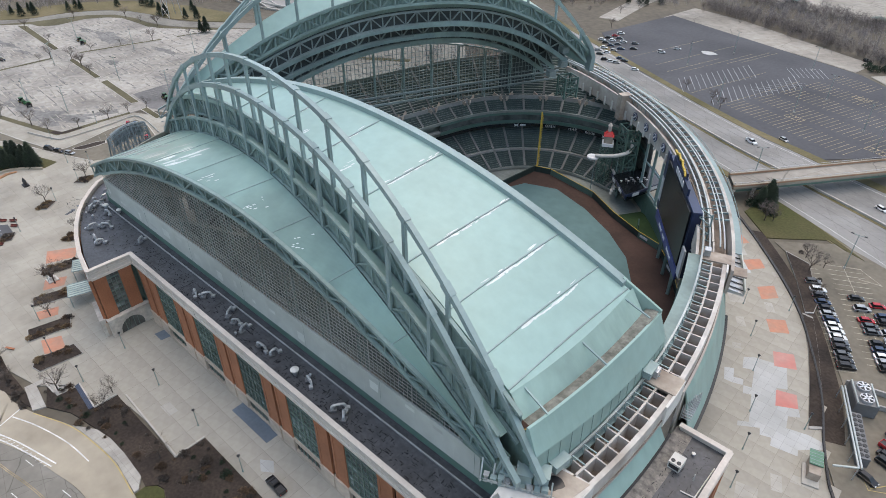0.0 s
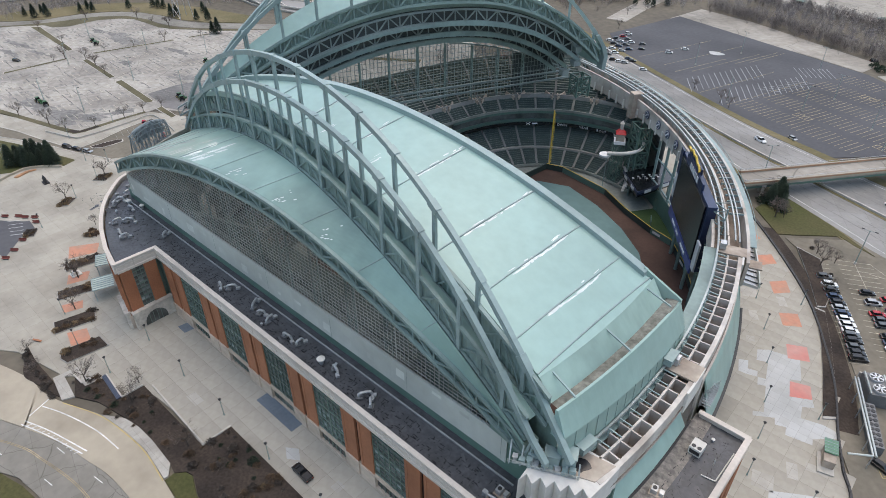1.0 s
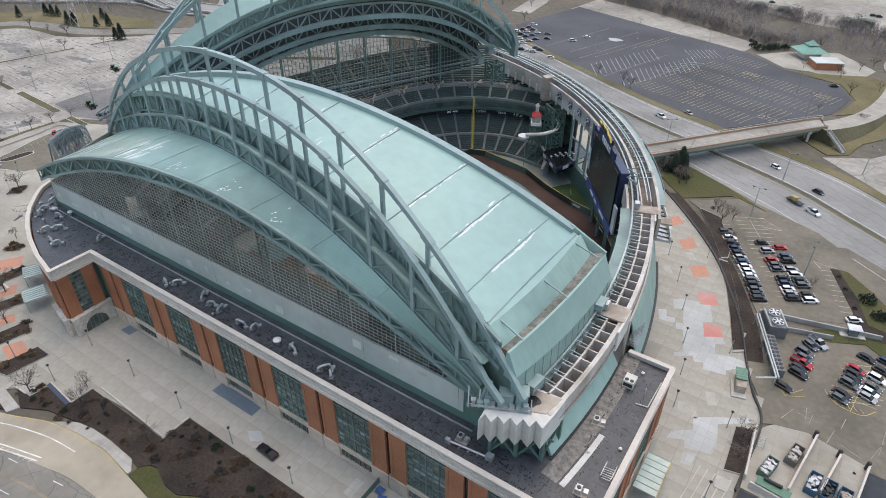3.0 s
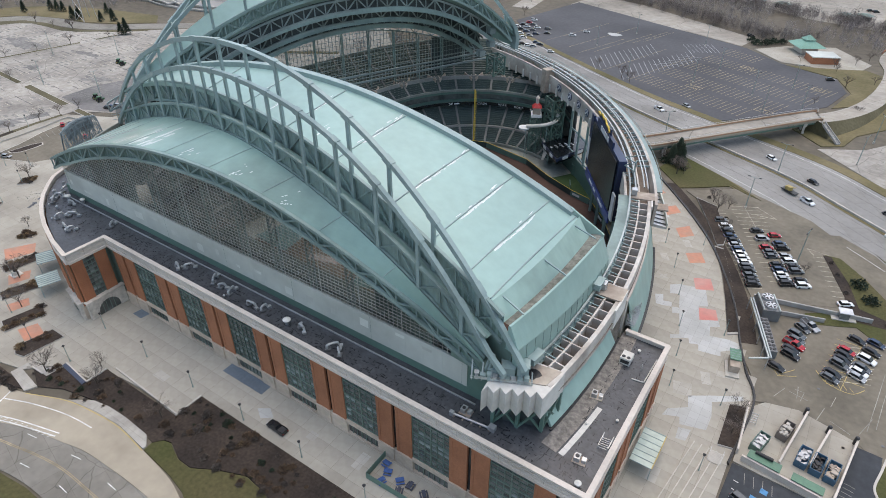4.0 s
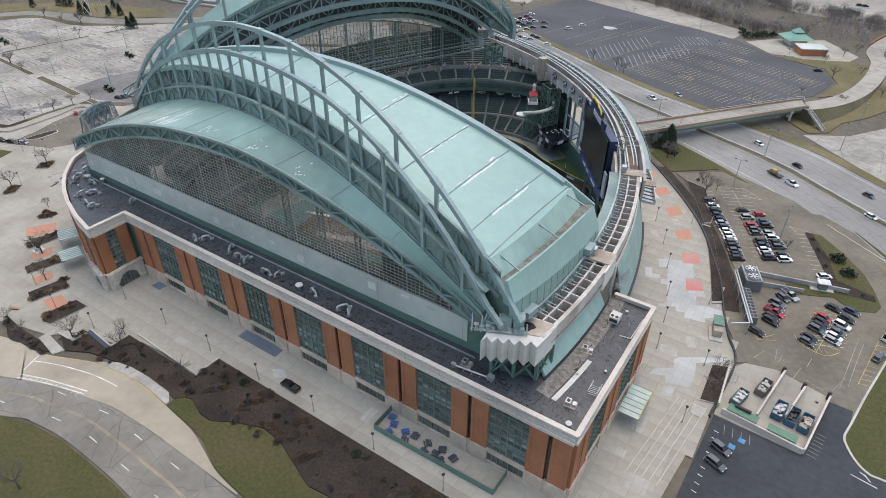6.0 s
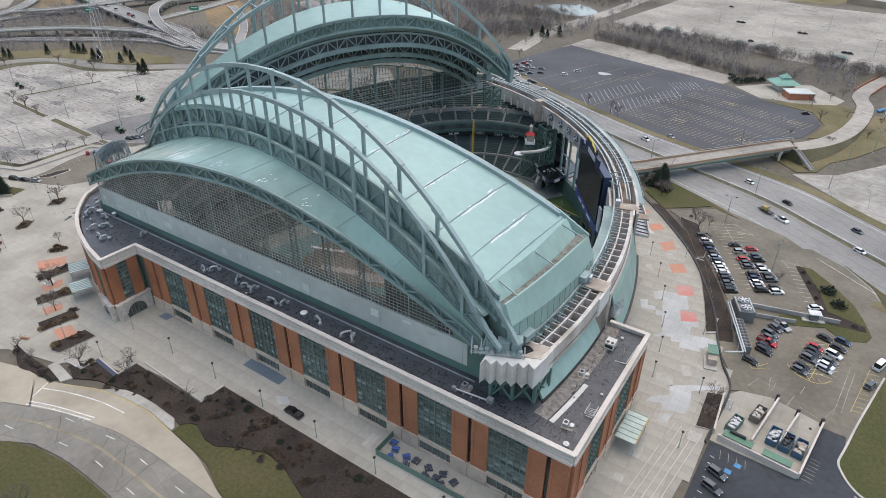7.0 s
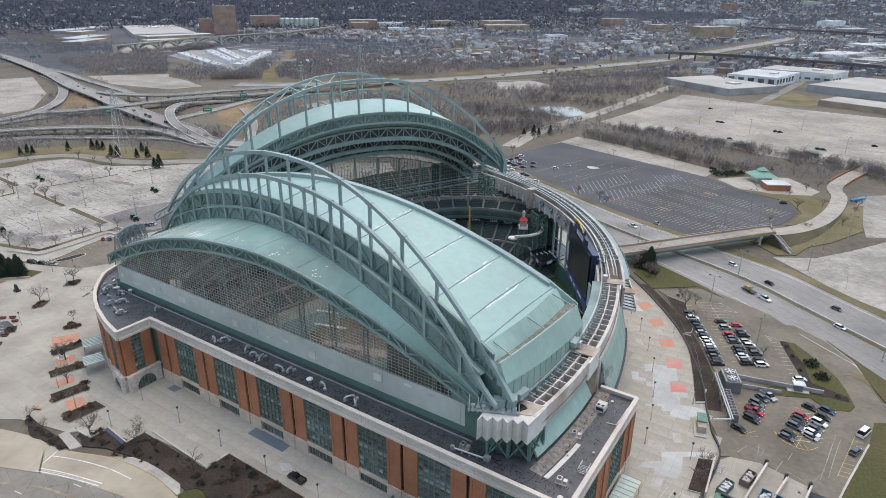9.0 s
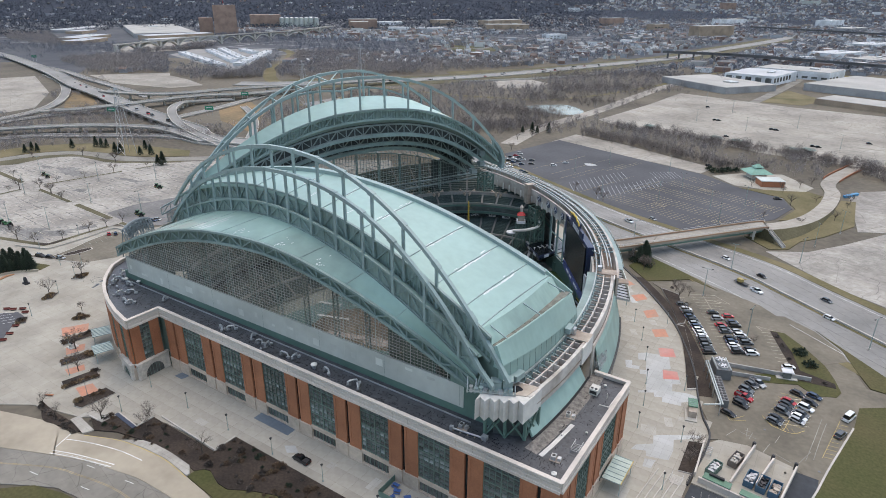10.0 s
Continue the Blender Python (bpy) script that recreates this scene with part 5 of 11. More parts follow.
# rows under the near roof, seen through the louvers
for k in range(20):
    y, z = 84 - 1.15 * k, 6 + 0.98 * k
    part("seating", Build().box((-112 + 0.8 * k, y, z + 0.5), (96 + 1.2 * k, 0.5, 0.9)), M["seat"], stand)["kind"] = "stuff"
part("near_tier", Build().hexa([(-165, 85, 4), (-62, 85, 4), (-52, 60, 4), (-165, 60, 4), (-165, 85, 5.6), (-62, 85, 5.6), (-52, 60, 26), (-165, 60, 26)]), M["concrete_dark"], stand)
part("concourse_floor", Build().box((-112, 57.6, 25.8), (140, 3.4, 0.4)), M["cell"], stand)

# writing on the ribbon board
def words(text, size, m, material, name="lettering", parent=None):
    cu = bpy.data.curves.new(name, "FONT")
    cu.body, cu.size, cu.extrude = text, size, 0.03
    cu.align_x = "CENTER"
    cu.space_character = 1.15
    ob0 = bpy.data.objects.new(name, cu)
    me = bpy.data.meshes.new_from_object(ob0)
    bpy.data.objects.remove(ob0)
    me.materials.append(material)
    ob = new(name, me)
    if parent:
        ob.parent = parent
        ob.matrix_parent_inverse = parent.matrix_basis.inverted()
    ob.matrix_basis = m
    return ob


def ribbon_word(text, i, s, size=1.5):
    a0, a1 = Vector(bowl(i, 16.9, 12.3)), Vector(bowl(i + 1, 16.9, 12.3))
    c = a0.lerp(a1, s)
    d = (a1 - a0).normalized()
    m = Matrix.Translation(c) @ Matrix.Rotation(math.atan2(d.y, d.x), 4, "Z") @ Matrix.Rotation(math.pi / 2, 4, "X")
    words(text, size, m, M["sign_white"], "lettering", stand)


ribbon_word("OPEN", END - 7, 0.55)
ribbon_word("YEAR", END - 6, 0.8)
ribbon_word("ROUND", END - 5, 0.95)
for i, s in ((END - 9, 0.6), (END - 4, 0.7)):
    c = Vector(bowl(i, 16.85, 12.8)).lerp(Vector(bowl(i + 1, 16.85, 12.8)), s)
    d = Vector(bowl(i + 1, 16.85, 12.8)) - Vector(bowl(i, 16.85, 12.8))
    g = Build()
    d.normalize()
    g.beam(c - d * 0.9 - Vector((0, 0, 0.5)), c + d * 0.9 + Vector((0, 0, 0.5)), 0.12, 0.3)
    g.beam(c + d * 0.9 - Vector((0, 0, 0.5)), c - d * 0.9 + Vector((0, 0, 0.5)), 0.12, 0.3)
    g.beam(c + d * 1.6, c + d * 4.0, 0.12, 0.6)
    part("ribbon_mark", g, M["sign_white"], stand)

# scoreboard
sb = thing("scoreboard", "huge black video board in a navy frame on steel columns", "scoreboard", (-54.7, 160, 0))
SA = radians(125)
sd, sn = Vector((math.cos(SA), math.sin(SA), 0)), Vector((math.sin(SA), -math.cos(SA), 0)) * -1
SC = Vector((-54.7, 159.9, 0))


def on_board(u, z, t=0.0):
    c = SC + sd * u + sn * t
    return (c.x, c.y, z)


def board(name, u, z, w, h, material, t=0.0, thick=0.5, parent=None):
    return part(name, Build().box(on_board(u, z, t), (w, thick, h), SA), material, parent or sb)


board("cabinet", 0, 25.5, 33.5, 21, M["navy"], -1.6, 2.4)
board("screen", 0, 26.6, 30.6, 17.2, M["black"], -0.1, 0.5)
board("side_panel", 17.6, 27, 3.0, 19, M["navy"], -0.3, 0.5)
board("side_panel", 17.6, 24, 2.4, 8, M["sign_white"], -0.05, 0.2)
board("side_panel", -17.8, 21, 2.8, 9, M["sign_white"], -0.2, 0.5)
board("lower_panel", 0, 15.6, 33, 3.0, mat("blue_sign_panel", (0.055, 0.08, 0.27), 0.4), -0.1, 0.5)
for u, w in ((8, 4.5), (2.5, 3.0), (-6, 6.0)):
    board("sign_bar", u, 15.6, w, 0.8, M["sign_white"], 0.2, 0.1)
board("top_panel", 2, 36.6, 20, 2.8, M["navy"], -0.6, 0.6)
for i in range(5):
    board("sign_bar", 6.0 - 2.1 * i, 36.5, 1.5, 1.7, M["sign_white"], -0.2, 0.2)
arch = [(13 - 15 * i / 14, 38.2 + 1.8 * math.sin(math.pi * (0.12 + 0.8 * i / 14)) + (0.5 if i % 4 < 2 else 0)) for i in range(15)]
g = Build()
for (u, z), (u2, z2) in zip(arch, arch[1:]):
    g.beam(on_board(u, z, -0.4), on_board(u2, z2, -0.4), 0.5, 0.6)
part("gold_crest", g, M["yellow"], sb)
g = Build()
for i in range(5):
    g.box(on_board(11 - 3 * i, 38.6, -1.0), (2.6, 0.5, 2.0), SA)
part("crest_panel", g, M["navy"], sb)
for u in (-14, -5, 5, 14):
    part("column", Build().beam(on_board(u, 0, -3), on_board(u, 34, -3), 0.9), M["steel_dark"], sb)
for i in range(10):
    z = 14 + 2.6 * i
    part("ladder_frame", Build().beam(on_board(-16.5, z, -2), on_board(-20.5, z, -4), 0.25).beam(on_board(-16.5, z, -2), on_board(-20.5, z + 2.4, -4), 0.2), M["steel"], sb)
part("ladder_frame", Build().beam(on_board(-20.5, 12, -4), on_board(-20.5, 38, -4), 0.35), M["steel"], sb)

# medallions on the inner face of the ring
for th in (53.2, 49.8, 46.8, 43.8):
    c = Vector(pol(155.9, th, 30.2))
    d = Vector((-math.cos(radians(th)), -math.sin(radians(th)), 0))
    m = thing("medallion", "round dark medallion with a pale rim on the ring wall", "sign", tuple(c), "ring medallions")
    part("disc", Build().tube(c, c + d * 0.25, 1.6, 24), M["navy"], m)
    part("rim", Build().tube(c + d * 0.25, c + d * 0.32, 1.3, 24), M["sign_white"], m)
    part("centre", Build().tube(c + d * 0.32, c + d * 0.38, 1.08, 24), M["navy"], m)
    side = Vector((-d.y, d.x, 0))
    part("mark", Build().beam(c + d * 0.4 - side * 0.7 - Vector((0, 0, 0.6)), c + d * 0.4 + side * 0.7 + Vector((0, 0, 0.6)), 0.1, 0.5), M["sign_white"], m)

# bars and platforms beyond the fence
def smooth_path(pts, k):
    """A Catmull-Rom curve through points in space."""
    out = []
    for i in range(len(pts) - 1):
        p0, p1, p2, p3 = (Vector(pts[max(0, min(len(pts) - 1, j))]) for j in (i - 1, i, i + 1, i + 2))
        for j in range(k):
            t = j / k
            out.append(0.5 * ((2 * p1) + (p2 - p0) * t + (2 * p0 - 5 * p1 + 4 * p2 - p3) * t * t + (3 * p1 - p0 - 3 * p2 + p3) * t ** 3))
    return out + [Vector(pts[-1])]


pf = thing("party_deck", "black outfield bar deck with white signs and tables", "deck", (-84, 202, 0))
part("slab", Build().prism([(-93.8, 199.0), (-81.6, 187.2), (-75.6, 206.4), (-85.8, 217.4)], 7.0, 8.2), M["black"], pf)
for p, q in (((-93.8, 199.0), (-81.6, 187.2)), ((-81.6, 187.2), (-75.6, 206.4))):
    wall_run(q, p, 7.6, 9.4, 0.15, M["navy"], "rail_panel", pf)
    for s in (0.25, 0.7):
        c = (p[0] + (q[0] - p[0]) * s, p[1] + (q[1] - p[1]) * s)
        d = Vector((q[0] - p[0], q[1] - p[1])).normalized()
        part("sign_bar", Build().box((c[0] + d.y * 0.25, c[1] - d.x * 0.25, 8.5), (3.2, 0.1, 1.3), math.atan2(d.y, d.x)), M["sign_white"], pf)
for i in range(6):
    part("column", Build().beam((-90 + 2.3 * i, 198.5 + 1.8 * i, 0), (-90 + 2.3 * i, 198.5 + 1.8 * i, 7.2), 0.5), M["steel_dark"], pf)
for i in range(12):
    x, y = -88 + 1.9 * (i % 4) + 0.7 * (i // 4), 199 + 1.6 * (i % 4) + 2.4 * (i // 4) - 3
    part("table", Build().tube((x, y, 8.2), (x, y, 9.2), 0.08).tube((x, y, 9.2), (x, y, 9.28), 0.5, 10), M["metal"] if i % 3 else M["sign_white"], pf)
bl = thing("bleacher", "silver aluminium bench terrace beside the bar deck", "bleacher", (-93, 199, 0))
for i in range(6):
    part("bench", Build().beam((-96.5 + 1.0 * i * 0.5, 205 - 0.2 * i + 0 * i, 7.6 - 0.55 * i), (-89.0 - 0.1 * i, 196.2 - 0.9 * i, 7.6 - 0.55 * i), 0.9, 0.3), M["metal"], bl)
hut = thing("chalet", "small timber chalet with a red hipped roof on a tower", "hut", (-99.5, 203.5, 17))
part("base", Build().box((-99.5, 203.5, 18.0), (4.2, 4.2, 1.2), 0.5), M["sign_white"], hut)
part("wall", Build().box((-99.5, 203.5, 20.0), (3.2, 3.2, 2.8), 0.5), M["cell"], hut)
part("roof", Build().loft([[(-99.5 + 2.7 * math.cos(a + 0.5), 203.5 + 2.7 * math.sin(a + 0.5), 21.4) for a in (0.785, 2.356, 3.927, 5.498)], [(-99.5 + 0.8 * math.cos(a + 0.5), 203.5 + 0.8 * math.sin(a + 0.5), 23.0) for a in (0.785, 2.356, 3.927, 5.498)]], True), M["redp"], hut)
part("turret", Build().tube((-99.5, 203.5, 23), (-99.5, 203.5, 25.2), 0.7, 8).tube((-99.5, 203.5, 25.2), (-99.5, 203.5, 26.4), 0.9, 8, 0.1), M["lime"], hut)
lattice_tower("tower", [(-101.5, 202), (-98, 202), (-98, 205.5), (-101.5, 205.5)], 0, 17.4, 6, M["green_wall"], hut, 0.3)
sl = thing("slide", "curved off-white slide beneath the chalet", "slide", (-96, 205, 10))
pts = [(-98.6, 217, 18.5), (-95.5, 214.5, 17.8), (-92.5, 210, 17.0), (-91.5, 206, 16.3), (-93.5, 202, 15.6), (-97, 199.5, 15.0), (-101, 198.2, 14.4)]
line = smooth_path(pts, 6)
g = Build()
rings = []
for i, p in enumerate(line):
    d = (line[min(i + 1, len(line) - 1)] - line[max(i - 1, 0)]).normalized()
    s = d.cross(Vector((0, 0, 1))).normalized()
    u = s.cross(d)
    rings.append([p + s * 0.7 * math.cos(a) + u * 0.7 * math.sin(a) for a in [k * math.pi / 5 for k in range(10)]])
g.loft(rings, True)
part("chute", g, M["white"], sl)
part("splash_pad", Build().tube((-102, 198.2, 13.2), (-102, 198.2, 13.8), 2.2, 16), M["sign_white"], sl)
for p in pts[::2]:
    part("post", Build().beam((p[0], p[1], 0), (p[0], p[1], p[2] - 0.5), 0.25), M["steel_dark"], sl)
bp = thing("bullpen", "green walled bullpen behind the outfield fence", "bullpen", (-72, 186, 0))
part("grass", Build().prism([(-84, 187), (-70, 181), (-63, 179), (-66, 190), (-78, 196)], 0.02, 0.12), M["field_green"], bp)
wall_run((-78, 196), (-62, 189), 0, 4.5, 0.4, M["green_wall"], "back_wall", bp)
wall_run((-75, 188), (-73, 184), 0, 2.0, 0.3, M["green_wall"], "divider", bp)
g = Build().prism([(-66, 190), (-60, 180), (-48, 168), (-44, 176), (-58, 192)], 0.02, 5.5)
tagged(part("batters_eye", g, M["green_wall"]), "dark green batter's eye block behind centre field", "wall")

# far glazed wall under the far roof
fw = thing("far_glass_wall", "far curtain wall of thin grey bars with trussed steel columns", "wall", (-170, 170, 25))
WX, WY = -208.4, 92.4
wd = Vector((0.438, 0.899, 0))


def wall_top(s):
    return hump((s - 70) / 78.0, 32, 17, 2.2, 2.2)


gz = Build()
gz.loft([[tuple(Vector((WX - 0.3, WY, 22)) + wd * s), tuple(Vector((WX - 0.3, WY, wall_top(s))) + wd * s)] for s in range(-4, 149, 3)])
part("glazing", gz, M["glazing"], fw).visible_shadow = False
for i in range(100):
    s = -4 + 1.52 * i
    if wall_top(s) > 26:
        part("mullion", Build().beam(Vector((WX, WY, 22)) + wd * s, Vector((WX, WY, wall_top(s))) + wd * s, 0.14), M["inner_steel"], fw)
for k in range(13):
    z = 24 + 1.9 * k
    ss = [s for s in np.arange(-6, 150, 1.0) if wall_top(s) > z]
    if ss:
        part("girt", Build().beam(Vector((WX, WY, z)) + wd * float(ss[0]), Vector((WX, WY, z)) + wd * float(ss[-1]), 0.14), M["inner_steel"], fw)
for k in range(13):
    s = 2 + 11.6 * k
    c = Vector((WX, WY, 0)) + wd * s
    if wall_top(s) < 28:
        continue
    n2 = Vector((0.899, -0.438, 0))
    g = Build()
    zt = wall_top(s)
    for o in (0.3, 1.9):
        g.beam(c + n2 * o + Vector((0, 0, 20)), c + n2 * o + Vector((0, 0, zt)), 0.35)
    z = 20
    while z < zt - 1.8:
        g.beam(c + n2 * 0.3 + Vector((0, 0, z)), c + n2 * 1.9 + Vector((0, 0, z + 1.8)), 0.22)
        z += 1.8
    part("trussed_column", g, M["steel_dark"], fw)
part("base_wall", Build().prism([(WX, WY), (WX + wd.x * 150, WY + wd.y * 150), (WX + wd.x * 150 - 1, WY + wd.y * 150 + 0.5), (WX - 1, WY + 0.5)], 0, 24), M["concrete_dark"], fw)
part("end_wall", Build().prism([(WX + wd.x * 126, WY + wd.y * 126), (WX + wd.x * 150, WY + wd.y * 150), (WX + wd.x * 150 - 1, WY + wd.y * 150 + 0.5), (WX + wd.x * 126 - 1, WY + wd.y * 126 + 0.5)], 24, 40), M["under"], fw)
# upper catwalk beams in front of the far wall
for off, z in ((6, 31.0), (10, 29.6)):
    n2 = Vector((0.899, -0.438, 0)) * off
    g = Build()
    g.beam(Vector((WX, WY, z)) + wd * 20 + n2, Vector((WX, WY, z + 1)) + wd * 150 + n2, 0.5, 0.7)
    g.beam(Vector((WX, WY, z + 1.6)) + wd * 20 + n2, Vector((WX, WY, z + 2.6)) + wd * 150 + n2, 0.2)
    part("catwalk", g, M["inner_steel"], fw)
truss_run("edge_truss", lambda s: (WX + wd.x * (-6 + 154 * s), WY + wd.y * (-6 + 154 * s)), lambda s: wall_top(-6 + 154 * s), lambda s: wall_top(-6 + 154 * s) + 3.0, 40, fw, 0.5, 0.3, None, ("inner_steel", "inner_steel", "fascia"))

# lattice shells at the pivot end
lat = thing("pivot_cage", "curved steel lattice cages with pale slats at the roof pivot", "steel frame", (-203, 70, 22))
o, dv, sv = Vector((-203.8, 66.8, 0)), Vector((-0.30, 0.954, 0)), Vector((-0.999, -0.05, 0))


def shell(i, j):
    """i along the cage (0 to 10), j up its curved side (0 to 8)."""
    f = 0.2 * j
    k = 0.9 + 0.1 * math.sin(math.pi * i / 10)
    return o + dv * (1.5 * i) + sv * (2.6 * (1 - math.cos(f))) + Vector((0, 0, 20.5 + 14.5 * k * math.sin(f)))


for i in range(11):
    g = Build()
    for j in range(8):
        g.beam(shell(i, j), shell(i, j + 1), 0.34 if i % 2 == 0 else 0.22)
        if i % 2 == 0:
            g.beam(shell(i, j) + sv * 1.2 - Vector((0, 0, 0.6)), shell(i, j + 1) + sv * 1.2 - Vector((0, 0, 0.6)), 0.22)
    part("rib", g, M["cage_steel"], lat)
for j in range(1, 9):
    ring_ = [[shell(i, j) + sv * a + Vector((0, 0, c)) for a, c in ((-0.12, -0.12), (0.12, -0.12), (0.12, 0.12), (-0.12, 0.12))] for i in range(11)]
    part("hoop", Build().loft(ring_, True), M["cage_steel"], lat)
for j in range(0, 8, 2):
    for i in range(0, 10, 2):
        part("brace", Build().beam(shell(i, j), shell(i + 2, j + 2), 0.2), M["cage_steel"], lat)
        part("brace", Build().beam(shell(i + 2, j), shell(i, j + 2), 0.2), M["cage_steel"], lat)
for j in (4, 5, 6, 7):
    for i in range(1, 9, 2):
        c = [shell(i, j) + sv * 1.0, shell(i + 2, j) + sv * 1.0, shell(i + 2, j + 1) + sv * 1.0, shell(i, j + 1) + sv * 1.0]
        part("deck_sheet", Build().add(c + [q - Vector((0, 0, 0.15)) for q in c], [(0, 1, 2, 3), (7, 6, 5, 4), (0, 4, 5, 1), (1, 5, 6, 2), (2, 6, 7, 3), (3, 7, 4, 0)]), M["cage_steel"] if (i + j) % 3 else M["track_dark"], lat)
for i in (0, 4, 8):
    part("strut", Build().beam(shell(i, 8), o + dv * (1.5 * i) + sv * 6 + Vector((0, 0, 20.5)), 0.3), M["cage_steel"], lat)


# ---- ground, roads and paving ----
M["earth"] = mat_ground("winter_grass_and_earth", (0.15, 0.131, 0.103), (0.098, 0.086, 0.07), 0.012, 0.25, 0.2)
M["tan_grass"] = mat_ground("dry_tan_grass", (0.18, 0.15, 0.085), (0.105, 0.095, 0.045), 0.03, 0.6, 0.15)
M["lawn"] = mat_ground("dull_green_lawn", (0.066, 0.070, 0.027), (0.108, 0.092, 0.046), 0.035, 1.2, 0.24)
M["plaza"] = mat_ground("pale_concrete_paving", (0.38, 0.357, 0.31), (0.305, 0.284, 0.244), 0.06, 0.5, 0.07, joints=4.6)
M["lot_pale"] = mat_ground("worn_pale_concrete_lot", (0.39, 0.365, 0.33), (0.235, 0.22, 0.20), 0.035, 0.35, 0.2, joints=6.0, cracks=0.05, turn=20)
M["lot_far"] = mat_ground("worn_pale_concrete_lot_far", (0.365, 0.338, 0.298), (0.255, 0.236, 0.208), 0.02, 0.25, 0.16, joints=14.0, cracks=0.03, turn=24)
M["lot_dark"] = mat_ground("dark_asphalt_lot", (0.098, 0.099, 0.107), (0.075, 0.076, 0.082), 0.02, 0.5, 0.1)
M["lot_black"] = mat_ground("fresh_black_asphalt", (0.058, 0.063, 0.07), (0.044, 0.048, 0.054), 0.05, 0.6, 0.15)
M["lot_brown"] = mat_ground("brown_asphalt_lot", (0.188, 0.167, 0.133), (0.135, 0.121, 0.097), 0.06, 0.6, 0.14)
M["road"] = mat_ground("grey_concrete_road", (0.285, 0.278, 0.266), (0.215, 0.211, 0.204), 0.03, 0.5, 0.07, joints=9.0, turn=-28)
M["road_old"] = mat_ground("cracked_grey_road", (0.252, 0.239, 0.212), (0.192, 0.182, 0.162), 0.05, 0.5, 0.1, joints=7.0, cracks=0.09, turn=12)
M["apron"] = mat_ground("tan_concrete_apron", (0.39, 0.345, 0.275), (0.31, 0.272, 0.215), 0.05, 0.4, 0.05)
M["mulch"] = mat_ground("dark_brown_mulch", (0.056, 0.043, 0.035), (0.032, 0.026, 0.023), 0.12, 1.5, 0.35)
M["orange"] = mat_ground("orange_paving", (0.50, 0.235, 0.16), (0.43, 0.27, 0.205), 0.3, 0.8, 0.08)
M["pinkred"] = mat_ground("faded_red_paving", (0.50, 0.20, 0.175), (0.52, 0.33, 0.29), 0.1, 0.8, 0.08)
M["pale_patch"] = mat_ground("new_pale_concrete", (0.475, 0.483, 0.48), (0.41, 0.415, 0.41), 0.06, 0.6, 0.04, joints=2.3)
M["kerb"] = mat_ground("kerb_concrete", (0.50, 0.47, 0.43), (0.42, 0.40, 0.36), 0.1, 1.0, 0.08)
M["walk"] = mat_ground("grey_walk_concrete", (0.43, 0.41, 0.375), (0.35, 0.33, 0.30), 0.1, 0.8, 0.08, joints=2.0)
M["line_white"] = mat("white_road_paint", (0.72, 0.72, 0.70), 0.7, big=(0.3, 0.15), fine=(1.5, 0.15))
M["line_dim"] = mat("worn_yellow_stall_paint", (0.40, 0.32, 0.19), 0.8, big=(0.1, 0.2), fine=(0.5, 0.25))
M["line_yellow"] = mat("yellow_road_paint", (0.50, 0.38, 0.14), 0.7, big=(0.3, 0.15), fine=(1.5, 0.15))
M["line_faint"] = mat("worn_parking_paint", (0.30, 0.29, 0.25), 0.8, big=(0.1, 0.2), fine=(0.6, 0.2))
M["water"] = mat("pond_water", (0.10, 0.11, 0.11), 0.05, big=(0.02, 0.1), fine=(0.1, 0.1))
M["canopy_glass"] = mat("pale_green_glass_canopy", (0.50, 0.58, 0.52), 0.25, big=(0.3, 0.08), fine=(1.0, 0.06))

g = Build()
n = 96
g.add([(PX, 300, -0.3)] + [(PX + 4900 * math.cos(2 * math.pi * i / n), 300 + 4900 * math.sin(2 * math.pi * i / n), -0.3) for i in range(n)], [(0, i + 1, (i + 1) % n + 1) for i in range(n)])
setting("ground", g, M["earth"], "brown winter grass and earth round the ballpark", "ground")


def smooth(pts, k=6):
    """A Catmull-Rom curve through the points."""
    out = []
    for i in range(len(pts) - 1):
        p0, p1, p2, p3 = (Vector((*pts[max(0, min(len(pts) - 1, j))], 0)) for j in (i - 1, i, i + 1, i + 2))
        for j in range(k):
            t = j / k
            v = 0.5 * ((2 * p1) + (p2 - p0) * t + (2 * p0 - 5 * p1 + 4 * p2 - p3) * t * t + (3 * p1 - p0 - 3 * p2 + p3) * t ** 3)
            out.append((v.x, v.y))
    return out + [tuple(pts[-1])]


def slab(name, poly, top, material, label, category="pavement", thick=0.5):
    return setting(name, Build().prism(poly, top - thick, top), material, label, category)


def strip(left, right, z, thick=0.3):
    """A band between two curves of equal count."""
    b = Build()
    b.loft([[(l[0], l[1], z - thick), (l[0], l[1], z), (r[0], r[1], z), (r[0], r[1], z - thick)] for l, r in zip(left, right)], True)
    return b


def ribbon(pts, w, z, thick=0.1):
    """A band of width w along a curve."""
    L, R = [], []
    for i, p in enumerate(pts):
        a, c = pts[max(0, i - 1)], pts[min(len(pts) - 1, i + 1)]
        d = Vector((c[0] - a[0], c[1] - a[1])).normalized()
        L.append((p[0] - d.y * w / 2, p[1] + d.x * w / 2))
        R.append((p[0] + d.y * w / 2, p[1] - d.x * w / 2))
    return strip(L, R, z, thick)


def bands(name, curves, material, label, w, z, category="road marking", thick=0.02):
    """Painted lines as one set."""
    b = Build()
    for c in curves:
        r = ribbon(c, w, z, thick)
        b.add(r.v, r.f)
    ob = part(name, b, material)
    return tagged(ob, label, category, "", "stuff")


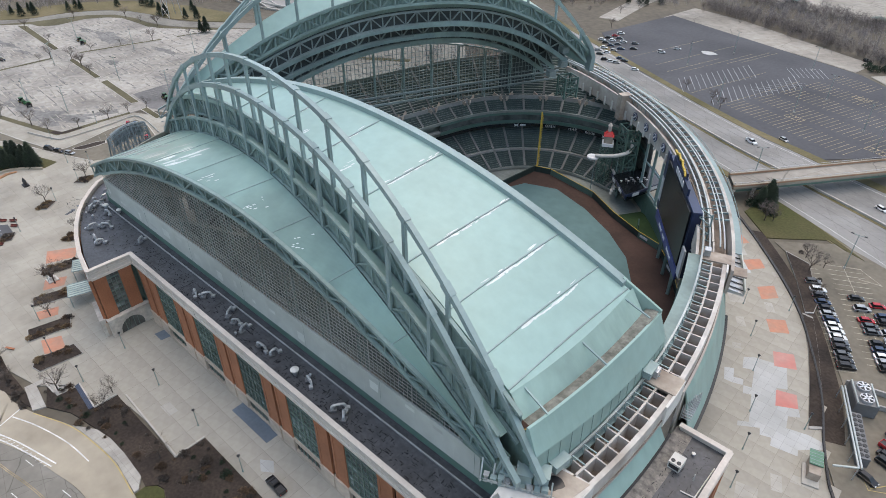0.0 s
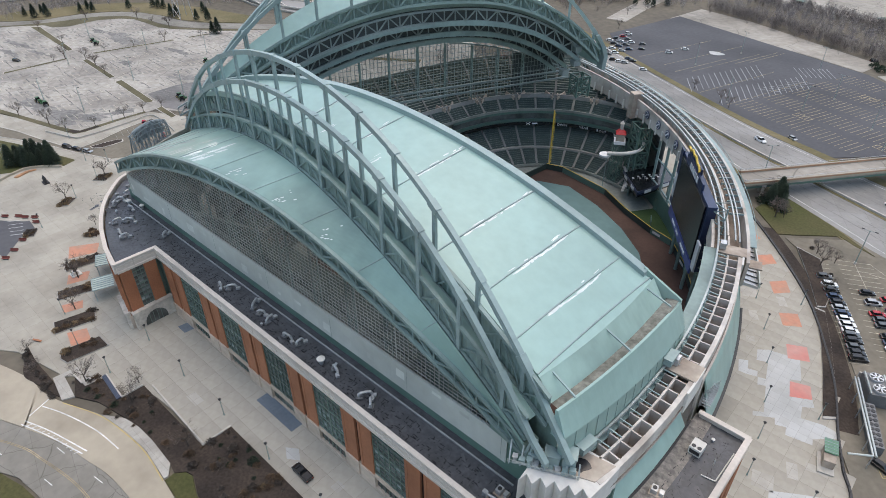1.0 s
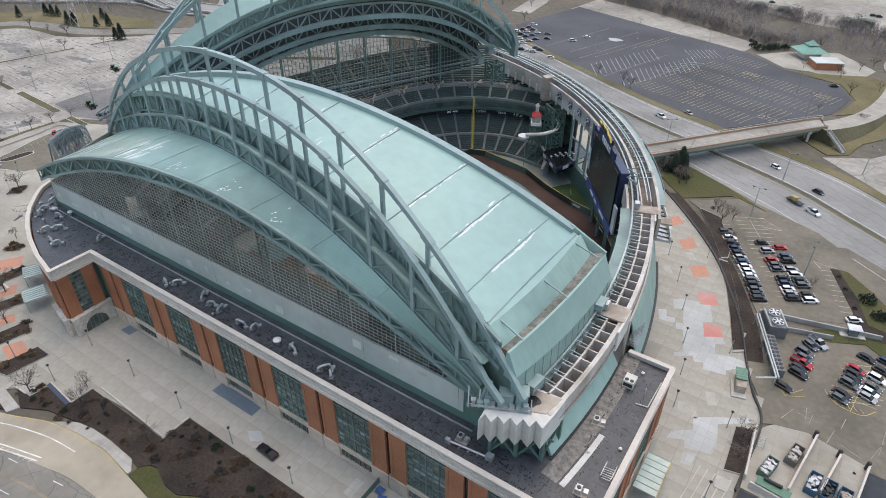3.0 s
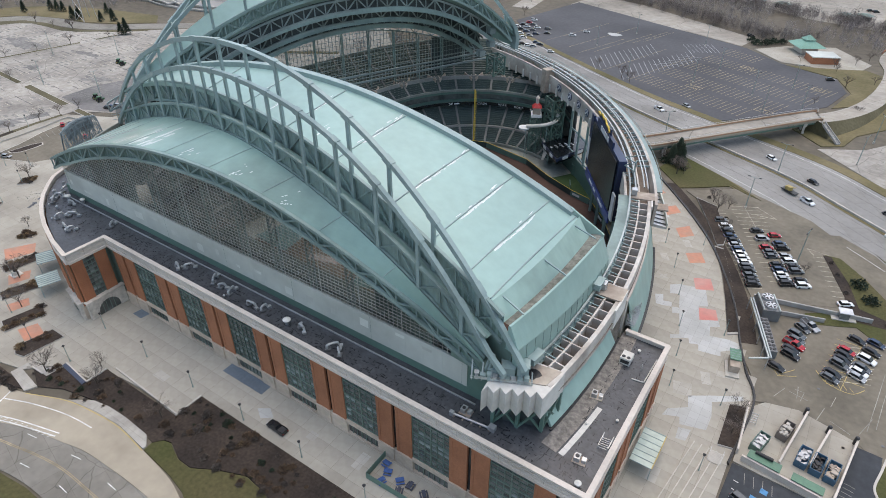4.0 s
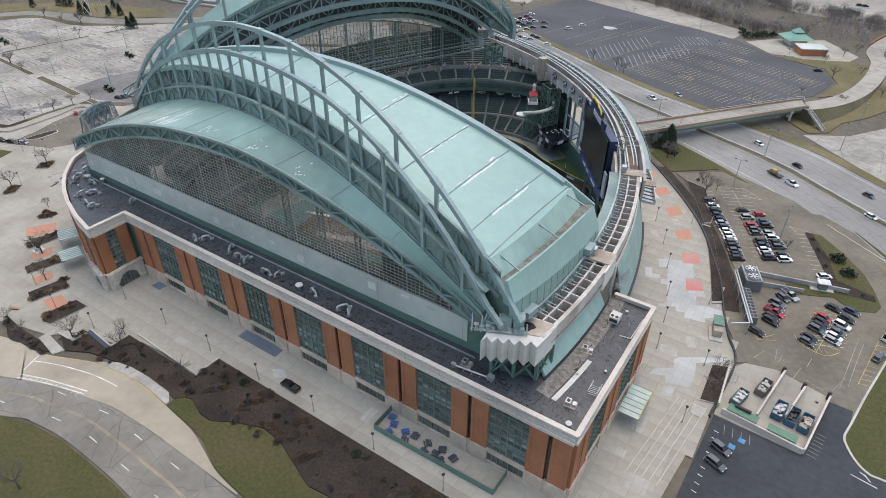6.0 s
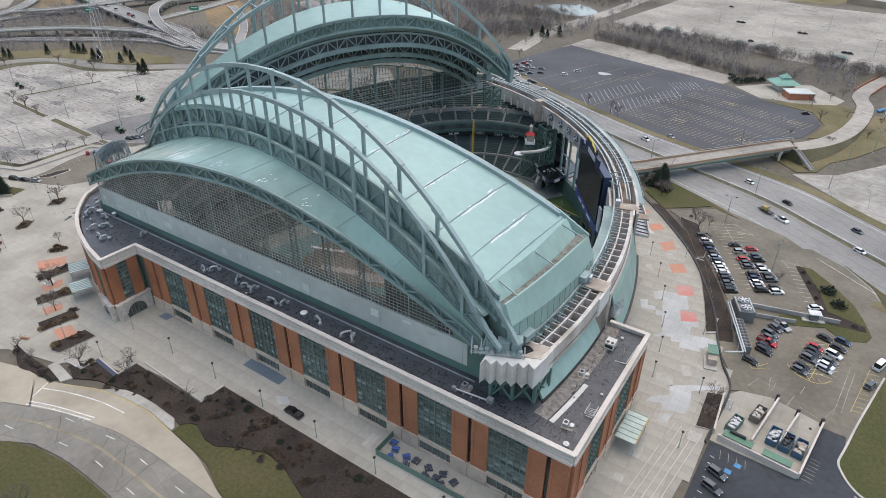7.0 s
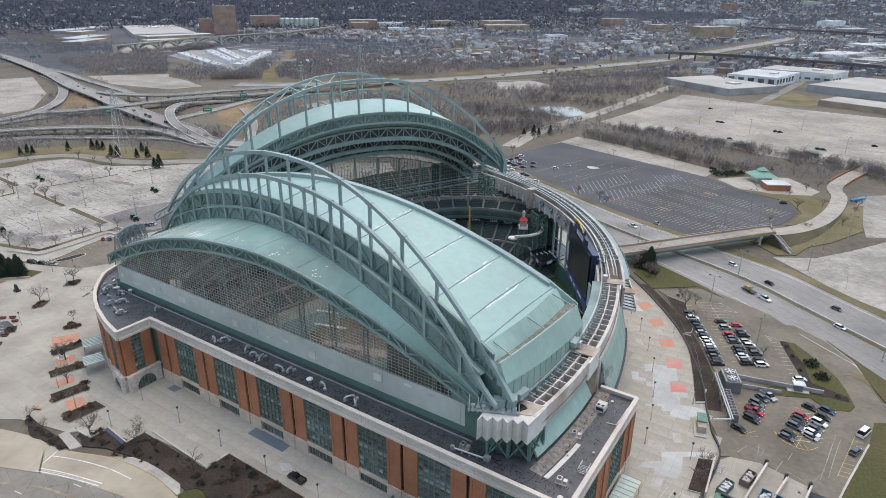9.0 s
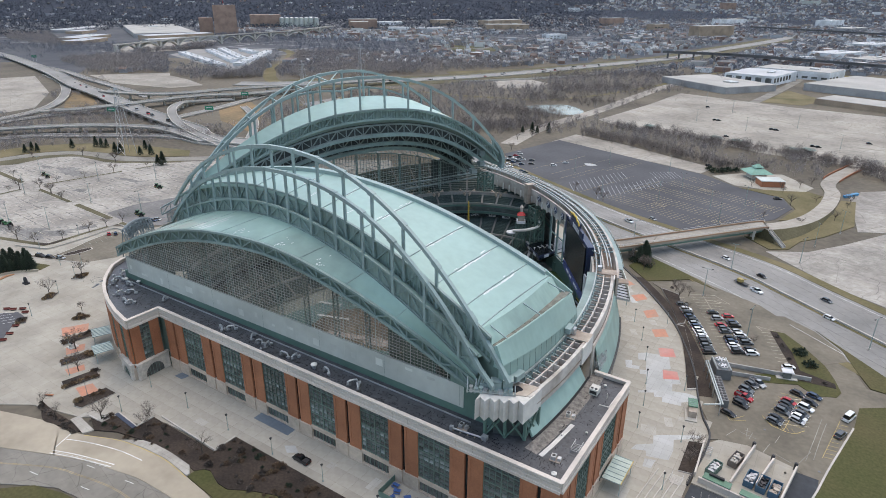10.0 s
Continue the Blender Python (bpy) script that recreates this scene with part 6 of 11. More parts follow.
PLAZA_E = smooth([(9, 88), (10, 110), (6, 120), (2, 131), (-2, 144), (-8, 158), (-18, 177), (-33, 197), (-51, 217), (-72, 236)])
slab("plaza", [(-290, 16), (-200, -10), (-171, 9), (-152, 14), (-146, 20), (-134, 22), (-132, 26.3), (-118, 27.6), (-105.8, 26.6), (-105.6, 34.2), (-30, 34.2), (4, 34.2)] + PLAZA_E + [(-110, 262), (-160, 262), (-260, 190), (-285, 124), (-306, 113.7), (-306.6, 99), (-305.6, 87), (-306, 78.4), (-318, 74.8), (-345, 67.2), (-360, 62), (-350, 30)], 0.0, M["plaza"], "pale jointed concrete plaza paving")
slab("parking_lot_dark", [(-207, 388), (-191, 461), (-56, 413), (-33, 394), (-2, 382), (5, 362), (-1, 335), (-18, 310), (-44, 284), (-67, 291), (-106, 311), (-172, 346)], -0.1, M["lot_dark"], "dark asphalt parking lot with faded stall lines", "parking lot", 0.45)
slab("parking_lot_strip", [(-194, 452), (-188, 492), (-146, 481), (-56, 438), (-60, 416), (-95, 428)], -0.14, M["lot_far"], "pale concrete parking strip", "parking lot", 0.4)
slab("parking_lot_far", [(-197, 575), (-182, 703), (-175, 818), (-40, 778), (52, 768), (200, 760), (200, 440), (53, 470), (28, 506), (5, 505), (-36, 511), (-88, 541), (-164, 550)], -0.1, M["lot_far"], "wide pale concrete parking lot", "parking lot", 0.45)
slab("parking_lot_north", [(2, 279), (20, 290), (35, 312), (75, 380), (130, 400), (160, 300), (60, 236), (34, 250)], -0.12, M["lot_pale"], "pale cracked concrete parking lot with stall lines", "parking lot", 0.42)
slab("parking_lot_brown", [(-35, 209), (-17, 223), (9, 212), (30, 193), (42, 182), (37, 177), (27, 165), (1, 153), (-14, 182), (-27, 203)], -0.05, M["lot_brown"], "brown asphalt parking lot", "parking lot")
slab("parking_lot_lower", [(8, 121), (8, 132), (13, 142), (20, 153), (30, 152), (40, 155), (46, 152), (58, 150), (42, 104), (33, 111), (20, 114), (13, 112)], -0.04, M["lot_brown"], "brown asphalt parking lot", "parking lot")
slab("service_yard", [(10, 89.5), (29.5, 88.5), (33, 111), (20, 114), (12.5, 112), (9.6, 108)], 0.02, M["plaza"], "stained pale concrete service yard", "pavement")
slab("lower_asphalt", [(10, 89), (29.7, 88.5), (30.2, 97), (32.6, 109.7), (38.3, 109.6), (38.2, 104), (37.3, 100), (38.2, 97), (40.3, 93.6), (42.9, 91.5), (46, 91.2), (64, 92), (64, 60), (40, 40), (8, 40), (9, 60)], -0.03, M["lot_black"], "dark asphalt lower lot and its road past the waste yard", "parking lot")
slab("parking_lot_west", [(-400, 55), (-450, 60), (-540, 90), (-522.5, 123), (-509.7, 138.4), (-499.5, 140.2), (-493.8, 149.2), (-495.6, 169), (-488.2, 181.8), (-479.3, 187.9), (-464.8, 189.2), (-445.3, 189.8), (-434.3, 194.3), (-423.1, 202.7), (-411.6, 209.6), (-394, 228), (-300, 205), (-285, 130), (-307.3, 118), (-306.8, 113.7), (-308.3, 108.5), (-308.6, 99), (-307.5, 86.8), (-307.5, 79.3), (-320, 75.4), (-332, 72.2), (-348.8, 67.8), (-370, 62)], -0.1, M["lot_pale"], "pale worn concrete parking lot", "parking lot", 0.45)
M["median_grass"] = mat_ground("olive_winter_grass", (0.128, 0.113, 0.07), (0.085, 0.078, 0.045), 0.05, 0.8, 0.15)
M["bench_tan"] = mat_ground("orange_brown_bench", (0.40, 0.22, 0.12), (0.34, 0.20, 0.12), 0.3, 1.0, 0.1)
M["lot_grey"] = mat_ground("grey_damp_asphalt", (0.19, 0.183, 0.178), (0.135, 0.131, 0.128), 0.05, 0.5, 0.15)
slab("west_asphalt", [(-330, 124.6), (-331, 142), (-322, 170), (-300, 205), (-285, 130), (-306, 121.5), (-318, 123.5)], -0.06, M["lot_grey"], "grey asphalt strip of the west lot", "parking lot")
slab("west_road", [(-350, 54), (-328.2, 61.3), (-311.5, 65.1), (-296.8, 69.2), (-290.4, 71.6), (-289.6, 75), (-290.9, 83.8), (-294.8, 95.6), (-296.4, 106.4), (-297, 110.4), (-286.4, 110.6), (-273.2, 107.6), (-264, 101), (-262, 90), (-268.5, 78), (-278.4, 73.9), (-287.1, 70.3), (-295.1, 67.5), (-303.8, 64.8), (-311.5, 61.7), (-318.7, 58.3), (-345, 46)], 0.02, M["lot_brown"], "grey-brown asphalt drop-off road", "road", 0.6)
for poly in ([(-512.7, 130.1), (-507.5, 134.8), (-437.5, 129.3), (-436.3, 125.9)], [(-421.9, 134.6), (-410.8, 182.5), (-408.2, 181.6), (-418.9, 134.3)], [(-409, 191.5), (-406, 205), (-403.8, 204.3), (-406.4, 190.8)], [(-422.6, 85), (-422.9, 120.5), (-419.9, 119.3), (-419.5, 84)], [(-410.8, 124.3), (-412.1, 127.6), (-367.8, 124.7), (-368.4, 121.6)], [(-360.1, 121), (-360.9, 125), (-317.4, 121.9), (-318.1, 118)], [(-307, 117.8), (-308, 121.2), (-291.5, 120.3), (-290.4, 117.3)]):
    setting("median", Build().prism(poly, -0.24, 0.06), M["median_grass"], "dry grass median strip with pale kerbs in the west lot", "median")
    bands("median_kerb", [poly[k:k + 2] if k < 3 else [poly[3], poly[0]] for k in range(4)], M["kerb"], "pale concrete kerb round the grass median", 0.3, 0.09, "kerb", 0.3)
slab("parking_lot_northwest", [(-300, 205.2), (-394, 228.2), (-350, 268), (-270, 318), (-215, 262), (-262, 193), (-286, 132)], -0.12, M["lot_pale"], "pale worn concrete lot behind the ballpark", "parking lot", 0.4)
for poly in ([(-330, 214), (-329, 218), (-262, 262), (-260, 258)], [(-362, 244), (-361, 247), (-300, 288), (-299, 285)]):
    setting("median", Build().prism(poly, -0.24, 0.06), M["median_grass"], "dry grass median strip behind the ballpark", "median")
slab("lot_verge", [(-370, 60), (-345.8, 66.9), (-329.4, 71.1), (-317.5, 74.3), (-306.6, 77.6), (-305, 82), (-305.4, 87), (-306.4, 99), (-306.4, 112), (-308, 112.4), (-308.6, 99), (-308.3, 87), (-308.3, 80.6), (-320, 76.6), (-332, 73.4), (-348.8, 69), (-370, 63.2)], 0.06, M["median_grass"], "dry grass verge along the edge of the lot", "verge", 0.3)
slab("bed_verge", [(-312, 76.5), (-306.9, 78.2), (-305.6, 82), (-306, 89), (-307.6, 89), (-307.9, 81.2), (-312, 78.8)], 0.09, M["mulch"], "reddish-brown mulch at the corner of the lot", "planting bed", 0.3)
slab("verge_road", [(-540, 95), (-522.5, 123), (-509.7, 138.4), (-499.5, 140.2), (-493.8, 149.2), (-495.6, 169), (-488.2, 181.8), (-479.3, 187.9), (-464.8, 189.2), (-445.3, 189.8), (-434.3, 194.3), (-423.1, 202.7), (-411.6, 209.6), (-398, 222), (-400, 226), (-414.8, 211.5), (-435.4, 198.5), (-454.8, 194), (-471.9, 194.2), (-491.3, 188.7), (-504.8, 174.3), (-511.7, 151.8), (-515.3, 141), (-524.5, 124), (-545, 97)], 0.0, M["median_grass"], "dull grass verge between the lot and the road", "verge", 0.3)
slab("verge_bank", [(-560, 110), (-536.6, 127.4), (-525.3, 145.8), (-523.4, 168.4), (-511.5, 188), (-493, 200.6), (-471.7, 207.3), (-452.7, 210.3), (-430.6, 220.6), (-410, 238), (-425, 250), (-470, 240), (-510, 224), (-528.7, 208), (-544.4, 188), (-555.5, 160), (-563.5, 140)], -0.05, M["tan_grass"], "dull grass bank with evergreens beside the road", "verge", 0.3)
bands("drop_off_kerb", [[(-350, 54.2), (-328.2, 61.5), (-311.5, 65.3), (-296.8, 69.4), (-290.2, 71.5), (-289.5, 75), (-291, 83.8), (-295, 95.6), (-296.6, 106.4), (-297.2, 110.6), (-286.4, 110.9), (-273.2, 107.9)], [(-345, 45.8), (-318.7, 58.1), (-303.8, 64.6), (-287.1, 70.1), (-268.5, 77.8)]], M["kerb"], "pale raised kerb of the drop-off road", 0.35, 0.14, "kerb", 0.2)
bands("walk_parapet", [smooth([(-318.4, 69.9), (-301.9, 75.6), (-299.6, 78.5), (-299.2, 87.3), (-299.8, 100.5), (-301, 111.4), (-290.1, 112.6), (-275, 110.4)], 3)], M["kerb"], "low pale concrete parapet along the walk", 0.3, 0.75, "wall", 0.8)
slab("road_island", [(-287.4, 76.9), (-286.7, 82), (-286.1, 87.2), (-284.1, 90.4), (-281.9, 89.6), (-281.6, 85.5), (-282.2, 80.1), (-285, 77)], 0.12, M["kerb"], "kerbed island in the drop-off road", "median", 0.3)
slab("bed_road_island", [(-287, 77.3), (-286.3, 82), (-285.7, 87), (-284.1, 89.9), (-282.3, 89.2), (-282, 85.5), (-282.6, 80.3), (-285, 77.4)], 0.17, M["mulch"], "dark mulch on the road island", "planting bed", 0.3)
bands("bay_lines", [[(-295.4 + 0.35 * k + 7, 104 - 3.0 * k), (-295.4 + 0.35 * k + 2, 105.2 - 3.0 * k)] for k in range(6)], M["line_faint"], "worn bay lines on the drop-off road", 0.14, 0.04)
slab("lawn_garden", [(-345, 44), (-313.6, 56.5), (-303.2, 60), (-293.5, 62.6), (-278.6, 67.4), (-276.6, 61.8), (-282.4, 55.2), (-285, 50.6), (-284.8, 47.4), (-290, 38), (-320, 36)], 0.05, M["lawn"], "dull lawn under the evergreens", "lawn", 0.2)
slab("bed_garden", [(-280.6, 44), (-282.6, 49.2), (-281.6, 52.8), (-281, 52.6), (-281.2, 49.4), (-279.2, 44.8)], 0.4, M["bench_tan"], "low orange-brown curved bench along the garden wall", "bench", 0.4)
slab("small_bay", [(-249, 29), (-242, 34.6), (-241, 36.1), (-234.2, 35.6), (-232.4, 31), (-222, 22), (-236, 20)], 0.015, M["lot_dark"], "small grey asphalt bay in the plaza", "parking lot", 0.1)
bands("stall_lines", [[(-328 + 2.8 * k, 131 - 0.2 * k + 9 * j), (-327 + 2.8 * k, 136 - 0.2 * k + 9 * j)] for k in range(13) for j in range(3)], M["line_faint"], "worn stall lines on the grey strip", 0.16, -0.045)
bands("bay_lines", [[(-246 + 2.6 * k, 30.4 - 0.6 * k), (-243.6 + 2.6 * k, 34.4 - 0.6 * k)] for k in range(5)], M["line_white"], "white bay lines in the plaza", 0.14, 0.03)

FW_FAR = smooth([(-520, 530), (-300, 420), (-107, 311), (-44, 283), (7, 263), (40, 240), (130, 178), (300, 60)], 8)
FW_NEAR = smooth([(-520, 470), (-300, 375), (-100, 266), (-44, 238.5), (-13, 221.5), (5, 209.5), (110, 132), (280, 6)], 8)
FW_MID = [((a[0] + c[0]) / 2, (a[1] + c[1]) / 2) for a, c in zip(FW_FAR, FW_NEAR)]
setting("freeway", strip(FW_FAR, FW_NEAR, -0.13, 0.4), M["road"], "concrete freeway with two carriageways", "road")
setting("freeway_median", ribbon(FW_MID, 3.4, -0.02, 0.2), M["tan_grass"], "dry grass median between the carriageways", "median")
setting("freeway_barrier", ribbon(FW_MID, 0.6, 0.75, 0.8), M["kerb"], "low concrete barrier in the median", "barrier")
sh = lambda pts, k, other: [(p[0] + (o[0] - p[0]) * k, p[1] + (o[1] - p[1]) * k) for p, o in zip(pts, other)]
bands("freeway_lines", [sh(FW_FAR, k, FW_NEAR) for k in (0.05, 0.94)], M["line_white"], "white edge lines on the freeway", 0.18, -0.11)
dash = []
for k in (0.16, 0.28, 0.64, 0.76):
    c = sh(FW_FAR, k, FW_NEAR)
    for i in range(14, 40):
        p, q = Vector(c[i]), Vector(c[i + 1])
        L = (q - p).length
        m = max(1, int(L / 12))
        for j in range(m):
            a, e = p.lerp(q, j / m), p.lerp(q, j / m + 3.2 / L)
            dash.append([tuple(a), tuple(e)])
bands("lane_dashes", dash, M["line_faint"], "worn lane dashes on the freeway", 0.13, -0.11)
M["tar"] = mat_ground("tarred_joint", (0.17, 0.165, 0.16), (0.12, 0.118, 0.115), 0.2, 1.0, 0.2)
bands("road_joints", [sh(FW_FAR, k, FW_NEAR) for k in (0.10, 0.22, 0.34, 0.58, 0.70, 0.82)], M["tar"], "dark tarred joints along the lanes", 0.14, -0.115, "road joint")
setting("verge_north", strip(sh(FW_FAR, -0.12, FW_NEAR), sh(FW_FAR, -0.005, FW_NEAR), -0.08, 0.3), M["tan_grass"], "dry grass verge along the freeway", "verge")
setting("verge_south", strip(sh(FW_FAR, 1.005, FW_NEAR), sh(FW_FAR, 1.09, FW_NEAR), -0.085, 0.3), M["tan_grass"], "dry grass verge along the freeway", "verge")
slab("lawn_bridge", [(-50, 222), (-47, 239.6), (-26, 228.3), (-9, 217), (-16, 219.5), (-21.3, 222.6), (-33.6, 212.6), (-37.8, 209.6)], 0.05, M["lawn"], "green lawn beside the bridge", "lawn")
slab("embankment", [(-11, 295.9), (3, 306), (18, 331), (26, 362), (29, 398), (37, 400), (38, 347), (25, 318), (15, 303.4), (11.3, 288), (3.1, 282.4)], 0.1, M["tan_grass"], "dry grass embankment", "verge")
slab("lawn_pavilion", [(-30, 392), (-2, 384), (7, 362), (1, 334), (12, 345), (20, 372), (22, 400), (10, 408), (-6, 400)], 0.0, M["tan_grass"], "dry lawn round the pavilion lot", "lawn")
slab("east_asphalt", [(2, 153), (18, 165), (14, 200), (8.5, 202), (18.8, 207), (30.4, 200), (39.3, 189), (43.9, 177), (48, 166.5), (56, 166), (56, 158), (46.3, 152.6), (42, 124), (40, 106), (34, 84), (20, 100), (8, 121)], -0.12, M["lot_brown"], "brown stained asphalt of the lower lot and its road", "parking lot", 0.4)
slab("lawn_island", [(16.1, 191.1), (20.6, 191.6), (28.6, 183.5), (35.4, 174.2), (38.7, 166.5), (41.1, 158.9), (39.9, 155.1), (34.1, 152.2), (28.7, 156.3), (16.2, 149.8), (15.3, 155.0), (26.4, 162.4), (24.1, 170.2)], 0.06, M["lawn"], "dull lawn island between the lots", "lawn")
slab("bed_island", [(15.6, 190.5), (18.0, 190.8), (24.5, 178), (28.4, 166), (39, 163.5), (39.6, 160.5), (26, 158.6), (25.2, 163), (24.1, 170.2)], 0.1, M["mulch"], "dark mulch bed along the lawn island", "planting bed")
KERB_E = smooth([(45.2, 140), (42.6, 127.4), (40.2, 115.6), (38.4, 105.4), (37.4, 99.9), (38.2, 97.0), (40.3, 93.6), (42.9, 91.5), (46, 91.3), (64, 92)])
setting("kerb_east", ribbon(KERB_E, 0.5, 0.14, 0.3), M["kerb"], "pale kerb round the lawn", "kerb")
slab("lawn_east", [(46.3, 152.6), (56, 159.6), (110, 150), (110, 92.4), (64, 92.1)] + [(x + 0.1, y + 0.1) for x, y in KERB_E[::-1]], 0.06, M["lawn"], "dull green lawn with bare trees", "lawn")
slab("parking_lot_east", [(33, 409), (39, 428), (60, 445), (130, 440), (130, 345), (53, 345), (40, 338)], -0.1, M["lot_pale"], "pale concrete lot beyond the ramp", "parking lot", 0.4)
slab("lawn_verge_east", [(30.6, 200.6), (39.8, 189.6), (44.5, 177.5), (49, 167), (58, 166.6), (120, 122), (120, 128), (60, 171)], 0.02, M["lawn"], "dull green verge along the freeway", "verge")
slab("pavilion_terrace", [(-52, 414), (-36, 432), (-10, 446), (12, 420), (4, 392), (-20, 398), (-33, 396)], -0.02, M["plaza"], "pale terrace round the pavilion", "pavement")
RIVER = smooth([(-221, 421), (-228, 506), (-217, 630), (-206, 897), (-159, 1101)])
setting("river_road", ribbon(RIVER, 15, -0.2, 0.3), M["lot_far"], "pale road along the river", "road")
slab("pond", smooth([(-301, 607), (-263, 643), (-227, 610), (-237, 582), (-274, 589), (-301, 607)]), -0.26, M["water"], "pale shining pond", "pond", 0.1)

# loop road and apron in front
TG = smooth([(-240, -46), (-175, -14), (-145.5, -0.9), (-130.8, 4.7), (-114.4, 8.4), (-98.3, 9.3), (-83.1, 9.3), (-60, 8), (0, 2), (80, -10)])
IN = smooth([(-225, -62), (-165, -26), (-132.4, -7.3), (-125.2, -4.8), (-116, -3.5), (-105.1, -3.3), (-92.9, -3.6), (-62, -6), (0, -13), (80, -26)])
setting("loop_road", strip(TG, IN, -0.05, 0.4), M["road_old"], "cracked grey loop road", "road")
UP = smooth([(-190, -3), (-161, 6.7), (-151, 8), (-143.2, 10.2), (-132.2, 14.8), (-122.8, 16.6), (-113.9, 17.2), (-103.7, 16.2), (-92.4, 14.9), (-86, 13.1), (-78, 10.6), (-70, 9.6)])
LO = smooth([(-185, -18), (-145.6, -0.8), (-142, 0.6), (-137, 2.6), (-130.8, 4.8), (-122, 6.8), (-114.4, 8.5), (-106, 9.1), (-98.3, 9.4), (-90, 9.4), (-78, 9.3), (-70, 9.2)])
setting("apron", strip(UP, LO, 0.03, 0.4), M["apron"], "tan concrete apron beside the loop road", "pavement")
setting("sidewalk", Build().prism([(-132.2, 14.9), (-126.7, 18.3), (-121.8, 19.3), (-115.4, 19.6), (-106.6, 19.3), (-103.8, 17.3), (-103.9, 16.4), (-113.9, 17.3), (-122.8, 16.6)], -0.3, 0.15), M["walk"], "pale sidewalk along the apron", "sidewalk")
bands("centre_lines", [[(x, y + s) for x, y in smooth([(-232, -54), (-170, -20), (-140.1, -3.6), (-128.5, 0.2), (-115.9, 2.7), (-104.4, 3.0), (-92.2, 2.8), (-75, 2.0), (0, -5)])] for s in (0, 0.35)], M["line_dim"], "worn double yellow centre lines of the loop road", 0.16, -0.035)
bands("edge_line", [smooth([(-143.2, 10.0), (-132.2, 14.5), (-122.8, 16.2), (-113.9, 16.9), (-103.7, 16.0)])], M["line_yellow"], "yellow edge line on the apron", 0.22, 0.05)
bands("apron_lines", [smooth([(-145.7, 6.2), (-138.6, 9.1), (-128.3, 12.0), (-119.2, 13.2)]), [(-144.8, 2.8), (-147, 8.3)], smooth([(-144, 1.6), (-136, 4.6), (-124, 8.0)]), smooth([(-143.5, 0.6), (-136, 3.4), (-124, 7.0)])], M["line_white"], "white lines painted on the apron", 0.3, 0.05)
bands("hatch_lines", [[(-142 + 1.5 * i, 1.4 + 0.52 * i - 0.012 * i * i), (-141.6 + 1.5 * i, 2.4 + 0.52 * i - 0.012 * i * i)] for i in range(12)], M["line_white"], "white hatching on the apron", 0.14, 0.05)
bands("road_dashes", [[(x - 1.5, y + 0.35), (x + 1.5, y + (0.9 if x < -110 else 0.3))] for x, y in ((-128.7, 3.4), (-114.5, 5.9), (-100.9, 6.3), (-87.1, 6.1), (-139, -6.5), (-122, -1.8), (-109, 0), (-96, -0.4), (-83, -1))], M["line_white"], "white dashes on the loop road", 0.18, -0.035)
slab("lawn_front", [(-103.4, 16.3), (-103.6, 18.5), (-101.9, 20.5), (-99.9, 21.0), (-94.7, 19.1), (-90.6, 19.1), (-85.2, 22.1), (-78.4, 24.7), (-72.2, 24.1), (-63.7, 21.0), (-58, 19.2), (-30, 21), (0, 20), (40, 14), (40, 2), (0, 4), (-60, 9), (-72.6, 10.1), (-79.1, 11.0), (-87.3, 14.4), (-92.7, 15.4)], 0.06, M["lawn"], "dull green lawn by the apron", "lawn")
slab("lawn_loop", [(-134, -8), (-125, -5.3), (-116, -4), (-105, -3.8), (-93, -4.1), (-62, -6.6), (0, -13.6), (40, -20), (20, -70), (-100, -60), (-170, -40)], 0.02, M["lawn"], "dull green lawn inside the loop road", "lawn")
slab("bed_front", [(-143.0, 12.9), (-150.5, 15.9), (-144.6, 16.1), (-144.3, 21.2), (-134.0, 21.0), (-133.8, 26.4), (-120.2, 26.5), (-105.4, 26.8), (-105.7, 34.3), (-68.9, 34.2), (-30, 34.2), (0, 34), (10, 30), (-30, 22.5), (-58.5, 19.4), (-63.7, 21.2), (-72.2, 24.3), (-78.4, 24.9), (-85.2, 22.3), (-90.6, 19.3), (-94.7, 19.3), (-99.9, 21.2), (-101.9, 20.7), (-103.6, 18.7), (-106.3, 19.1), (-115.4, 19.3), (-126.7, 18.4), (-136.7, 16.2)], 0.09, M["mulch"], "dark mulch planting bed before the plaza", "planting bed")
slab("bed_west", smooth([(-171, 11.6), (-163, 11.0), (-155.6, 11.2), (-144.6, 10.9), (-154.8, 8.0), (-161, 7.0), (-171, 11.6)]), 0.07, M["mulch"], "dark mulch planting bed by the apron", "planting bed")
slab("garden_path", [(-144.2, 10.2), (-153.7, 11.6), (-153.1, 18.0), (-147.2, 17.6), (-146.2, 20.2), (-143.9, 20.9), (-144.6, 16.1), (-150.9, 16.2), (-151.9, 13.9), (-143.0, 12.9)], 0.12, M["walk"], "pale garden path through the bed", "path")

# bordered planters, coloured squares and newer slabs of the plaza
def planter(poly, label="low kerbed planter of dark mulch and shrubs"):
    c = (sum(p[0] for p in poly) / len(poly), sum(p[1] for p in poly) / len(poly))
    t = thing("planter", label, "planter", (*c, 0), "plaza planters")
    part("kerb", Build().prism(poly, 0, 0.3), M["concrete_mid"], t)
    part("soil", Build().prism([(c[0] + (x - c[0]) * 0.96, c[1] + (y - c[1]) * 0.96) for x, y in poly], 0.2, 0.42), M["mulch"], t)
    return t


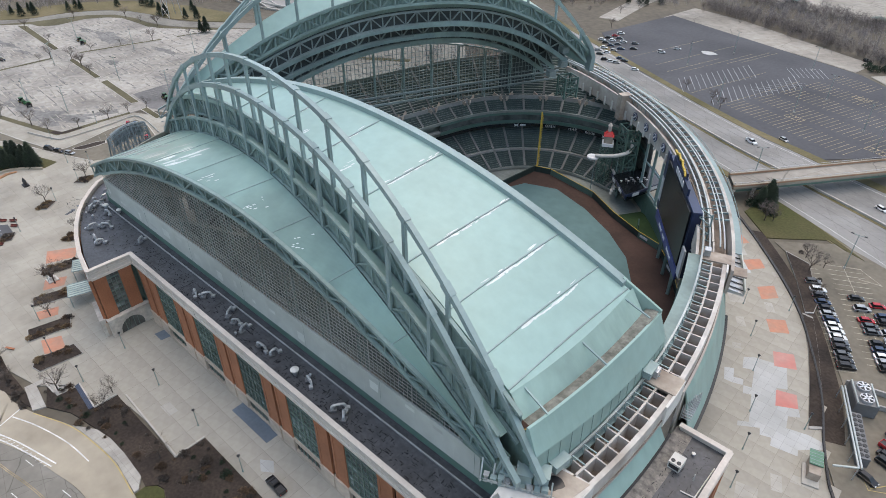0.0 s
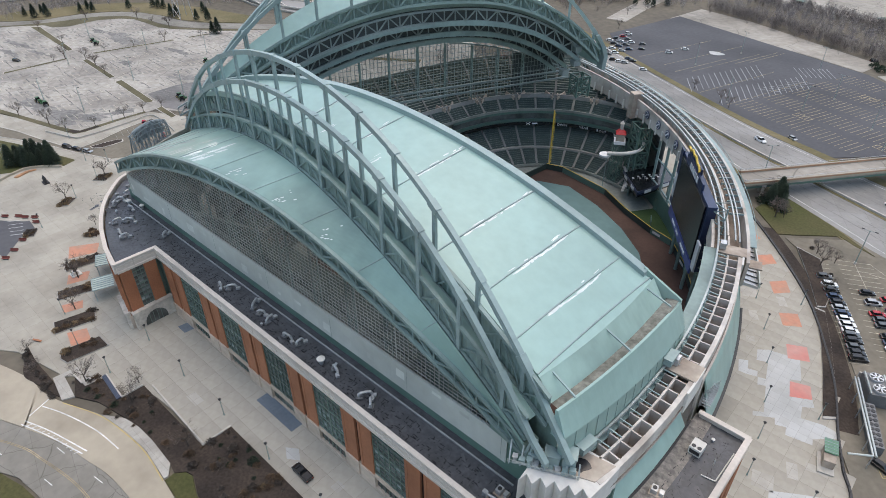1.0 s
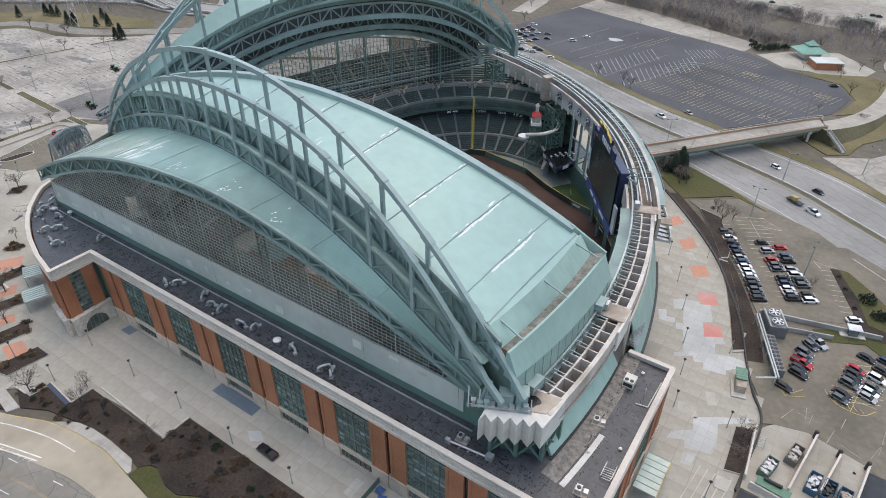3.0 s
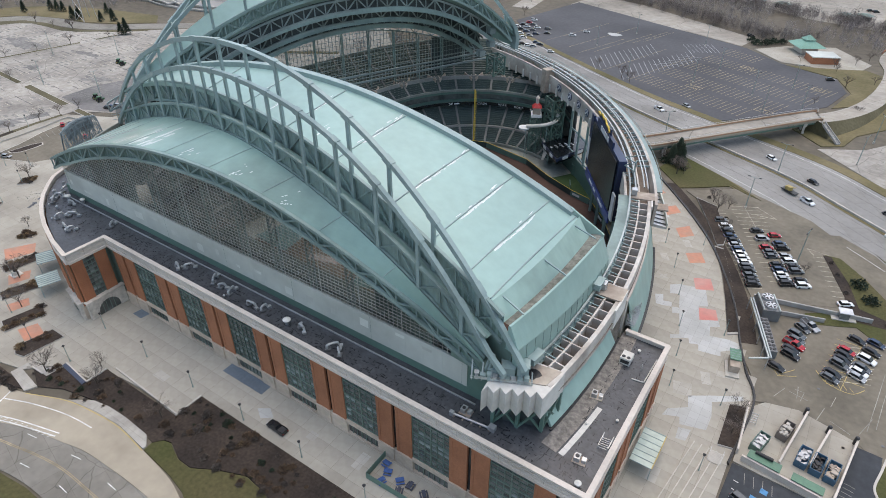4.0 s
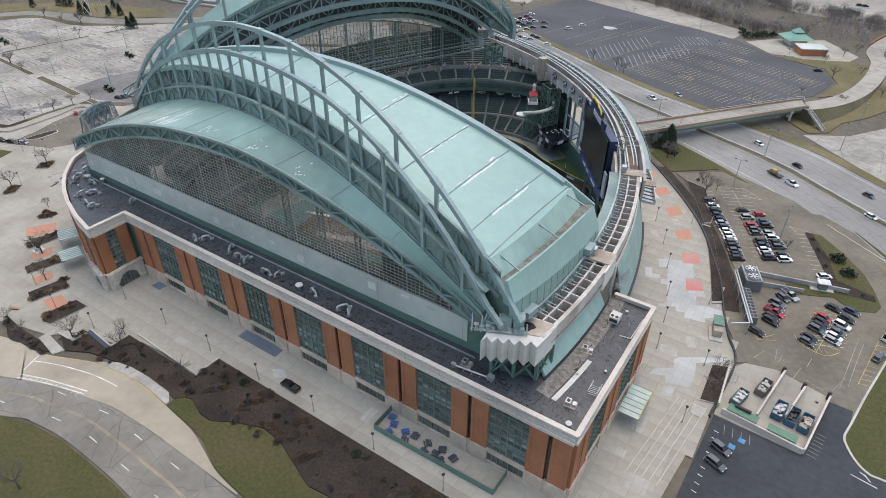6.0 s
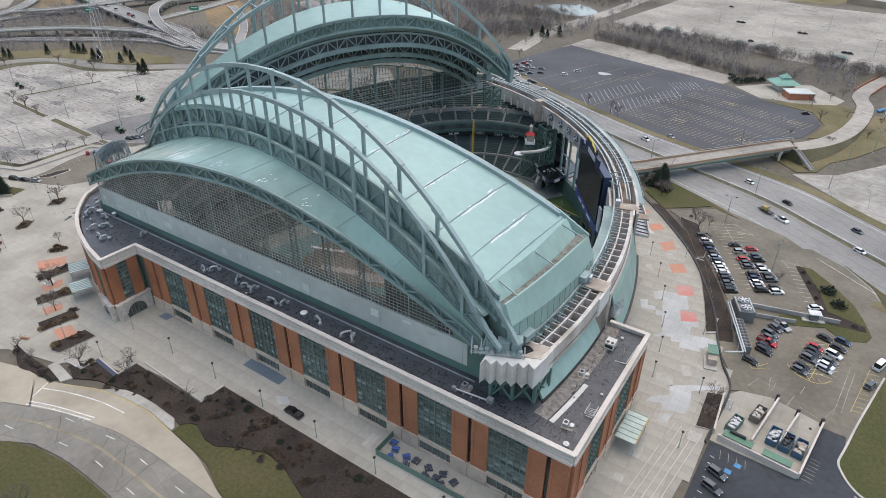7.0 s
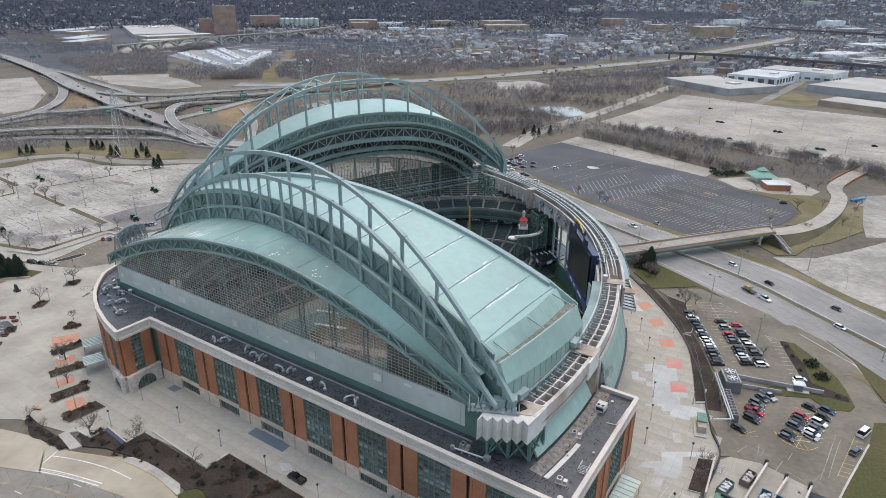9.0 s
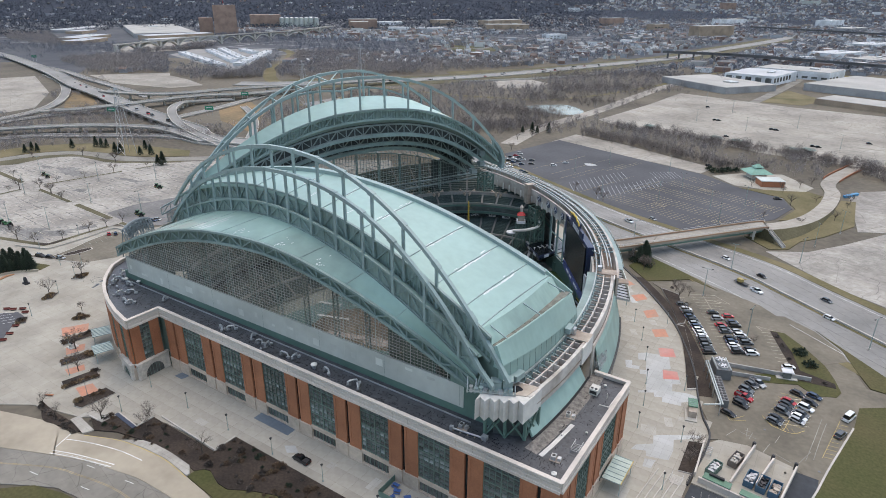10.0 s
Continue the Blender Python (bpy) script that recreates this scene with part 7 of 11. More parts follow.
PLANTERS = [[(-203, 33.5), (-202, 44), (-197, 42.5), (-199, 32.5)], [(-175.9, 20.1), (-173.5, 31), (-168.4, 29), (-170.6, 18.5)], [(-162.2, 17.1), (-160.4, 26.8), (-155, 26.9), (-156.4, 16.3), (-159.4, 15.6)], [(-215.8, 45.3), (-218.3, 48.2), (-217.2, 50.2), (-211.8, 48)], [(-190, 26.5), (-187, 37), (-182.6, 35), (-185.6, 25)], [(-244.1, 46.6), (-247.6, 51.2), (-244.9, 54.2), (-241.3, 49.6)], [(-254.5, 64.3), (-256.9, 69.6), (-255.2, 72.5), (-251.4, 67.4)], [(-230.3, 30.3), (-234.2, 32.4), (-233.1, 36.2), (-228.6, 33.4)]]
for p in PLANTERS:
    planter(p)
planter([(5.3, 106.3), (9.0, 107.6), (9.9, 92.8), (5.8, 91.9)], "kerbed planter of brown leaves beside the wall")
planter([(-30.2, 205.4), (-22.1, 203), (-13.8, 183.2), (-13.4, 177.6), (-15.3, 176.2), (-21.9, 190.1)], "long curved bed of dark mulch along the plaza edge")
planter([(-15.9, 175.7), (-13, 175.6), (-7.4, 161.2), (-2.0, 145.5), (1.2, 134.2), (-1.4, 132.2), (-5.7, 147.6), (-9.8, 160.6)], "long curved bed of dark mulch along the plaza edge")


def paving(name, poly, material, label, group, z=0.012):
    return tagged(part(name, Build().prism(poly, -0.1, z), material), label, "paving", group)


for p in ([(-182.7, 24.8), (-180.6, 30.3), (-176.9, 28.7), (-178.6, 23.9)], [(-168.9, 21.1), (-166.9, 25.7), (-160.6, 24.5), (-162.5, 19.7)], [(-213, 39), (-208, 47), (-203, 44), (-206, 36)], [(-197, 32.5), (-194, 38), (-190, 35.5), (-192, 30)], [(-46.6, 202), (-45, 205.4), (-41, 202.4), (-44.4, 197.9)], [(-38.9, 190.9), (-35, 195.3), (-31.9, 191.1), (-35.5, 186.6)], [(-30.3, 179.5), (-26.6, 183.6), (-23.5, 178.3), (-27.1, 174.3)], [(-22.9, 166), (-18.6, 169.2), (-15.8, 164), (-20.1, 161.1)]):
    paving("paving_square", p, M["orange"], "orange tinted square let into the pale plaza", "orange squares", 0.016)
for p in ([(-16.8, 153.7), (-12.1, 156.1), (-9.7, 150.7), (-14.6, 148.2)], [(-11.4, 139.9), (-6.9, 141.5), (-5.1, 137), (-9.7, 134.4)]):
    paving("paving_square", p, M["pinkred"], "faded red square let into the pale plaza", "orange squares", 0.016)
for p in ([(-21.9, 146.1), (-19.6, 148.0), (-12.0, 149.9), (-9.2, 141.9), (-11.5, 140.6), (-9.5, 135.8), (-5.4, 137.6), (-3.9, 134.6), (-6.3, 133.0), (-5.4, 129.0), (-0.8, 130.4), (2.5, 130.3), (3.1, 128.4), (-1.3, 124.3), (-0.8, 122.4), (-6.5, 121.3), (-7.1, 123.7), (-9.4, 122.8), (-10.1, 124.9), (-14.4, 122.0), (-14.9, 123.5), (-12.7, 124.9), (-16.5, 137.5), (-18.0, 143.0), (-20.6, 141.9)], [(-24.3, 139.0), (-22.2, 140.2), (-21.2, 137.1), (-18.9, 137.9), (-18.2, 135.7), (-16.1, 136.5), (-15.3, 134.1), (-17.2, 133.1), (-18.1, 135.8), (-20.8, 134.9), (-22.7, 134.7)], [(-4.1, 103.4), (0.8, 106.7), (7.6, 110.9), (8.0, 109.4), (1.5, 104.6), (2.6, 99.8), (2.6, 94.9), (-3.2, 93.2), (-3.9, 95.4), (-7.7, 93.7), (-7.1, 96.4), (-3.0, 99.6)], [(-3.2, 92.1), (-0.4, 92.9), (-0.6, 89.0), (-2.8, 88.5)], [(-39.2, 189.0), (-37.4, 190.2), (-34.2, 185.4), (-36.6, 184.3)], [(-91, 39.5), (-88.4, 41.3), (-85.6, 39.6), (-88.2, 37.8)]):
    paving("paving_patch", p, M["pale_patch"], "newer pale concrete patch in the plaza", "pale patches")
M["patch_grey"] = mat_ground("aged_grey_paving", (0.44, 0.42, 0.385), (0.39, 0.37, 0.335), 0.1, 0.6, 0.06, joints=2.3)
random.seed(19)
for x, y, a in ((-25, 149.3, 26), (-28, 160, 30), (-33, 170, 32), (-2, 112, 20), (-24, 172, 32), (-6, 105, 15), (2, 116, 15), (-42, 195, 36), (-28, 190, 36), (-74, 41, 0), (-60, 42, 0), (-120, 33, 0), (-4, 76, 0), (-5, 66, 0), (1, 60, 0)):
    w_, d_ = random.choice((2.3, 4.5)), random.choice((2.3, 4.5))
    u, v = Vector((math.cos(radians(a)), math.sin(radians(a)))), Vector((-math.sin(radians(a)), math.cos(radians(a))))
    c = Vector((x, y))
    paving("paving_patch", [tuple(c + u * w_ * i_ / 2 + v * d_ * j_ / 2) for i_, j_ in ((-1, -1), (1, -1), (1, 1), (-1, 1))], M["patch_grey"], "slightly darker aged slab in the plaza", "aged slabs")
M["navy_bench"] = mat("dark_navy_bench_paint", (0.045, 0.06, 0.10), 0.5)
M["mat_blue"] = mat("slate_blue_matting", (0.15, 0.185, 0.225), 0.8)
paving("entrance_mat", [(-108.2, 43.1), (-108.2, 46.6), (-93.6, 46.6), (-93.6, 43.1)][::-1], M["mat_blue"], "slate-blue entrance matting on the plaza", "entrance mats", 0.03)
paving("entrance_mat", [(-148.2, 43.6), (-147.8, 46.4), (-143.9, 46.4), (-144.4, 43.6)], M["mat_blue"], "slate-blue entrance matting on the plaza", "entrance mats", 0.03)

# edge fence of the plaza and other walls
EDGE = [p for p in PLAZA_E if 130 < p[1] < 212]
slab("bed_edge", EDGE + [(p[0] + 4.6, p[1] + 1.8) for p in EDGE][::-1], -0.02, M["mulch"], "dark mulch bed below the plaza railing", "planting bed")
fe = thing("plaza_fence", "black railing on a low wall along the plaza edge", "fence", (0, 140, 0))
for p, q in zip(PLAZA_E, PLAZA_E[1:]):
    wall_run(p, q, -0.5, 0.5, 0.5, M["dark"], "wall", fe)
    part("rail", Build().beam((*p, 1.3), (*q, 1.3), 0.12), M["dark"], fe)
    part("post", Build().beam((*p, 0.3), (*p, 1.3), 0.1), M["dark"], fe)
yd = thing("yard_wall", "buff concrete walls of the service yard", "wall", (20, 90, 0))
for p, q in (((11.3, 91), (29.7, 88.9)), ((29.7, 88.9), (32.6, 110.6)), ((18.4, 93.6), (21.6, 113.6)), ((24.3, 97), (26.9, 110.6)), ((9.9, 92), (9.0, 108))):
    wall_run(p, q, 0, 1.8, 0.45, M["lime"], "wall_section", yd)
M["green_roofing"] = mat("green_shed_roof", (0.11, 0.22, 0.15), 0.6)
for c, s in (((15.8, 91.6), (7, 2.4)), ((24.8, 90.6), (6.5, 2.2))):
    t = thing("yard_shed", "low green-roofed lean-to against the yard wall", "shed", (*c, 0), "yard sheds")
    part("wall", Build().box((*c, 1.0), (s[0] - 0.3, s[1] - 0.3, 2.0), -0.1), M["lime"], t)
    part("roof", Build().box((*c, 2.1), (s[0], s[1], 0.2), -0.1), M["green_roofing"], t)


def skip(x, y, ang, material, fill, label):
    t = thing("skip", label, "skip", (x, y, 0), "yard skips")
    ca, sa = math.cos(ang), math.sin(ang)
    P = lambda u, v, z: (x + u * ca - v * sa, y + u * sa + v * ca, z)
    for u, v, w, d in ((1.15, 0, 0.12, 5.6), (-1.15, 0, 0.12, 5.6), (0, 2.75, 2.3, 0.12), (0, -2.75, 2.3, 0.12)):
        part("side", Build().box(P(u, v, 1.0), (w, d, 1.9), ang), material, t)
    part("floor", Build().box(P(0, 0, 0.15), (2.3, 5.5, 0.2), ang), material, t)
    for k in range(5):
        for s in (-1, 1):
            part("rib", Build().box(P(1.25 * s, -2.2 + 1.1 * k, 1.0), (0.1, 0.12, 1.8), ang), material, t)
    random.seed(int(x * 7))
    b = Build()
    for k in range(26):
        b.box(P(random.uniform(-0.9, 0.9), random.uniform(-2.4, 2.4), random.uniform(0.8, 1.5)), (random.uniform(0.3, 1.1), random.uniform(0.3, 1.2), random.uniform(0.1, 0.5)), random.uniform(0, 3))
    part("rubbish", b, fill, t)["kind"] = "stuff"


M["skip_blue"] = mat("blue_painted_steel", (0.04, 0.12, 0.20), 0.5)
M["skip_rust"] = mat("worn_grey_steel", (0.20, 0.17, 0.15), 0.7)
skip(23.0, 98.6, -0.12, M["skip_blue"], M["metal"], "open blue skip of scrap in the yard")
skip(26.0, 98.2, -0.12, M["skip_blue"], M["dark"], "open blue skip of dark rubbish in the yard")
skip(29.0, 97.8, -0.12, M["skip_blue"], M["cell"], "open blue skip of cardboard in the yard")
skip(13.9, 97.4, -0.25, M["green_wall"], M["metal"], "open green skip of scrap metal in the yard")
skip(18.3, 104.4, -0.22, M["skip_rust"], M["kerb"], "open grey skip of rubble in the yard")

# chillers beside the lot
ch = thing("cooling_tower", "grey cooling plant with two large rooftop fans", "cooling tower", (5.5, 148.5, 0))
part("casing", Build().box((5.5, 148.8, 1.9), (5.0, 8.0, 3.8), 0.42), M["track_dark"], ch)
for k in (-1, 1):
    c = (5.5 - 0.41 * k * 2.0, 148.8 + 0.91 * k * 2.0, 3.8)
    part("fan_ring", Build().tube(c, (c[0], c[1], 4.5), 1.6, 16), M["metal"], ch)
    part("fan_well", Build().tube((c[0], c[1], 4.5), (c[0], c[1], 4.52), 1.4, 16), M["dark"], ch)
    for j in range(3):
        a = j * 1.047
        part("fan_blade", Build().beam((c[0] + 1.4 * math.cos(a), c[1] + 1.4 * math.sin(a), 4.6), (c[0] - 1.4 * math.cos(a), c[1] - 1.4 * math.sin(a), 4.6), 0.35, 0.08), M["sign_white"], ch)
for s in (-2.2, 2.2):
    part("header_pipe", Build().tube((5.5 + s * 0.9 - 1.6, 148.8 + s * 0.4 + 3.6, 4.0), (5.5 + s * 0.9 + 1.6, 148.8 + s * 0.4 - 3.6, 4.0), 0.22, 8), M["rail"], ch)
ch2 = thing("chiller", "long chiller with two rows of black fans", "chiller", (8, 135, 0))
part("casing", Build().box((8.0, 135.6, 1.4), (2.4, 14.0, 2.6), 0.37), M["track_dark"], ch2)
for i in range(9):
    for s in (-0.55, 0.55):
        u = -6 + 1.5 * i
        c = (8.0 + s * 0.93 - u * 0.36, 135.6 + s * 0.36 + u * 0.93, 2.7)
        part("fan", Build().tube(c, (c[0], c[1], 2.85), 0.5, 10), M["dark"], ch2)
pipe = thing("pipe_bridge", "white pipe bridge on steel legs round the chillers", "pipe bridge", (5, 136, 0))
for a, c in (((0.6, 147.4, 4.2), (10, 124, 4.2)), ((10, 124, 4.2), (5.6, 121, 4.2)), ((1.2, 147.8, 4.2), (10.6, 124.2, 4.2))):
    part("pipe", Build().tube(a, c, 0.24, 8), M["rail"], pipe)
for k in range(6):
    x, y = 0.6 + 9.4 * k / 5, 147.4 - 23.4 * k / 5
    part("leg", Build().beam((x, y, 0), (x, y, 4.2), 0.25), M["metal"], pipe)
wl = thing("lot_wall", "low grey block wall between the lots", "wall", (20, 158, 0))
wall_run((1, 154), (32, 161), 0, 1.5, 0.5, M["concrete_mid"], "wall_section", wl)
wall_run((8.2, 150), (20.5, 153.6), 0, 1.4, 0.4, M["concrete_mid"], "wall_section", wl)
t = thing("booth", "small white parking booth with a flat roof", "booth", (24.9, 158.5, 0))
part("wall", Build().box((24.9, 158.5, 1.3), (2.4, 1.8, 2.6), 0.3), M["glass"], t)
part("roof", Build().box((24.9, 158.5, 2.75), (3.6, 2.8, 0.3), 0.3), M["sign_white"], t)
part("base", Build().box((24.9, 158.5, 0.15), (6.5, 2.6, 0.3), 0.3), M["kerb"], t)
t = thing("kiosk", "tan kiosk with a green ribbed roof on the plaza", "kiosk", (2.6, 121, 0))
part("wall", Build().box((2.9, 119.8, 1.3), (2.4, 4.6, 2.6), 0.26), M["cell"], t)
part("roof", Build().box((2.5, 122.0, 2.9), (2.8, 4.4, 0.3), 0.26), M["green_roofing"], t)
part("platform", Build().box((2.9, 118.8, 0.2), (3.4, 6.0, 0.4), 0.26), M["kerb"], t)
for i in range(5):
    part("roof_rib", Build().box((2.9 - 0.24 * i, 120.2 + 0.9 * i, 3.08), (2.8, 0.12, 0.08), 0.26), M["steel"], t)


def canopy(c, s, ang, z=4.2):
    t = thing("canopy", "pale green glazed entrance canopy on thin posts", "canopy", (*c, 0), "entrance canopies")
    part("glass", Build().box((*c, z), (s[0], s[1], 0.12), ang), M["canopy_glass"], t)
    ca, sa = math.cos(ang), math.sin(ang)
    for i in range(7):
        u = -s[1] / 2 + s[1] * i / 6
        part("rafter", Build().box((c[0] - u * sa, c[1] + u * ca, z + 0.1), (s[0], 0.14, 0.16), ang), M["steel"], t)
    for su in (-1, 1):
        x, y = c[0] + s[0] * 0.45 * ca - su * s[1] * 0.45 * sa, c[1] + s[0] * 0.45 * sa + su * s[1] * 0.45 * ca
        part("post", Build().beam((x, y, 0), (x, y, z), 0.16), M["steel"], t)
    part("front_bar", Build().box((c[0] + ca * s[0] / 2, c[1] + sa * s[0] / 2, z + 0.1), (0.2, s[1], 0.3), ang), M["line_yellow"] if z < 4.3 and c[0] > -50 else M["steel"], t)


canopy((-6.8, 78.6), (5.0, 10.4), 0.0)
canopy((-190.0, 42.6), (6.0, 6.5), -2.0)
canopy((-178.5, 36.6), (6.0, 6.5), -1.9)
# terrace with tables inside a green fence
tf = thing("terrace_fence", "green mesh fence round the terrace tables", "fence", (-42, 40, 0))
for p, q in (((-56.2, 46.2), (-56.2, 39.4)), ((-56.2, 39.4), (-24, 40.0)), ((-24, 40.0), (-24, 46.2))):
    wall_run(p, q, 0, 1.9, 0.08, M["green_wall"], "mesh_panel", tf)
    L = math.dist(p, q)
    for i in range(int(L / 3) + 1):
        x, y = p[0] + (q[0] - p[0]) * i * 3 / L, p[1] + (q[1] - p[1]) * i * 3 / L
        part("post", Build().beam((x, y, 0), (x, y, 2.0), 0.1), M["green_wall"], tf)
M["blue_seat"] = mat("bright_blue_plastic", (0.04, 0.10, 0.28), 0.45)
M["slate_seat"] = mat("dark_slate_plastic", (0.05, 0.06, 0.09), 0.5)


def picnic(x, y, ang, material, label):
    t = thing("picnic_table", label, "table", (x, y, 0), "terrace tables")
    ca, sa = math.cos(ang), math.sin(ang)
    P = lambda u, v, z: (x + u * ca - v * sa, y + u * sa + v * ca, z)
    part("tabletop", Build().box(P(0, 0, 0.75), (1.9, 0.8, 0.07), ang), material, t)
    for s in (-1, 1):
        part("bench", Build().box(P(0, 0.75 * s, 0.45), (1.9, 0.32, 0.06), ang), material, t)
        part("leg_frame", Build().beam(P(0.7 * s, -0.75, 0.02), P(0.7 * s, 0, 0.72), 0.08).beam(P(0.7 * s, 0.75, 0.02), P(0.7 * s, 0, 0.72), 0.08).beam(P(0.7 * s, -0.75, 0.42), P(0.7 * s, 0.75, 0.42), 0.08), material, t)


for i, (x, y) in enumerate([(-54.6, 44.5), (-53.0, 43.0), (-49.4, 42.7), (-52.8, 40.4), (-46.8, 43.0), (-48.1, 40.6), (-43.1, 42.9), (-42.6, 40.6), (-40.0, 41.6), (-39.3, 43.4), (-38.2, 40.7), (-36, 42.8)]):
    picnic(x, y, 0.4 * i, M["blue_seat"] if i < 4 else M["slate_seat"], "bright blue picnic table on the terrace" if i < 4 else "dark slate picnic table on the terrace")
# steps and ramps at the corner
st = thing("corner_steps", "concrete steps and ramps with pale kerbs down to the lower lot", "steps", (5, 78, 0))
for i in range(5):
    a = (7.6 - 1.5 * i * 0.6, 90 - 0.2 * i)
    part("kerb", Build().beam((1.2 + 1.7 * i, 90, 0.15), (-2.2 + 1.7 * i, 62, 0.15), 0.22, 0.3), M["kerb"], st)
for i in range(8):
    part("tread", Build().box((6.4, 89.4 - 0.4 * i, 0.4 - 0.04 * i), (2.6, 0.38, 0.16)), M["kerb"], st)
for s in (0, 1):
    part("handrail", Build().beam((5.0 + 2.8 * s, 90, 1.2), (5.0 + 2.8 * s, 86, 1.0), 0.08), M["metal"], st)
st = thing("garden_steps", "blue-grey steps dropping from the plaza into the bed", "steps", (-139, 20.5, 0))
for i in range(4):
    part("tread", Build().beam((-144.6, 21.6 - 0.35 * i, 0.3 - 0.06 * i), (-134, 20.8 - 0.35 * i, 0.3 - 0.06 * i), 0.35, 0.3), M["navy_bench"] if i else M["kerb"], st)
for x, y, w, a in ((-133.9, 23.5, 5.6, 1.57), (-148.5, 15.9, 4.6, 0.05), (-105.7, 30.5, 7.6, 1.57), (-119, 27.5, 26, -0.03)):
    setting("bed_kerb", Build().box((x, y, 0.15), (w, 0.4, 0.5), a), M["kerb"], "pale kerb along the planting bed", "kerb")

# footbridge over the freeway
M["bridge_brick"] = mat("tan_orange_brick_band", (0.42, 0.245, 0.155), 0.85, big=(0.1, 0.08), fine=(2.0, 0.12))
br = thing("road_bridge", "concrete bridge with brick-red parapets over the freeway", "bridge", (-30, 262, 0))
BN = smooth([(-62, 234), (-56.2, 240.5), (-9.6, 302), (-3.6, 305)], 5)
BS = smooth([(-57, 226), (-51.5, 232), (-6, 292), (-0.5, 297)], 5)
part("deck", strip(BN, BS, 6.0, 1.0), M["lot_far"], br)
for c, nm in ((BN, "parapet"), (BS, "parapet")):
    part(nm, ribbon(c, 0.5, 7.0, 1.4), M["apron"], br)
    part("brick_band", ribbon(c, 0.62, 6.9, 0.62), M["bridge_brick"], br)
    part("rail", ribbon(c, 0.12, 7.9, 0.1), M["metal"], br)
    for k in range(0, len(c), 2):
        part("rail_post", Build().beam((*c[k], 6.9), (*c[k], 7.9), 0.12), M["metal"], br)
for a, s in ((0.36, 1), (0.7, 1), (0.08, 1)):
    i = int(a * (len(BN) - 1))
    p, q = BN[i], BS[i]
    g = Build()
    for k in (0.08, 0.5, 0.92):
        x, y = p[0] + (q[0] - p[0]) * k, p[1] + (q[1] - p[1]) * k
        g.beam((x, y, -0.2), (x, y, 5), 1.0, 1.2)
    g.beam((p[0], p[1], 4.4), (q[0], q[1], 4.4), 1.4, 1.2)
    part("pier", g, M["kerb"], br)
part("girder", strip([(p[0] + (q[0] - p[0]) * 0.06, p[1] + (q[1] - p[1]) * 0.06) for p, q in zip(BN, BS)], [(p[0] + (q[0] - p[0]) * 0.12, p[1] + (q[1] - p[1]) * 0.12) for p, q in zip(BN, BS)], 5.0, 1.2), M["green_wall"], br)
part("girder", strip([(p[0] + (q[0] - p[0]) * 0.88, p[1] + (q[1] - p[1]) * 0.88) for p, q in zip(BN, BS)], [(p[0] + (q[0] - p[0]) * 0.94, p[1] + (q[1] - p[1]) * 0.94) for p, q in zip(BN, BS)], 5.0, 1.2), M["green_wall"], br)
RAMP = smooth([(-4.5, 297.5), (7.2, 316.9), (16.5, 343.9), (22.2, 378.8), (23.5, 411.6), (19.5, 433), (22, 456), (30, 487), (37, 512)])
b = Build()
rows = []
for i, p in enumerate(RAMP):
    a, c = RAMP[max(0, i - 1)], RAMP[min(len(RAMP) - 1, i + 1)]
    d = Vector((c[0] - a[0], c[1] - a[1])).normalized()
    z = max(0.15, 6.0 - 6.0 * i / 19)
    w = 4.6
    rows.append([(p[0] - d.y * (w + z), p[1] + d.x * (w + z), -0.5), (p[0] - d.y * w, p[1] + d.x * w, z), (p[0] + d.y * w, p[1] - d.x * w, z), (p[0] + d.y * (w + z), p[1] - d.x * (w + z), -0.5)])
b.loft(rows, True)
setting("bridge_ramp", b, M["median_grass"], "olive grass embankment of the bridge ramp", "verge")
setting("ramp_road", Build().loft([[(r[1][0], r[1][1], r[1][2] + 0.03), (r[2][0], r[2][1], r[2][2] + 0.03), (r[2][0], r[2][1], r[2][2] - 0.2), (r[1][0], r[1][1], r[1][2] - 0.2)] for r in rows], True), M["lot_far"], "pale concrete ramp curving from the bridge", "road")
t = thing("ramp_stairs", "concrete stair down the grass embankment", "stairs", (8, 292, 0))
for i in range(14):
    part("tread", Build().box((0.2 + 0.66 * i, 296.6 - 0.62 * i, 5.3 - 0.38 * i), (0.92, 1.9, 0.4), -0.75), M["concrete_mid"], t)
for o_ in (-1.05, 1.05):
    part("side_wall", Build().beam((0.2 + o_ * 0.68, 296.6 + o_ * 0.73, 5.7), (8.8 + o_ * 0.68, 288.5 + o_ * 0.73, 0.7), 0.25, 0.9), M["concrete_mid"], t)

# pavilion with green roofs
pv = thing("pavilion", "station pavilion with green hipped roof and brick wing", "building", (-20, 415, 0))
part("wall", Build().box((-25, 427, 2.0), (10, 10, 4.0), 0.6), M["lime"], pv)


def hip(c, w, d, z0, z1, ang, k=0.1):
    ca, sa = math.cos(ang), math.sin(ang)
    R = lambda f, z: [(c[0] + (u * w * f) * ca - (v * d * f) * sa, c[1] + (u * w * f) * sa + (v * d * f) * ca, z) for u, v in ((-0.5, -0.5), (0.5, -0.5), (0.5, 0.5), (-0.5, 0.5))]
    return Build().loft([R(1, z0), R(k, z1)], True)


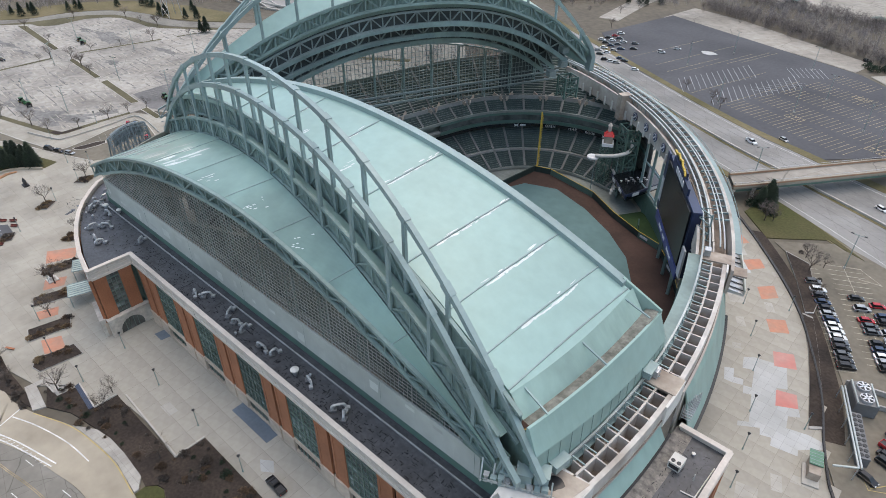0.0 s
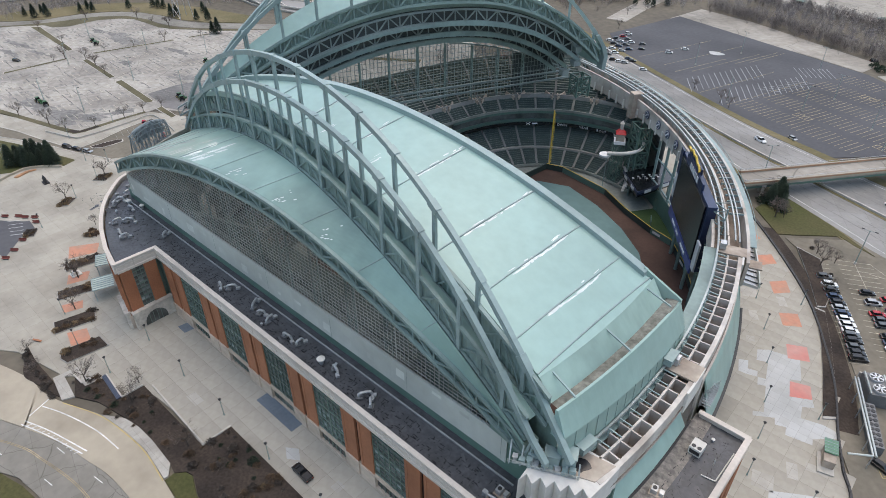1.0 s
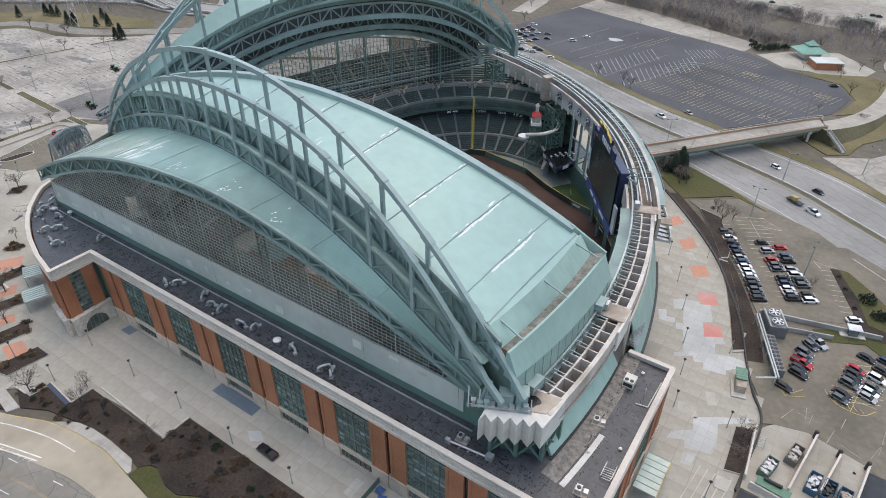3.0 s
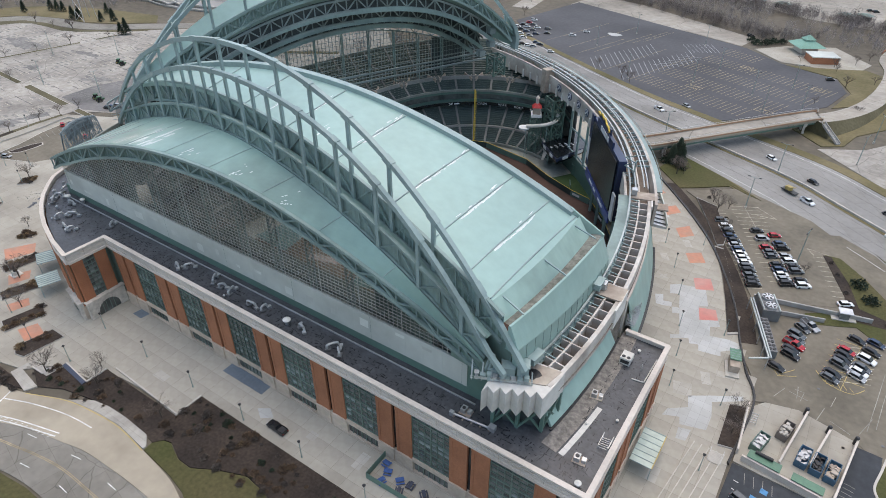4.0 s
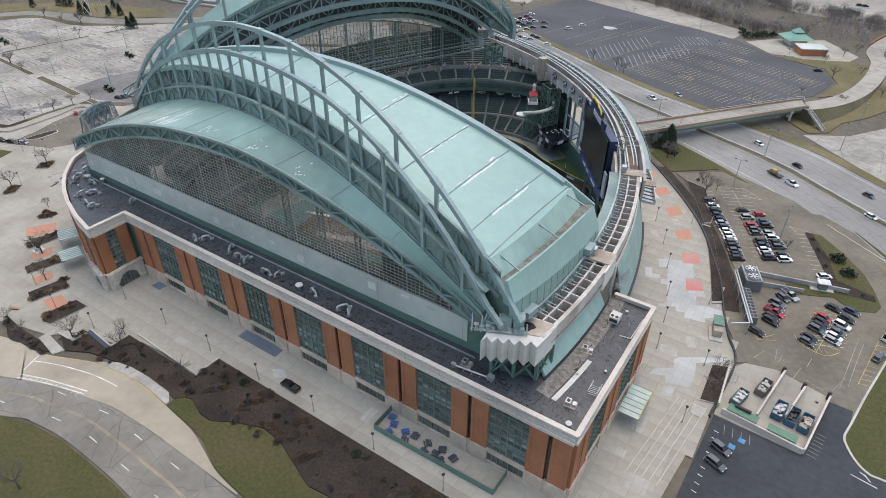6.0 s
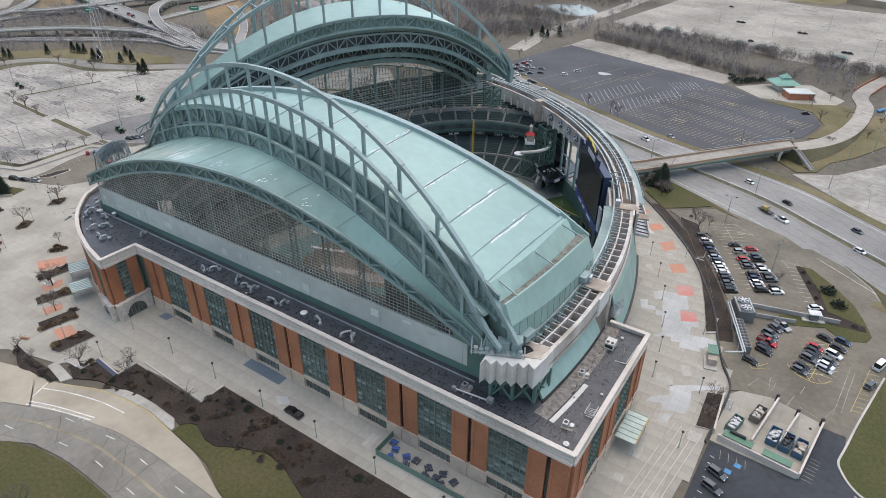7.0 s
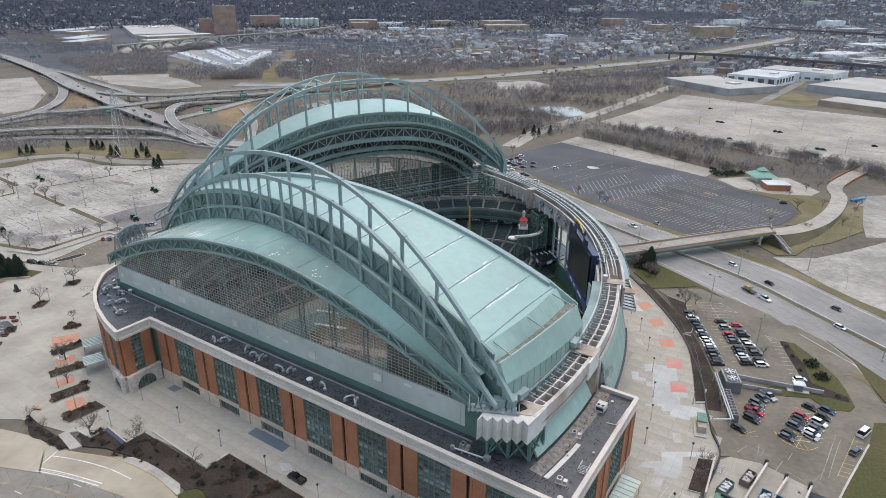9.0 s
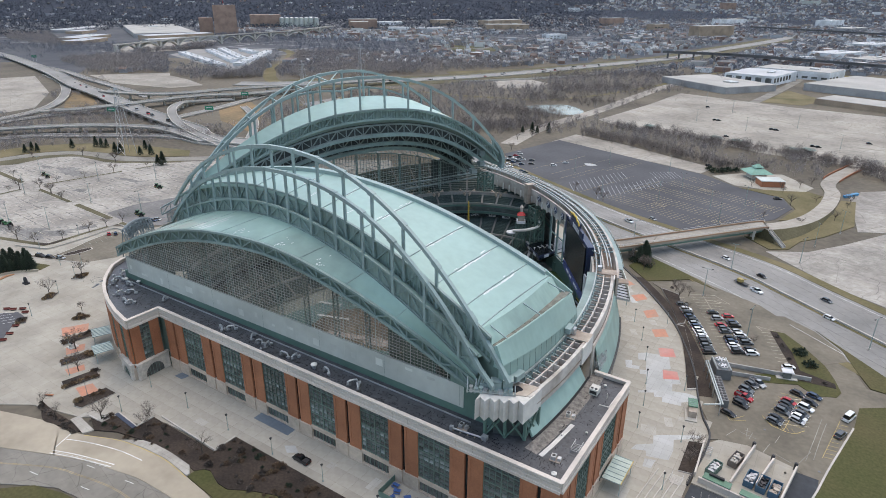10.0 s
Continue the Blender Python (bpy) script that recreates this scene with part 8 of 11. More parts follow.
M["green_metal"] = mat("green_metal_roof", (0.16, 0.34, 0.27), 0.5)
part("roof", hip((-25, 427), 16.5, 16.5, 4.0, 7.0, 0.6, 0.35), M["green_metal"], pv)
part("upper_roof", hip((-25, 427), 6.5, 6.5, 7.6, 9.8, 0.6, 0.15), M["green_metal"], pv)
part("lantern", Build().box((-25, 427, 7.2), (4, 4, 1.4), 0.6), M["glass"], pv)
part("wing_wall", Build().box((-14, 411, 1.9), (15, 11, 3.8), 0.5), M["brick"], pv)
part("wing_roof", Build().box((-14, 411, 4.0), (15.8, 11.8, 0.45), 0.5), M["grey_panel"], pv)

# low parapets of the river bridge and the bus shelters in the far lot
par = thing("river_bridge", "low brick-red parapets of the small river bridge", "bridge", (26, 470, 0))
for o in (-5.2, 5.2):
    c = [(p[0] + o, p[1] - o * 0.28) for p in RAMP if 446 < p[1] < 512]
    part("parapet", ribbon(c, 0.5, 1.2, 1.4), M["brick"], par)
for x, y in ((-139, 556), (-75, 538), (-57, 534), (-13, 525), (-2, 531)):
    t = thing("shelter", "dark green roofed shelter at the edge of the far lot", "shelter", (x, y, 0), "lot shelters")
    part("roof", hip((x, y), 12, 6, 3.0, 4.4, -0.35, 0.3), M["mullion"], t)
    part("wall", Build().box((x, y, 1.5), (9, 3.6, 3.0), -0.35), M["dark"], t)
t = thing("boat_cover", "bright blue tarpaulin over low stacked goods", "tarpaulin", (34, 416, 0))
part("cover", Build().prism([(29.5, 408), (31, 406), (38, 418), (36.5, 420)], 0, 1.2), mat("bright_blue_sheet", (0.03, 0.22, 0.42), 0.5), t)

slab("kerb_strip", [(1.5, 131), (8.6, 118), (9.4, 110.5), (12.6, 112.2), (12.4, 125), (8, 136)], -0.035, M["lot_brown"], "stained asphalt strip beside the service yard", "pavement")
bands("bay_lines", [[(11.3, 84.5 - 2.4 * i), (12.4, 84.3 - 2.4 * i)] for i in range(9)], M["line_white"], "short white bay lines on the dark lower lot", 0.16, -0.02)
bands("bay_lines", [[(13 + 1.9 * i, 87.6 + 0.06 * i), (13.5 + 1.9 * i, 84.6 + 0.06 * i)] for i in range(4)] + [[(30.6 + 0.2 * i, 89.5 + 1.3 * i), (32.8 + 0.2 * i, 89.2 + 1.3 * i)] for i in range(7)], M["line_faint"], "worn bay lines beside the yard wall", 0.1, -0.02)
bands("turn_arrow", [[(41.4, 90.9), (42.8, 90.2), (43.6, 89.2)], [(42.2, 90.9), (43.0, 90.0)], [(39.8, 89.1), (45.0, 88.3)]], M["line_white"], "white turn arrow and lane line on the dark road", 0.22, -0.02)
bands("bay_stripes", [[(41.6, 141.8), (38.4, 120.2)]] + [[(38.5 + 0.31 * i, 120.8 + 2.1 * i), (40.9 + 0.34 * i, 121.2 + 2.1 * i)] for i in range(10)] + [[(27.7, 127.1), (30.6, 148.2)]] + [[(23.6 + 1.5 * i, 129.8 - 0.1 * i), (24.6 + 1.5 * i, 127.6 + 0.14 * i)] for i in range(5)] + [[(22.4 + 0.36 * i, 131.5 + 2.75 * i), (33.0 + 0.3 * i, 131.6 + 2.75 * i)] for i in range(7)], M["line_yellow"], "yellow bay stripes on the brown lot", 0.13, -0.02)
bands("tyre_scuff", [[(18.1, 121.0), (20.2, 121.0), (19.8, 117.4)], [(17.0, 119.4), (21.4, 118.6)], [(18.6, 122.4), (18.9, 117.9)], [(24.1, 113.2), (25.2, 118.4)], [(26.4, 119.6), (27.1, 123.8)], [(13.9, 115.4), (15.8, 119.9)], [(36.9, 140), (35.8, 128), (34.6, 116)], [(38.2, 138), (37.2, 128), (36.4, 118)], [(33.2, 114.2), (35.4, 121)], [(27.0, 114.6), (31.4, 112.8)]], M["line_faint"], "pale tyre scuffs on the brown lot", 0.16, -0.015)
for x_, y_ in ((30.4, 107.6), (38.1, 113.4), (23, 124.6)):
    tagged(part("manhole", Build().tube((x_, y_, -0.05), (x_, y_, 0.02), 0.36, 14), M["track_dark"]), "round iron manhole cover in the asphalt", "manhole cover", "manhole covers")
t = thing("pipe_roll", "black plastic pipe lying on the green lean-to", "pipe", (15.5, 93.2, 2.2))
part("pipe", Build().tube((13.6, 92.6, 2.6), (17.4, 92.3, 2.6), 0.4, 12), M["dark"], t)
t = thing("rack", "silver tubular racks stacked beside the yard", "rack", (11.3, 104.6, 0))
for k in range(5):
    part("frame", Build().beam((10.6, 102.6 + 0.8 * k, 0.9), (12.0, 102.8 + 0.8 * k, 0.9), 0.12).beam((10.6, 102.6 + 0.8 * k, 0), (10.6, 102.6 + 0.8 * k, 0.9), 0.1).beam((12.0, 102.8 + 0.8 * k, 0), (12.0, 102.8 + 0.8 * k, 0.9), 0.1), M["metal"], t)
for x_, y_ in ((21.5, 113.4), (26.8, 110.4), (32.5, 110.4)):
    tagged(part("bollard", Build().tube((x_, y_, 0), (x_, y_, 2.2), 0.5, 12).tube((x_, y_, 2.2), (x_, y_, 2.4), 0.5, 12, 0.3), M["dark"]), "black bollard at the end of the yard wall", "bollard", "yard bollards")
M["bay_blue"] = mat("blue_bay_paint", (0.07, 0.24, 0.45), 0.7, big=(0.5, 0.15), fine=(2.0, 0.15))
for x, y in ((15.1, 81.4), (16.7, 84.4)):
    paving("bay_mark", [(x, y), (x + 1.5, y - 0.2), (x + 1.6, y + 1.2), (x + 0.1, y + 1.4)], M["bay_blue"], "blue painted bay mark on dark asphalt", "bay marks", -0.015)
bands("bay_outline", [smooth([(21.4, 131.5), (24.5, 128.0), (30, 127.2), (33.0, 130.6)]), [(13.6, 124.2), (16.8, 128.4)], [(10.8, 127.6), (13.4, 123.6), (17.6, 126.0)]], M["line_yellow"], "yellow bay outlines on the brown lot", 0.18, -0.02)


# ---- lamp posts ----
def lamp_post(h=5.2, arms=1):
    t = thing("lamp_post", "dark green lamp post with a lantern head on the plaza", "lamp post", (0, 0, 0), "plaza lamp posts")
    part("base", Build().tube((0, 0, 0), (0, 0, 0.5), 0.22, 8, 0.14), M["steel_dark"], t)
    part("pole", Build().tube((0, 0, 0.5), (0, 0, h), 0.1, 6, 0.07), M["steel_dark"], t)
    part("lantern", Build().tube((0, 0, h), (0, 0, h + 0.45), 0.2, 8, 0.32).tube((0, 0, h + 0.45), (0, 0, h + 0.7), 0.4, 8, 0.08), M["dark"], t)
    return t


lp = lamp_post()
LAMPS = [(-91.1, 35.1), (-71.9, 35.3), (-52.7, 34.9), (-110, 35.1), (-129.2, 35.1), (-148.9, 35.4), (-33.5, 35), (-37.7, 180.5), (-30.4, 168.4), (-23.6, 155.8), (-18.2, 142.7), (-13.8, 128.4), (-10.9, 116), (-9.1, 104.2), (-2.1, 131.6), (3.5, 104.8), (4.2, 82.6), (-46, 191), (-19.2, 174.3), (-144.7, 22.6), (-161.7, 21.2), (-178, 24), (-195, 33), (-232.7, 37.5), (-274.8, 70.1), (-254.3, 66.3), (-266.8, 76), (-245.3, 54.3), (-303, 74.4), (-306.8, 96)]
lp.matrix_basis = Matrix.Translation((*LAMPS[0], 0))
for x, y in LAMPS[1:]:
    copy_thing(lp, Matrix.Translation((x, y, 0)))


def mast(h, heads):
    t = thing("street_lamp", "tall grey lamp mast with arms over the lots and roads", "street lamp", (0, 0, 0), "street lamps")
    part("base", Build().tube((0, 0, -0.2), (0, 0, 0.8), 0.4, 8), M["kerb"], t)
    part("pole", Build().tube((0, 0, 0.6), (0, 0, h), 0.16, 6, 0.09), M["steel_dark"], t)
    for s in heads:
        part("arm", Build().tube((0, 0, h - 0.3), (1.6 * s, 0, h), 0.07, 5), M["steel_dark"], t)
        part("lamp_head", Build().box((1.9 * s, 0, h), (0.9, 0.4, 0.2)), M["dark"], t)
    return t


m0 = mast(13, (-1, 1))
MASTS = [(-8.3, 244.7), (-13, 208.2), (-57.4, 251.5), (18, 271.7), (-136.4, 364.1), (-124.5, 403.6), (-79.5, 403.5), (-67.2, 332.1), (-11.2, 321.2), (-26.7, 308.3), (-99.4, 318.3), (-401, 159.7), (-355, 129.2), (-367.4, 181.4), (-315.1, 137.3), (-407.5, 115.3), (-353.5, 82.7), (-329.5, 92), (-449.7, 145.2), (9, 180), (22, 300), (32, 330), (60, 330), (-110, 620), (-60, 600), (-20, 640), (20, 560), (-90, 700), (-130, 760), (48, 196), (70, 178), (-36, 330), (-60, 360), (-20, 352)]
m0.matrix_basis = Matrix.Translation((*MASTS[0], 0))
for i, (x, y) in enumerate(MASTS[1:]):
    copy_thing(m0, Matrix.Translation((x, y, -0.1)) @ Matrix.Rotation(0.6 * i, 4, "Z"))

# ---- vehicles ----
PAINT = {
    "black": mat("black_car_paint", (0.015, 0.016, 0.018), 0.2, big=(0.5, 0.05), fine=(2, 0.05)),
    "grey": mat("grey_car_paint", (0.10, 0.11, 0.12), 0.25, big=(0.5, 0.05), fine=(2, 0.05)),
    "silver": mat("silver_car_paint", (0.40, 0.41, 0.42), 0.25, metal=0.3, big=(0.5, 0.05), fine=(2, 0.05)),
    "white": mat("white_car_paint", (0.75, 0.76, 0.76), 0.25, big=(0.5, 0.04), fine=(2, 0.04)),
    "blue": mat("dark_blue_car_paint", (0.025, 0.05, 0.10), 0.22, big=(0.5, 0.05), fine=(2, 0.05)),
    "red": mat("red_car_paint", (0.42, 0.02, 0.03), 0.22, big=(0.5, 0.05), fine=(2, 0.05)),
}
M["car_glass"] = mat("dark_car_glass", (0.012, 0.014, 0.016), 0.08)
M["tyre"] = mat("black_rubber", (0.02, 0.02, 0.02), 0.85)
M["head_lamp"] = mat("clear_lamp_lens", (0.7, 0.7, 0.68), 0.15)
M["tail_lamp"] = mat("red_lamp_lens", (0.35, 0.02, 0.02), 0.2)
CARS = {}


def car_proto(kind, colour):
    """A parked vehicle built along x: body, glazed cabin, roof, lamps and wheels."""
    L, W, H, hood, c0, c1 = {"car": (4.6, 1.82, 1.46, 0.82, -1.9, 0.95), "suv": (4.8, 1.95, 1.78, 1.0, -2.25, 0.9), "pickup": (5.8, 2.0, 1.9, 1.08, -0.7, 1.2), "van": (5.6, 2.05, 2.5, 1.3, -2.7, 1.7)}[kind]
    nm = {"car": "car", "suv": "car", "pickup": "pickup_truck", "van": "van"}[kind]
    words_ = {"car": "sedan", "suv": "sport utility car", "pickup": "pickup truck", "van": "tall van"}[kind]
    t = thing(nm, f"{colour} {words_} standing on the asphalt", "truck" if kind == "pickup" else nm, (0, 0, 0), "parked vehicles")
    h = L / 2
    prof = [(-h, 0.38), (-h, hood * 0.92), (-h + 0.25, hood), (h - 0.9, hood * 0.96), (h - 0.08, hood * 0.72), (h, 0.4), (h - 0.2, 0.25), (-h + 0.2, 0.25)]
    b = Build()
    rows = []
    for y, k in ((-W / 2, 0.93), (-W / 2 + 0.12, 1.0), (W / 2 - 0.12, 1.0), (W / 2, 0.93)):
        rows.append([(x * (1 if k == 1 else 0.985), y, 0.25 + (z - 0.25) * k) for x, z in prof])
    b.loft(rows, True)
    part("body", b, PAINT[colour], t)
    zt = H
    w0, w1 = W / 2 - 0.08, W / 2 - 0.28
    low = [(c0, -w0, hood - 0.03), (c1 + 0.35, -w0, hood - 0.03), (c1 + 0.35, w0, hood - 0.03), (c0, w0, hood - 0.03)]
    top = [(c0 + 0.35, -w1, zt - 0.06), (c1 - 0.45, -w1, zt - 0.06), (c1 - 0.45, w1, zt - 0.06), (c0 + 0.35, w1, zt - 0.06)]
    part("cabin_glass", Build().loft([low, top], True), M["car_glass"], t)
    part("roof_panel", Build().loft([[(x * 1.0, y * 1.03, z) for x, y, z in top], [(x, y * 0.93, zt) for x, y, z in top]], True), PAINT[colour], t)
    if kind == "pickup":
        part("bed_liner", Build().box((-1.85, 0, hood + 0.012), (1.9, 1.55, 0.02)), M["dark"], t)
        for s in (-1, 1):
            part("bed_side", Build().box((-1.85, s * 0.9, hood + 0.12), (2.0, 0.12, 0.24)), PAINT[colour], t)
        part("tailgate", Build().box((-2.82, 0, hood + 0.12), (0.1, 1.9, 0.24)), PAINT[colour], t)
    for x in (-h + 0.95, h - 0.95):
        for s in (-1, 1):
            part("wheel", Build().tube((x, s * (W / 2 - 0.2), 0.34), (x, s * (W / 2 + 0.01), 0.34), 0.34, 10), M["tyre"], t)
    for s in (-1, 1):
        part("headlight", Build().box((h - 0.12, s * (W / 2 - 0.35), hood * 0.68), (0.2, 0.4, 0.14)), M["head_lamp"], t)
        part("tail_light", Build().box((-h + 0.01, s * (W / 2 - 0.25), hood * 0.8), (0.08, 0.3, 0.22)), M["tail_lamp"], t)
    return t


def park(kind, colour, x, y, z, deg):
    m = Matrix.Translation((x, y, z)) @ Matrix.Rotation(radians(deg), 4, "Z")
    if (kind, colour) in CARS:
        return copy_thing(CARS[kind, colour], m)
    t = car_proto(kind, colour)
    t.matrix_basis = m
    CARS[kind, colour] = t
    return t


SHADES = {"k": "black", "g": "grey", "s": "silver", "w": "white", "b": "blue", "r": "red"}


def row_of(code, places, z, deg):
    """One letter of the code a vehicle: colour; capital for a tall one."""
    for c, (x, y) in zip(code, places):
        park("suv" if c.isupper() else "car", SHADES[c.lower()], x, y, z, deg)


row_of("GWkbksbwwwGKgkK", [(-18.2, 193.1), (-15.8, 189.9), (-14.6, 187.3), (-13.0, 184.6), (-11.4, 182.2), (-10.2, 179.9), (-8.9, 177.7), (-7.7, 175.5), (-6.4, 173.3), (-5.2, 171), (-4.3, 168.9), (-3.3, 166.8), (-2.4, 164.6), (-1.3, 162.4), (-0.4, 160.2)], -0.04, 32)
row_of("kSrbrKggsWkkbGwskKWw", [(-6, 193.2), (-3.4, 188.9), (-0.3, 193.4), (2.1, 189.0), (-1.2, 184.1), (3.5, 186.5), (0.3, 181.9), (1.4, 179.6), (5.0, 182.2), (6.8, 179.6), (3.7, 175.4), (8.4, 177.3), (4.8, 173.1), (9.6, 174.9), (5.9, 170.6), (7.0, 168.5), (11.4, 170.6), (8.2, 166.3), (12.7, 168.1), (24.7, 165.6)], -0.04, 32)
row_of("GgkKkkbkkkGWgwkgs", [(14.9, 142.7), (15.1, 140.4), (14.5, 135.4), (14.8, 133.1), (12.4, 126.2), (29.2, 149.8), (33.8, 151.1), (33, 146.6), (26.9, 141.2), (26.7, 138.9), (26.3, 136.6), (32.2, 142.6), (31.4, 138.6), (30.9, 136.3), (25.2, 131.9), (24.8, 129.7), (30.6, 134.1)], -0.03, -18)
for k, c, x, y, d in (("pickup", "silver", 17.4, 149, -35), ("car", "grey", 15.8, 146.8, -35), ("pickup", "red", 14.9, 138, -18), ("car", "red", 27.3, 143.4, -18), ("van", "white", 43.7, 144.5, 70), ("suv", "grey", 42, 133.8, 70), ("suv", "grey", 13.9, 79.6, -20), ("suv", "grey", 13.9, 74.7, -20), ("pickup", "black", -82.3, 37.8, 178)):
    park(k, c, x, y, -0.03 if y < 400 else 0, d)
row_of("wkrWswbgwKwsbkgkWwwkwsgwkb", [(-198.2, 373.0), (-197.0, 379.6), (-195.8, 386.4), (-195.9, 393.5), (-188.9, 352.5), (-188.6, 359.0), (-187.8, 366.1), (-185.8, 371.1), (-185.5, 377.9), (-176.3, 338.8), (-172.2, 338.3), (-168.7, 338.7), (-170.6, 346.9), (-166.7, 344.7), (-178.3, 379.5), (-173.8, 369.3), (-157.9, 374.6), (-153.6, 387.7), (-154.8, 335.1), (-184.1, 346.3), (-182.7, 352.1), (-181.3, 357.9), (-191.0, 383.0), (-192.4, 376.0), (-193.0, 369.0), (-179.5, 364.0)], -0.08, 25)
row_of("Kks", [(-293.3, 69.9), (-288.1, 71.9), (-282.6, 74.2)], 0.03, 22)
row_of("kbs", [(-296, 129.3), (-294.8, 131.4), (-294.3, 133.9)], -0.05, 20)
row_of("rbr", [(-294.6, 105.4), (-292, 107.6), (-273.9, 104.4)], 0.03, 155)
row_of("wksgkw", [(-12.9, 257.1), (5.1, 243.5), (-60, 295), (32, 232), (60, 200), (34, 215)], -0.1, -31)
park("pickup", "white", -70, 283, -0.1, -29)
park("pickup", "white", 5.6, 225.4, -0.1, -33)
t = thing("loader_trailer", "flat trailer carrying a yellow digger on the freeway", "trailer", (-1.4, 230.4, 0))
part("bed", Build().box((-1.4, 230.2, 0.7), (6.5, 2.4, 0.3), radians(-33)), M["dark"], t)
part("digger", Build().box((-2.0, 230.6, 1.6), (2.4, 1.6, 1.4), radians(-33)).beam((-1.4, 230.2, 2.0), (0.4, 229.0, 3.0), 0.3), M["line_yellow"], t)
for s in (-1.2, 0, 1.2):
    part("wheel", Build().tube((-1.4 + s, 231.2 - 0.6 * s, 0.35), (-1.4 + s + 0.2, 231.5 - 0.6 * s, 0.35), 0.35, 8), M["tyre"], t)
for x, y in ((-439, 97.4), (-112, 480), (-108, 478), (-60, 441), (-5, 378), (-96, 640), (-92, 639), (-40, 620), (-36, 619), (0, 560), (4, 559), (40, 600), (-120, 720), (-70, 560)):
    park("suv", "black", x, y, -0.08, 25)

# ---- plants ----
M["bark"] = mat("grey_brown_bark", (0.10, 0.08, 0.065), 0.9, rnd=0.15)
M["twigs"] = mat("bare_winter_twigs", (0.17, 0.14, 0.125), 0.95, fine=(0.3, 0.25), rnd=0.2)
M["needles"] = mat("dark_evergreen_needles", (0.028, 0.045, 0.026), 0.9, fine=(1.0, 0.25), rnd=0.2)
M["bed_twigs"] = mat("dark_leafless_shrub", (0.095, 0.078, 0.068), 0.95, fine=(0.8, 0.3), rnd=0.3)
M["brush"] = mat("brown_dry_shrub", (0.12, 0.078, 0.05), 0.95, fine=(0.8, 0.3), rnd=0.25)


def bare_tree(seed, h):
    """A leafless tree: tapered trunk, limbs and a haze of fine twigs."""
    rnd = random.Random(seed)
    t = thing("bare_tree", "leafless deciduous tree with fine grey twigs", "tree", (0, 0, 0), "bare trees")
    tr, tw = Build(), Build()
    tr.tube((0, 0, -0.1), (0, 0, h * 0.35), 0.022 * h, 6, 0.015 * h)

    def grow(p, d, length, r, lev):
        q = p + d * length
        if lev < 2:
            tr.tube(p, q, r, 4, r * 0.6)
        else:
            side = d.orthogonal().normalized() * max(0.0028 * h, r * 0.5)
            tw.add([p - side, p + side, q], [(0, 1, 2)])
        if lev == 4:
            return
        for _ in range(4 if lev < 2 else 3):
            nd = (d + Vector((rnd.gauss(0, 0.55), rnd.gauss(0, 0.55), rnd.gauss(0.12, 0.35)))).normalized()
            grow(p.lerp(q, rnd.uniform(0.5, 1.0)), nd, length * rnd.uniform(0.55, 0.8), r * 0.55, lev + 1)

    for k in range(5):
        a = 2 * math.pi * (k + rnd.random() * 0.5) / 5
        grow(Vector((0, 0, h * rnd.uniform(0.2, 0.35))), Vector((math.cos(a) * 0.7, math.sin(a) * 0.7, 0.9)).normalized(), h * 0.27, 0.011 * h, 0)
    part("trunk", tr, M["bark"], t)
    part("crown", tw, M["twigs"], t)
    return t


def conifer(seed, h):
    rnd = random.Random(seed)
    t = thing("evergreen", "dark green conical evergreen tree", "tree", (0, 0, 0), "evergreens")
    part("trunk", Build().tube((0, 0, -0.1), (0, 0, h * 0.9), 0.02 * h, 6, 0.005 * h), M["bark"], t)
    cr = Build()
    for i in range(900):
        f = rnd.random() ** 0.75
        z = h * (0.06 + 0.94 * f)
        r = h * 0.30 * (1 - f) ** 0.85 * rnd.uniform(0.55, 1.1) + 0.05
        a = rnd.uniform(0, 6.283)
        c = Vector((r * math.cos(a), r * math.sin(a), z))
        o = Vector((math.cos(a), math.sin(a), rnd.uniform(-0.5, 0.1))) * h * 0.085
        s = Vector((-math.sin(a), math.cos(a), rnd.uniform(-0.3, 0.3))) * h * 0.04
        cr.add([c - o * 0.6 - s, c - o * 0.6 + s, c + o], [(0, 1, 2)])
    part("crown", cr, M["needles"], t)
    return t


def shrub(seed, r, material, label, group):
    rnd = random.Random(seed)
    t = thing("shrub", label, "shrub", (0, 0, 0), group)
    cr = Build()
    for i in range(170):
        a, e = rnd.uniform(0, 6.283), rnd.uniform(0.1, 1.5)
        k = rnd.uniform(0.5, 1.0)
        c = Vector((math.cos(a) * math.cos(e), math.sin(a) * math.cos(e), math.sin(e) * 0.75)) * r * k
        s = Vector((rnd.gauss(0, 1), rnd.gauss(0, 1), rnd.gauss(0, 1))).normalized() * r * 0.14
        u = Vector((rnd.gauss(0, 1), rnd.gauss(0, 1), rnd.gauss(0.5, 1))).normalized() * r * 0.3
        cr.add([c - s, c + s, c + u], [(0, 1, 2)])
    part("foliage", cr, material, t)
    part("stem", Build().tube((0, 0, -0.1), (0, 0, r * 0.5), r * 0.08, 5), M["bark"], t)
    return t


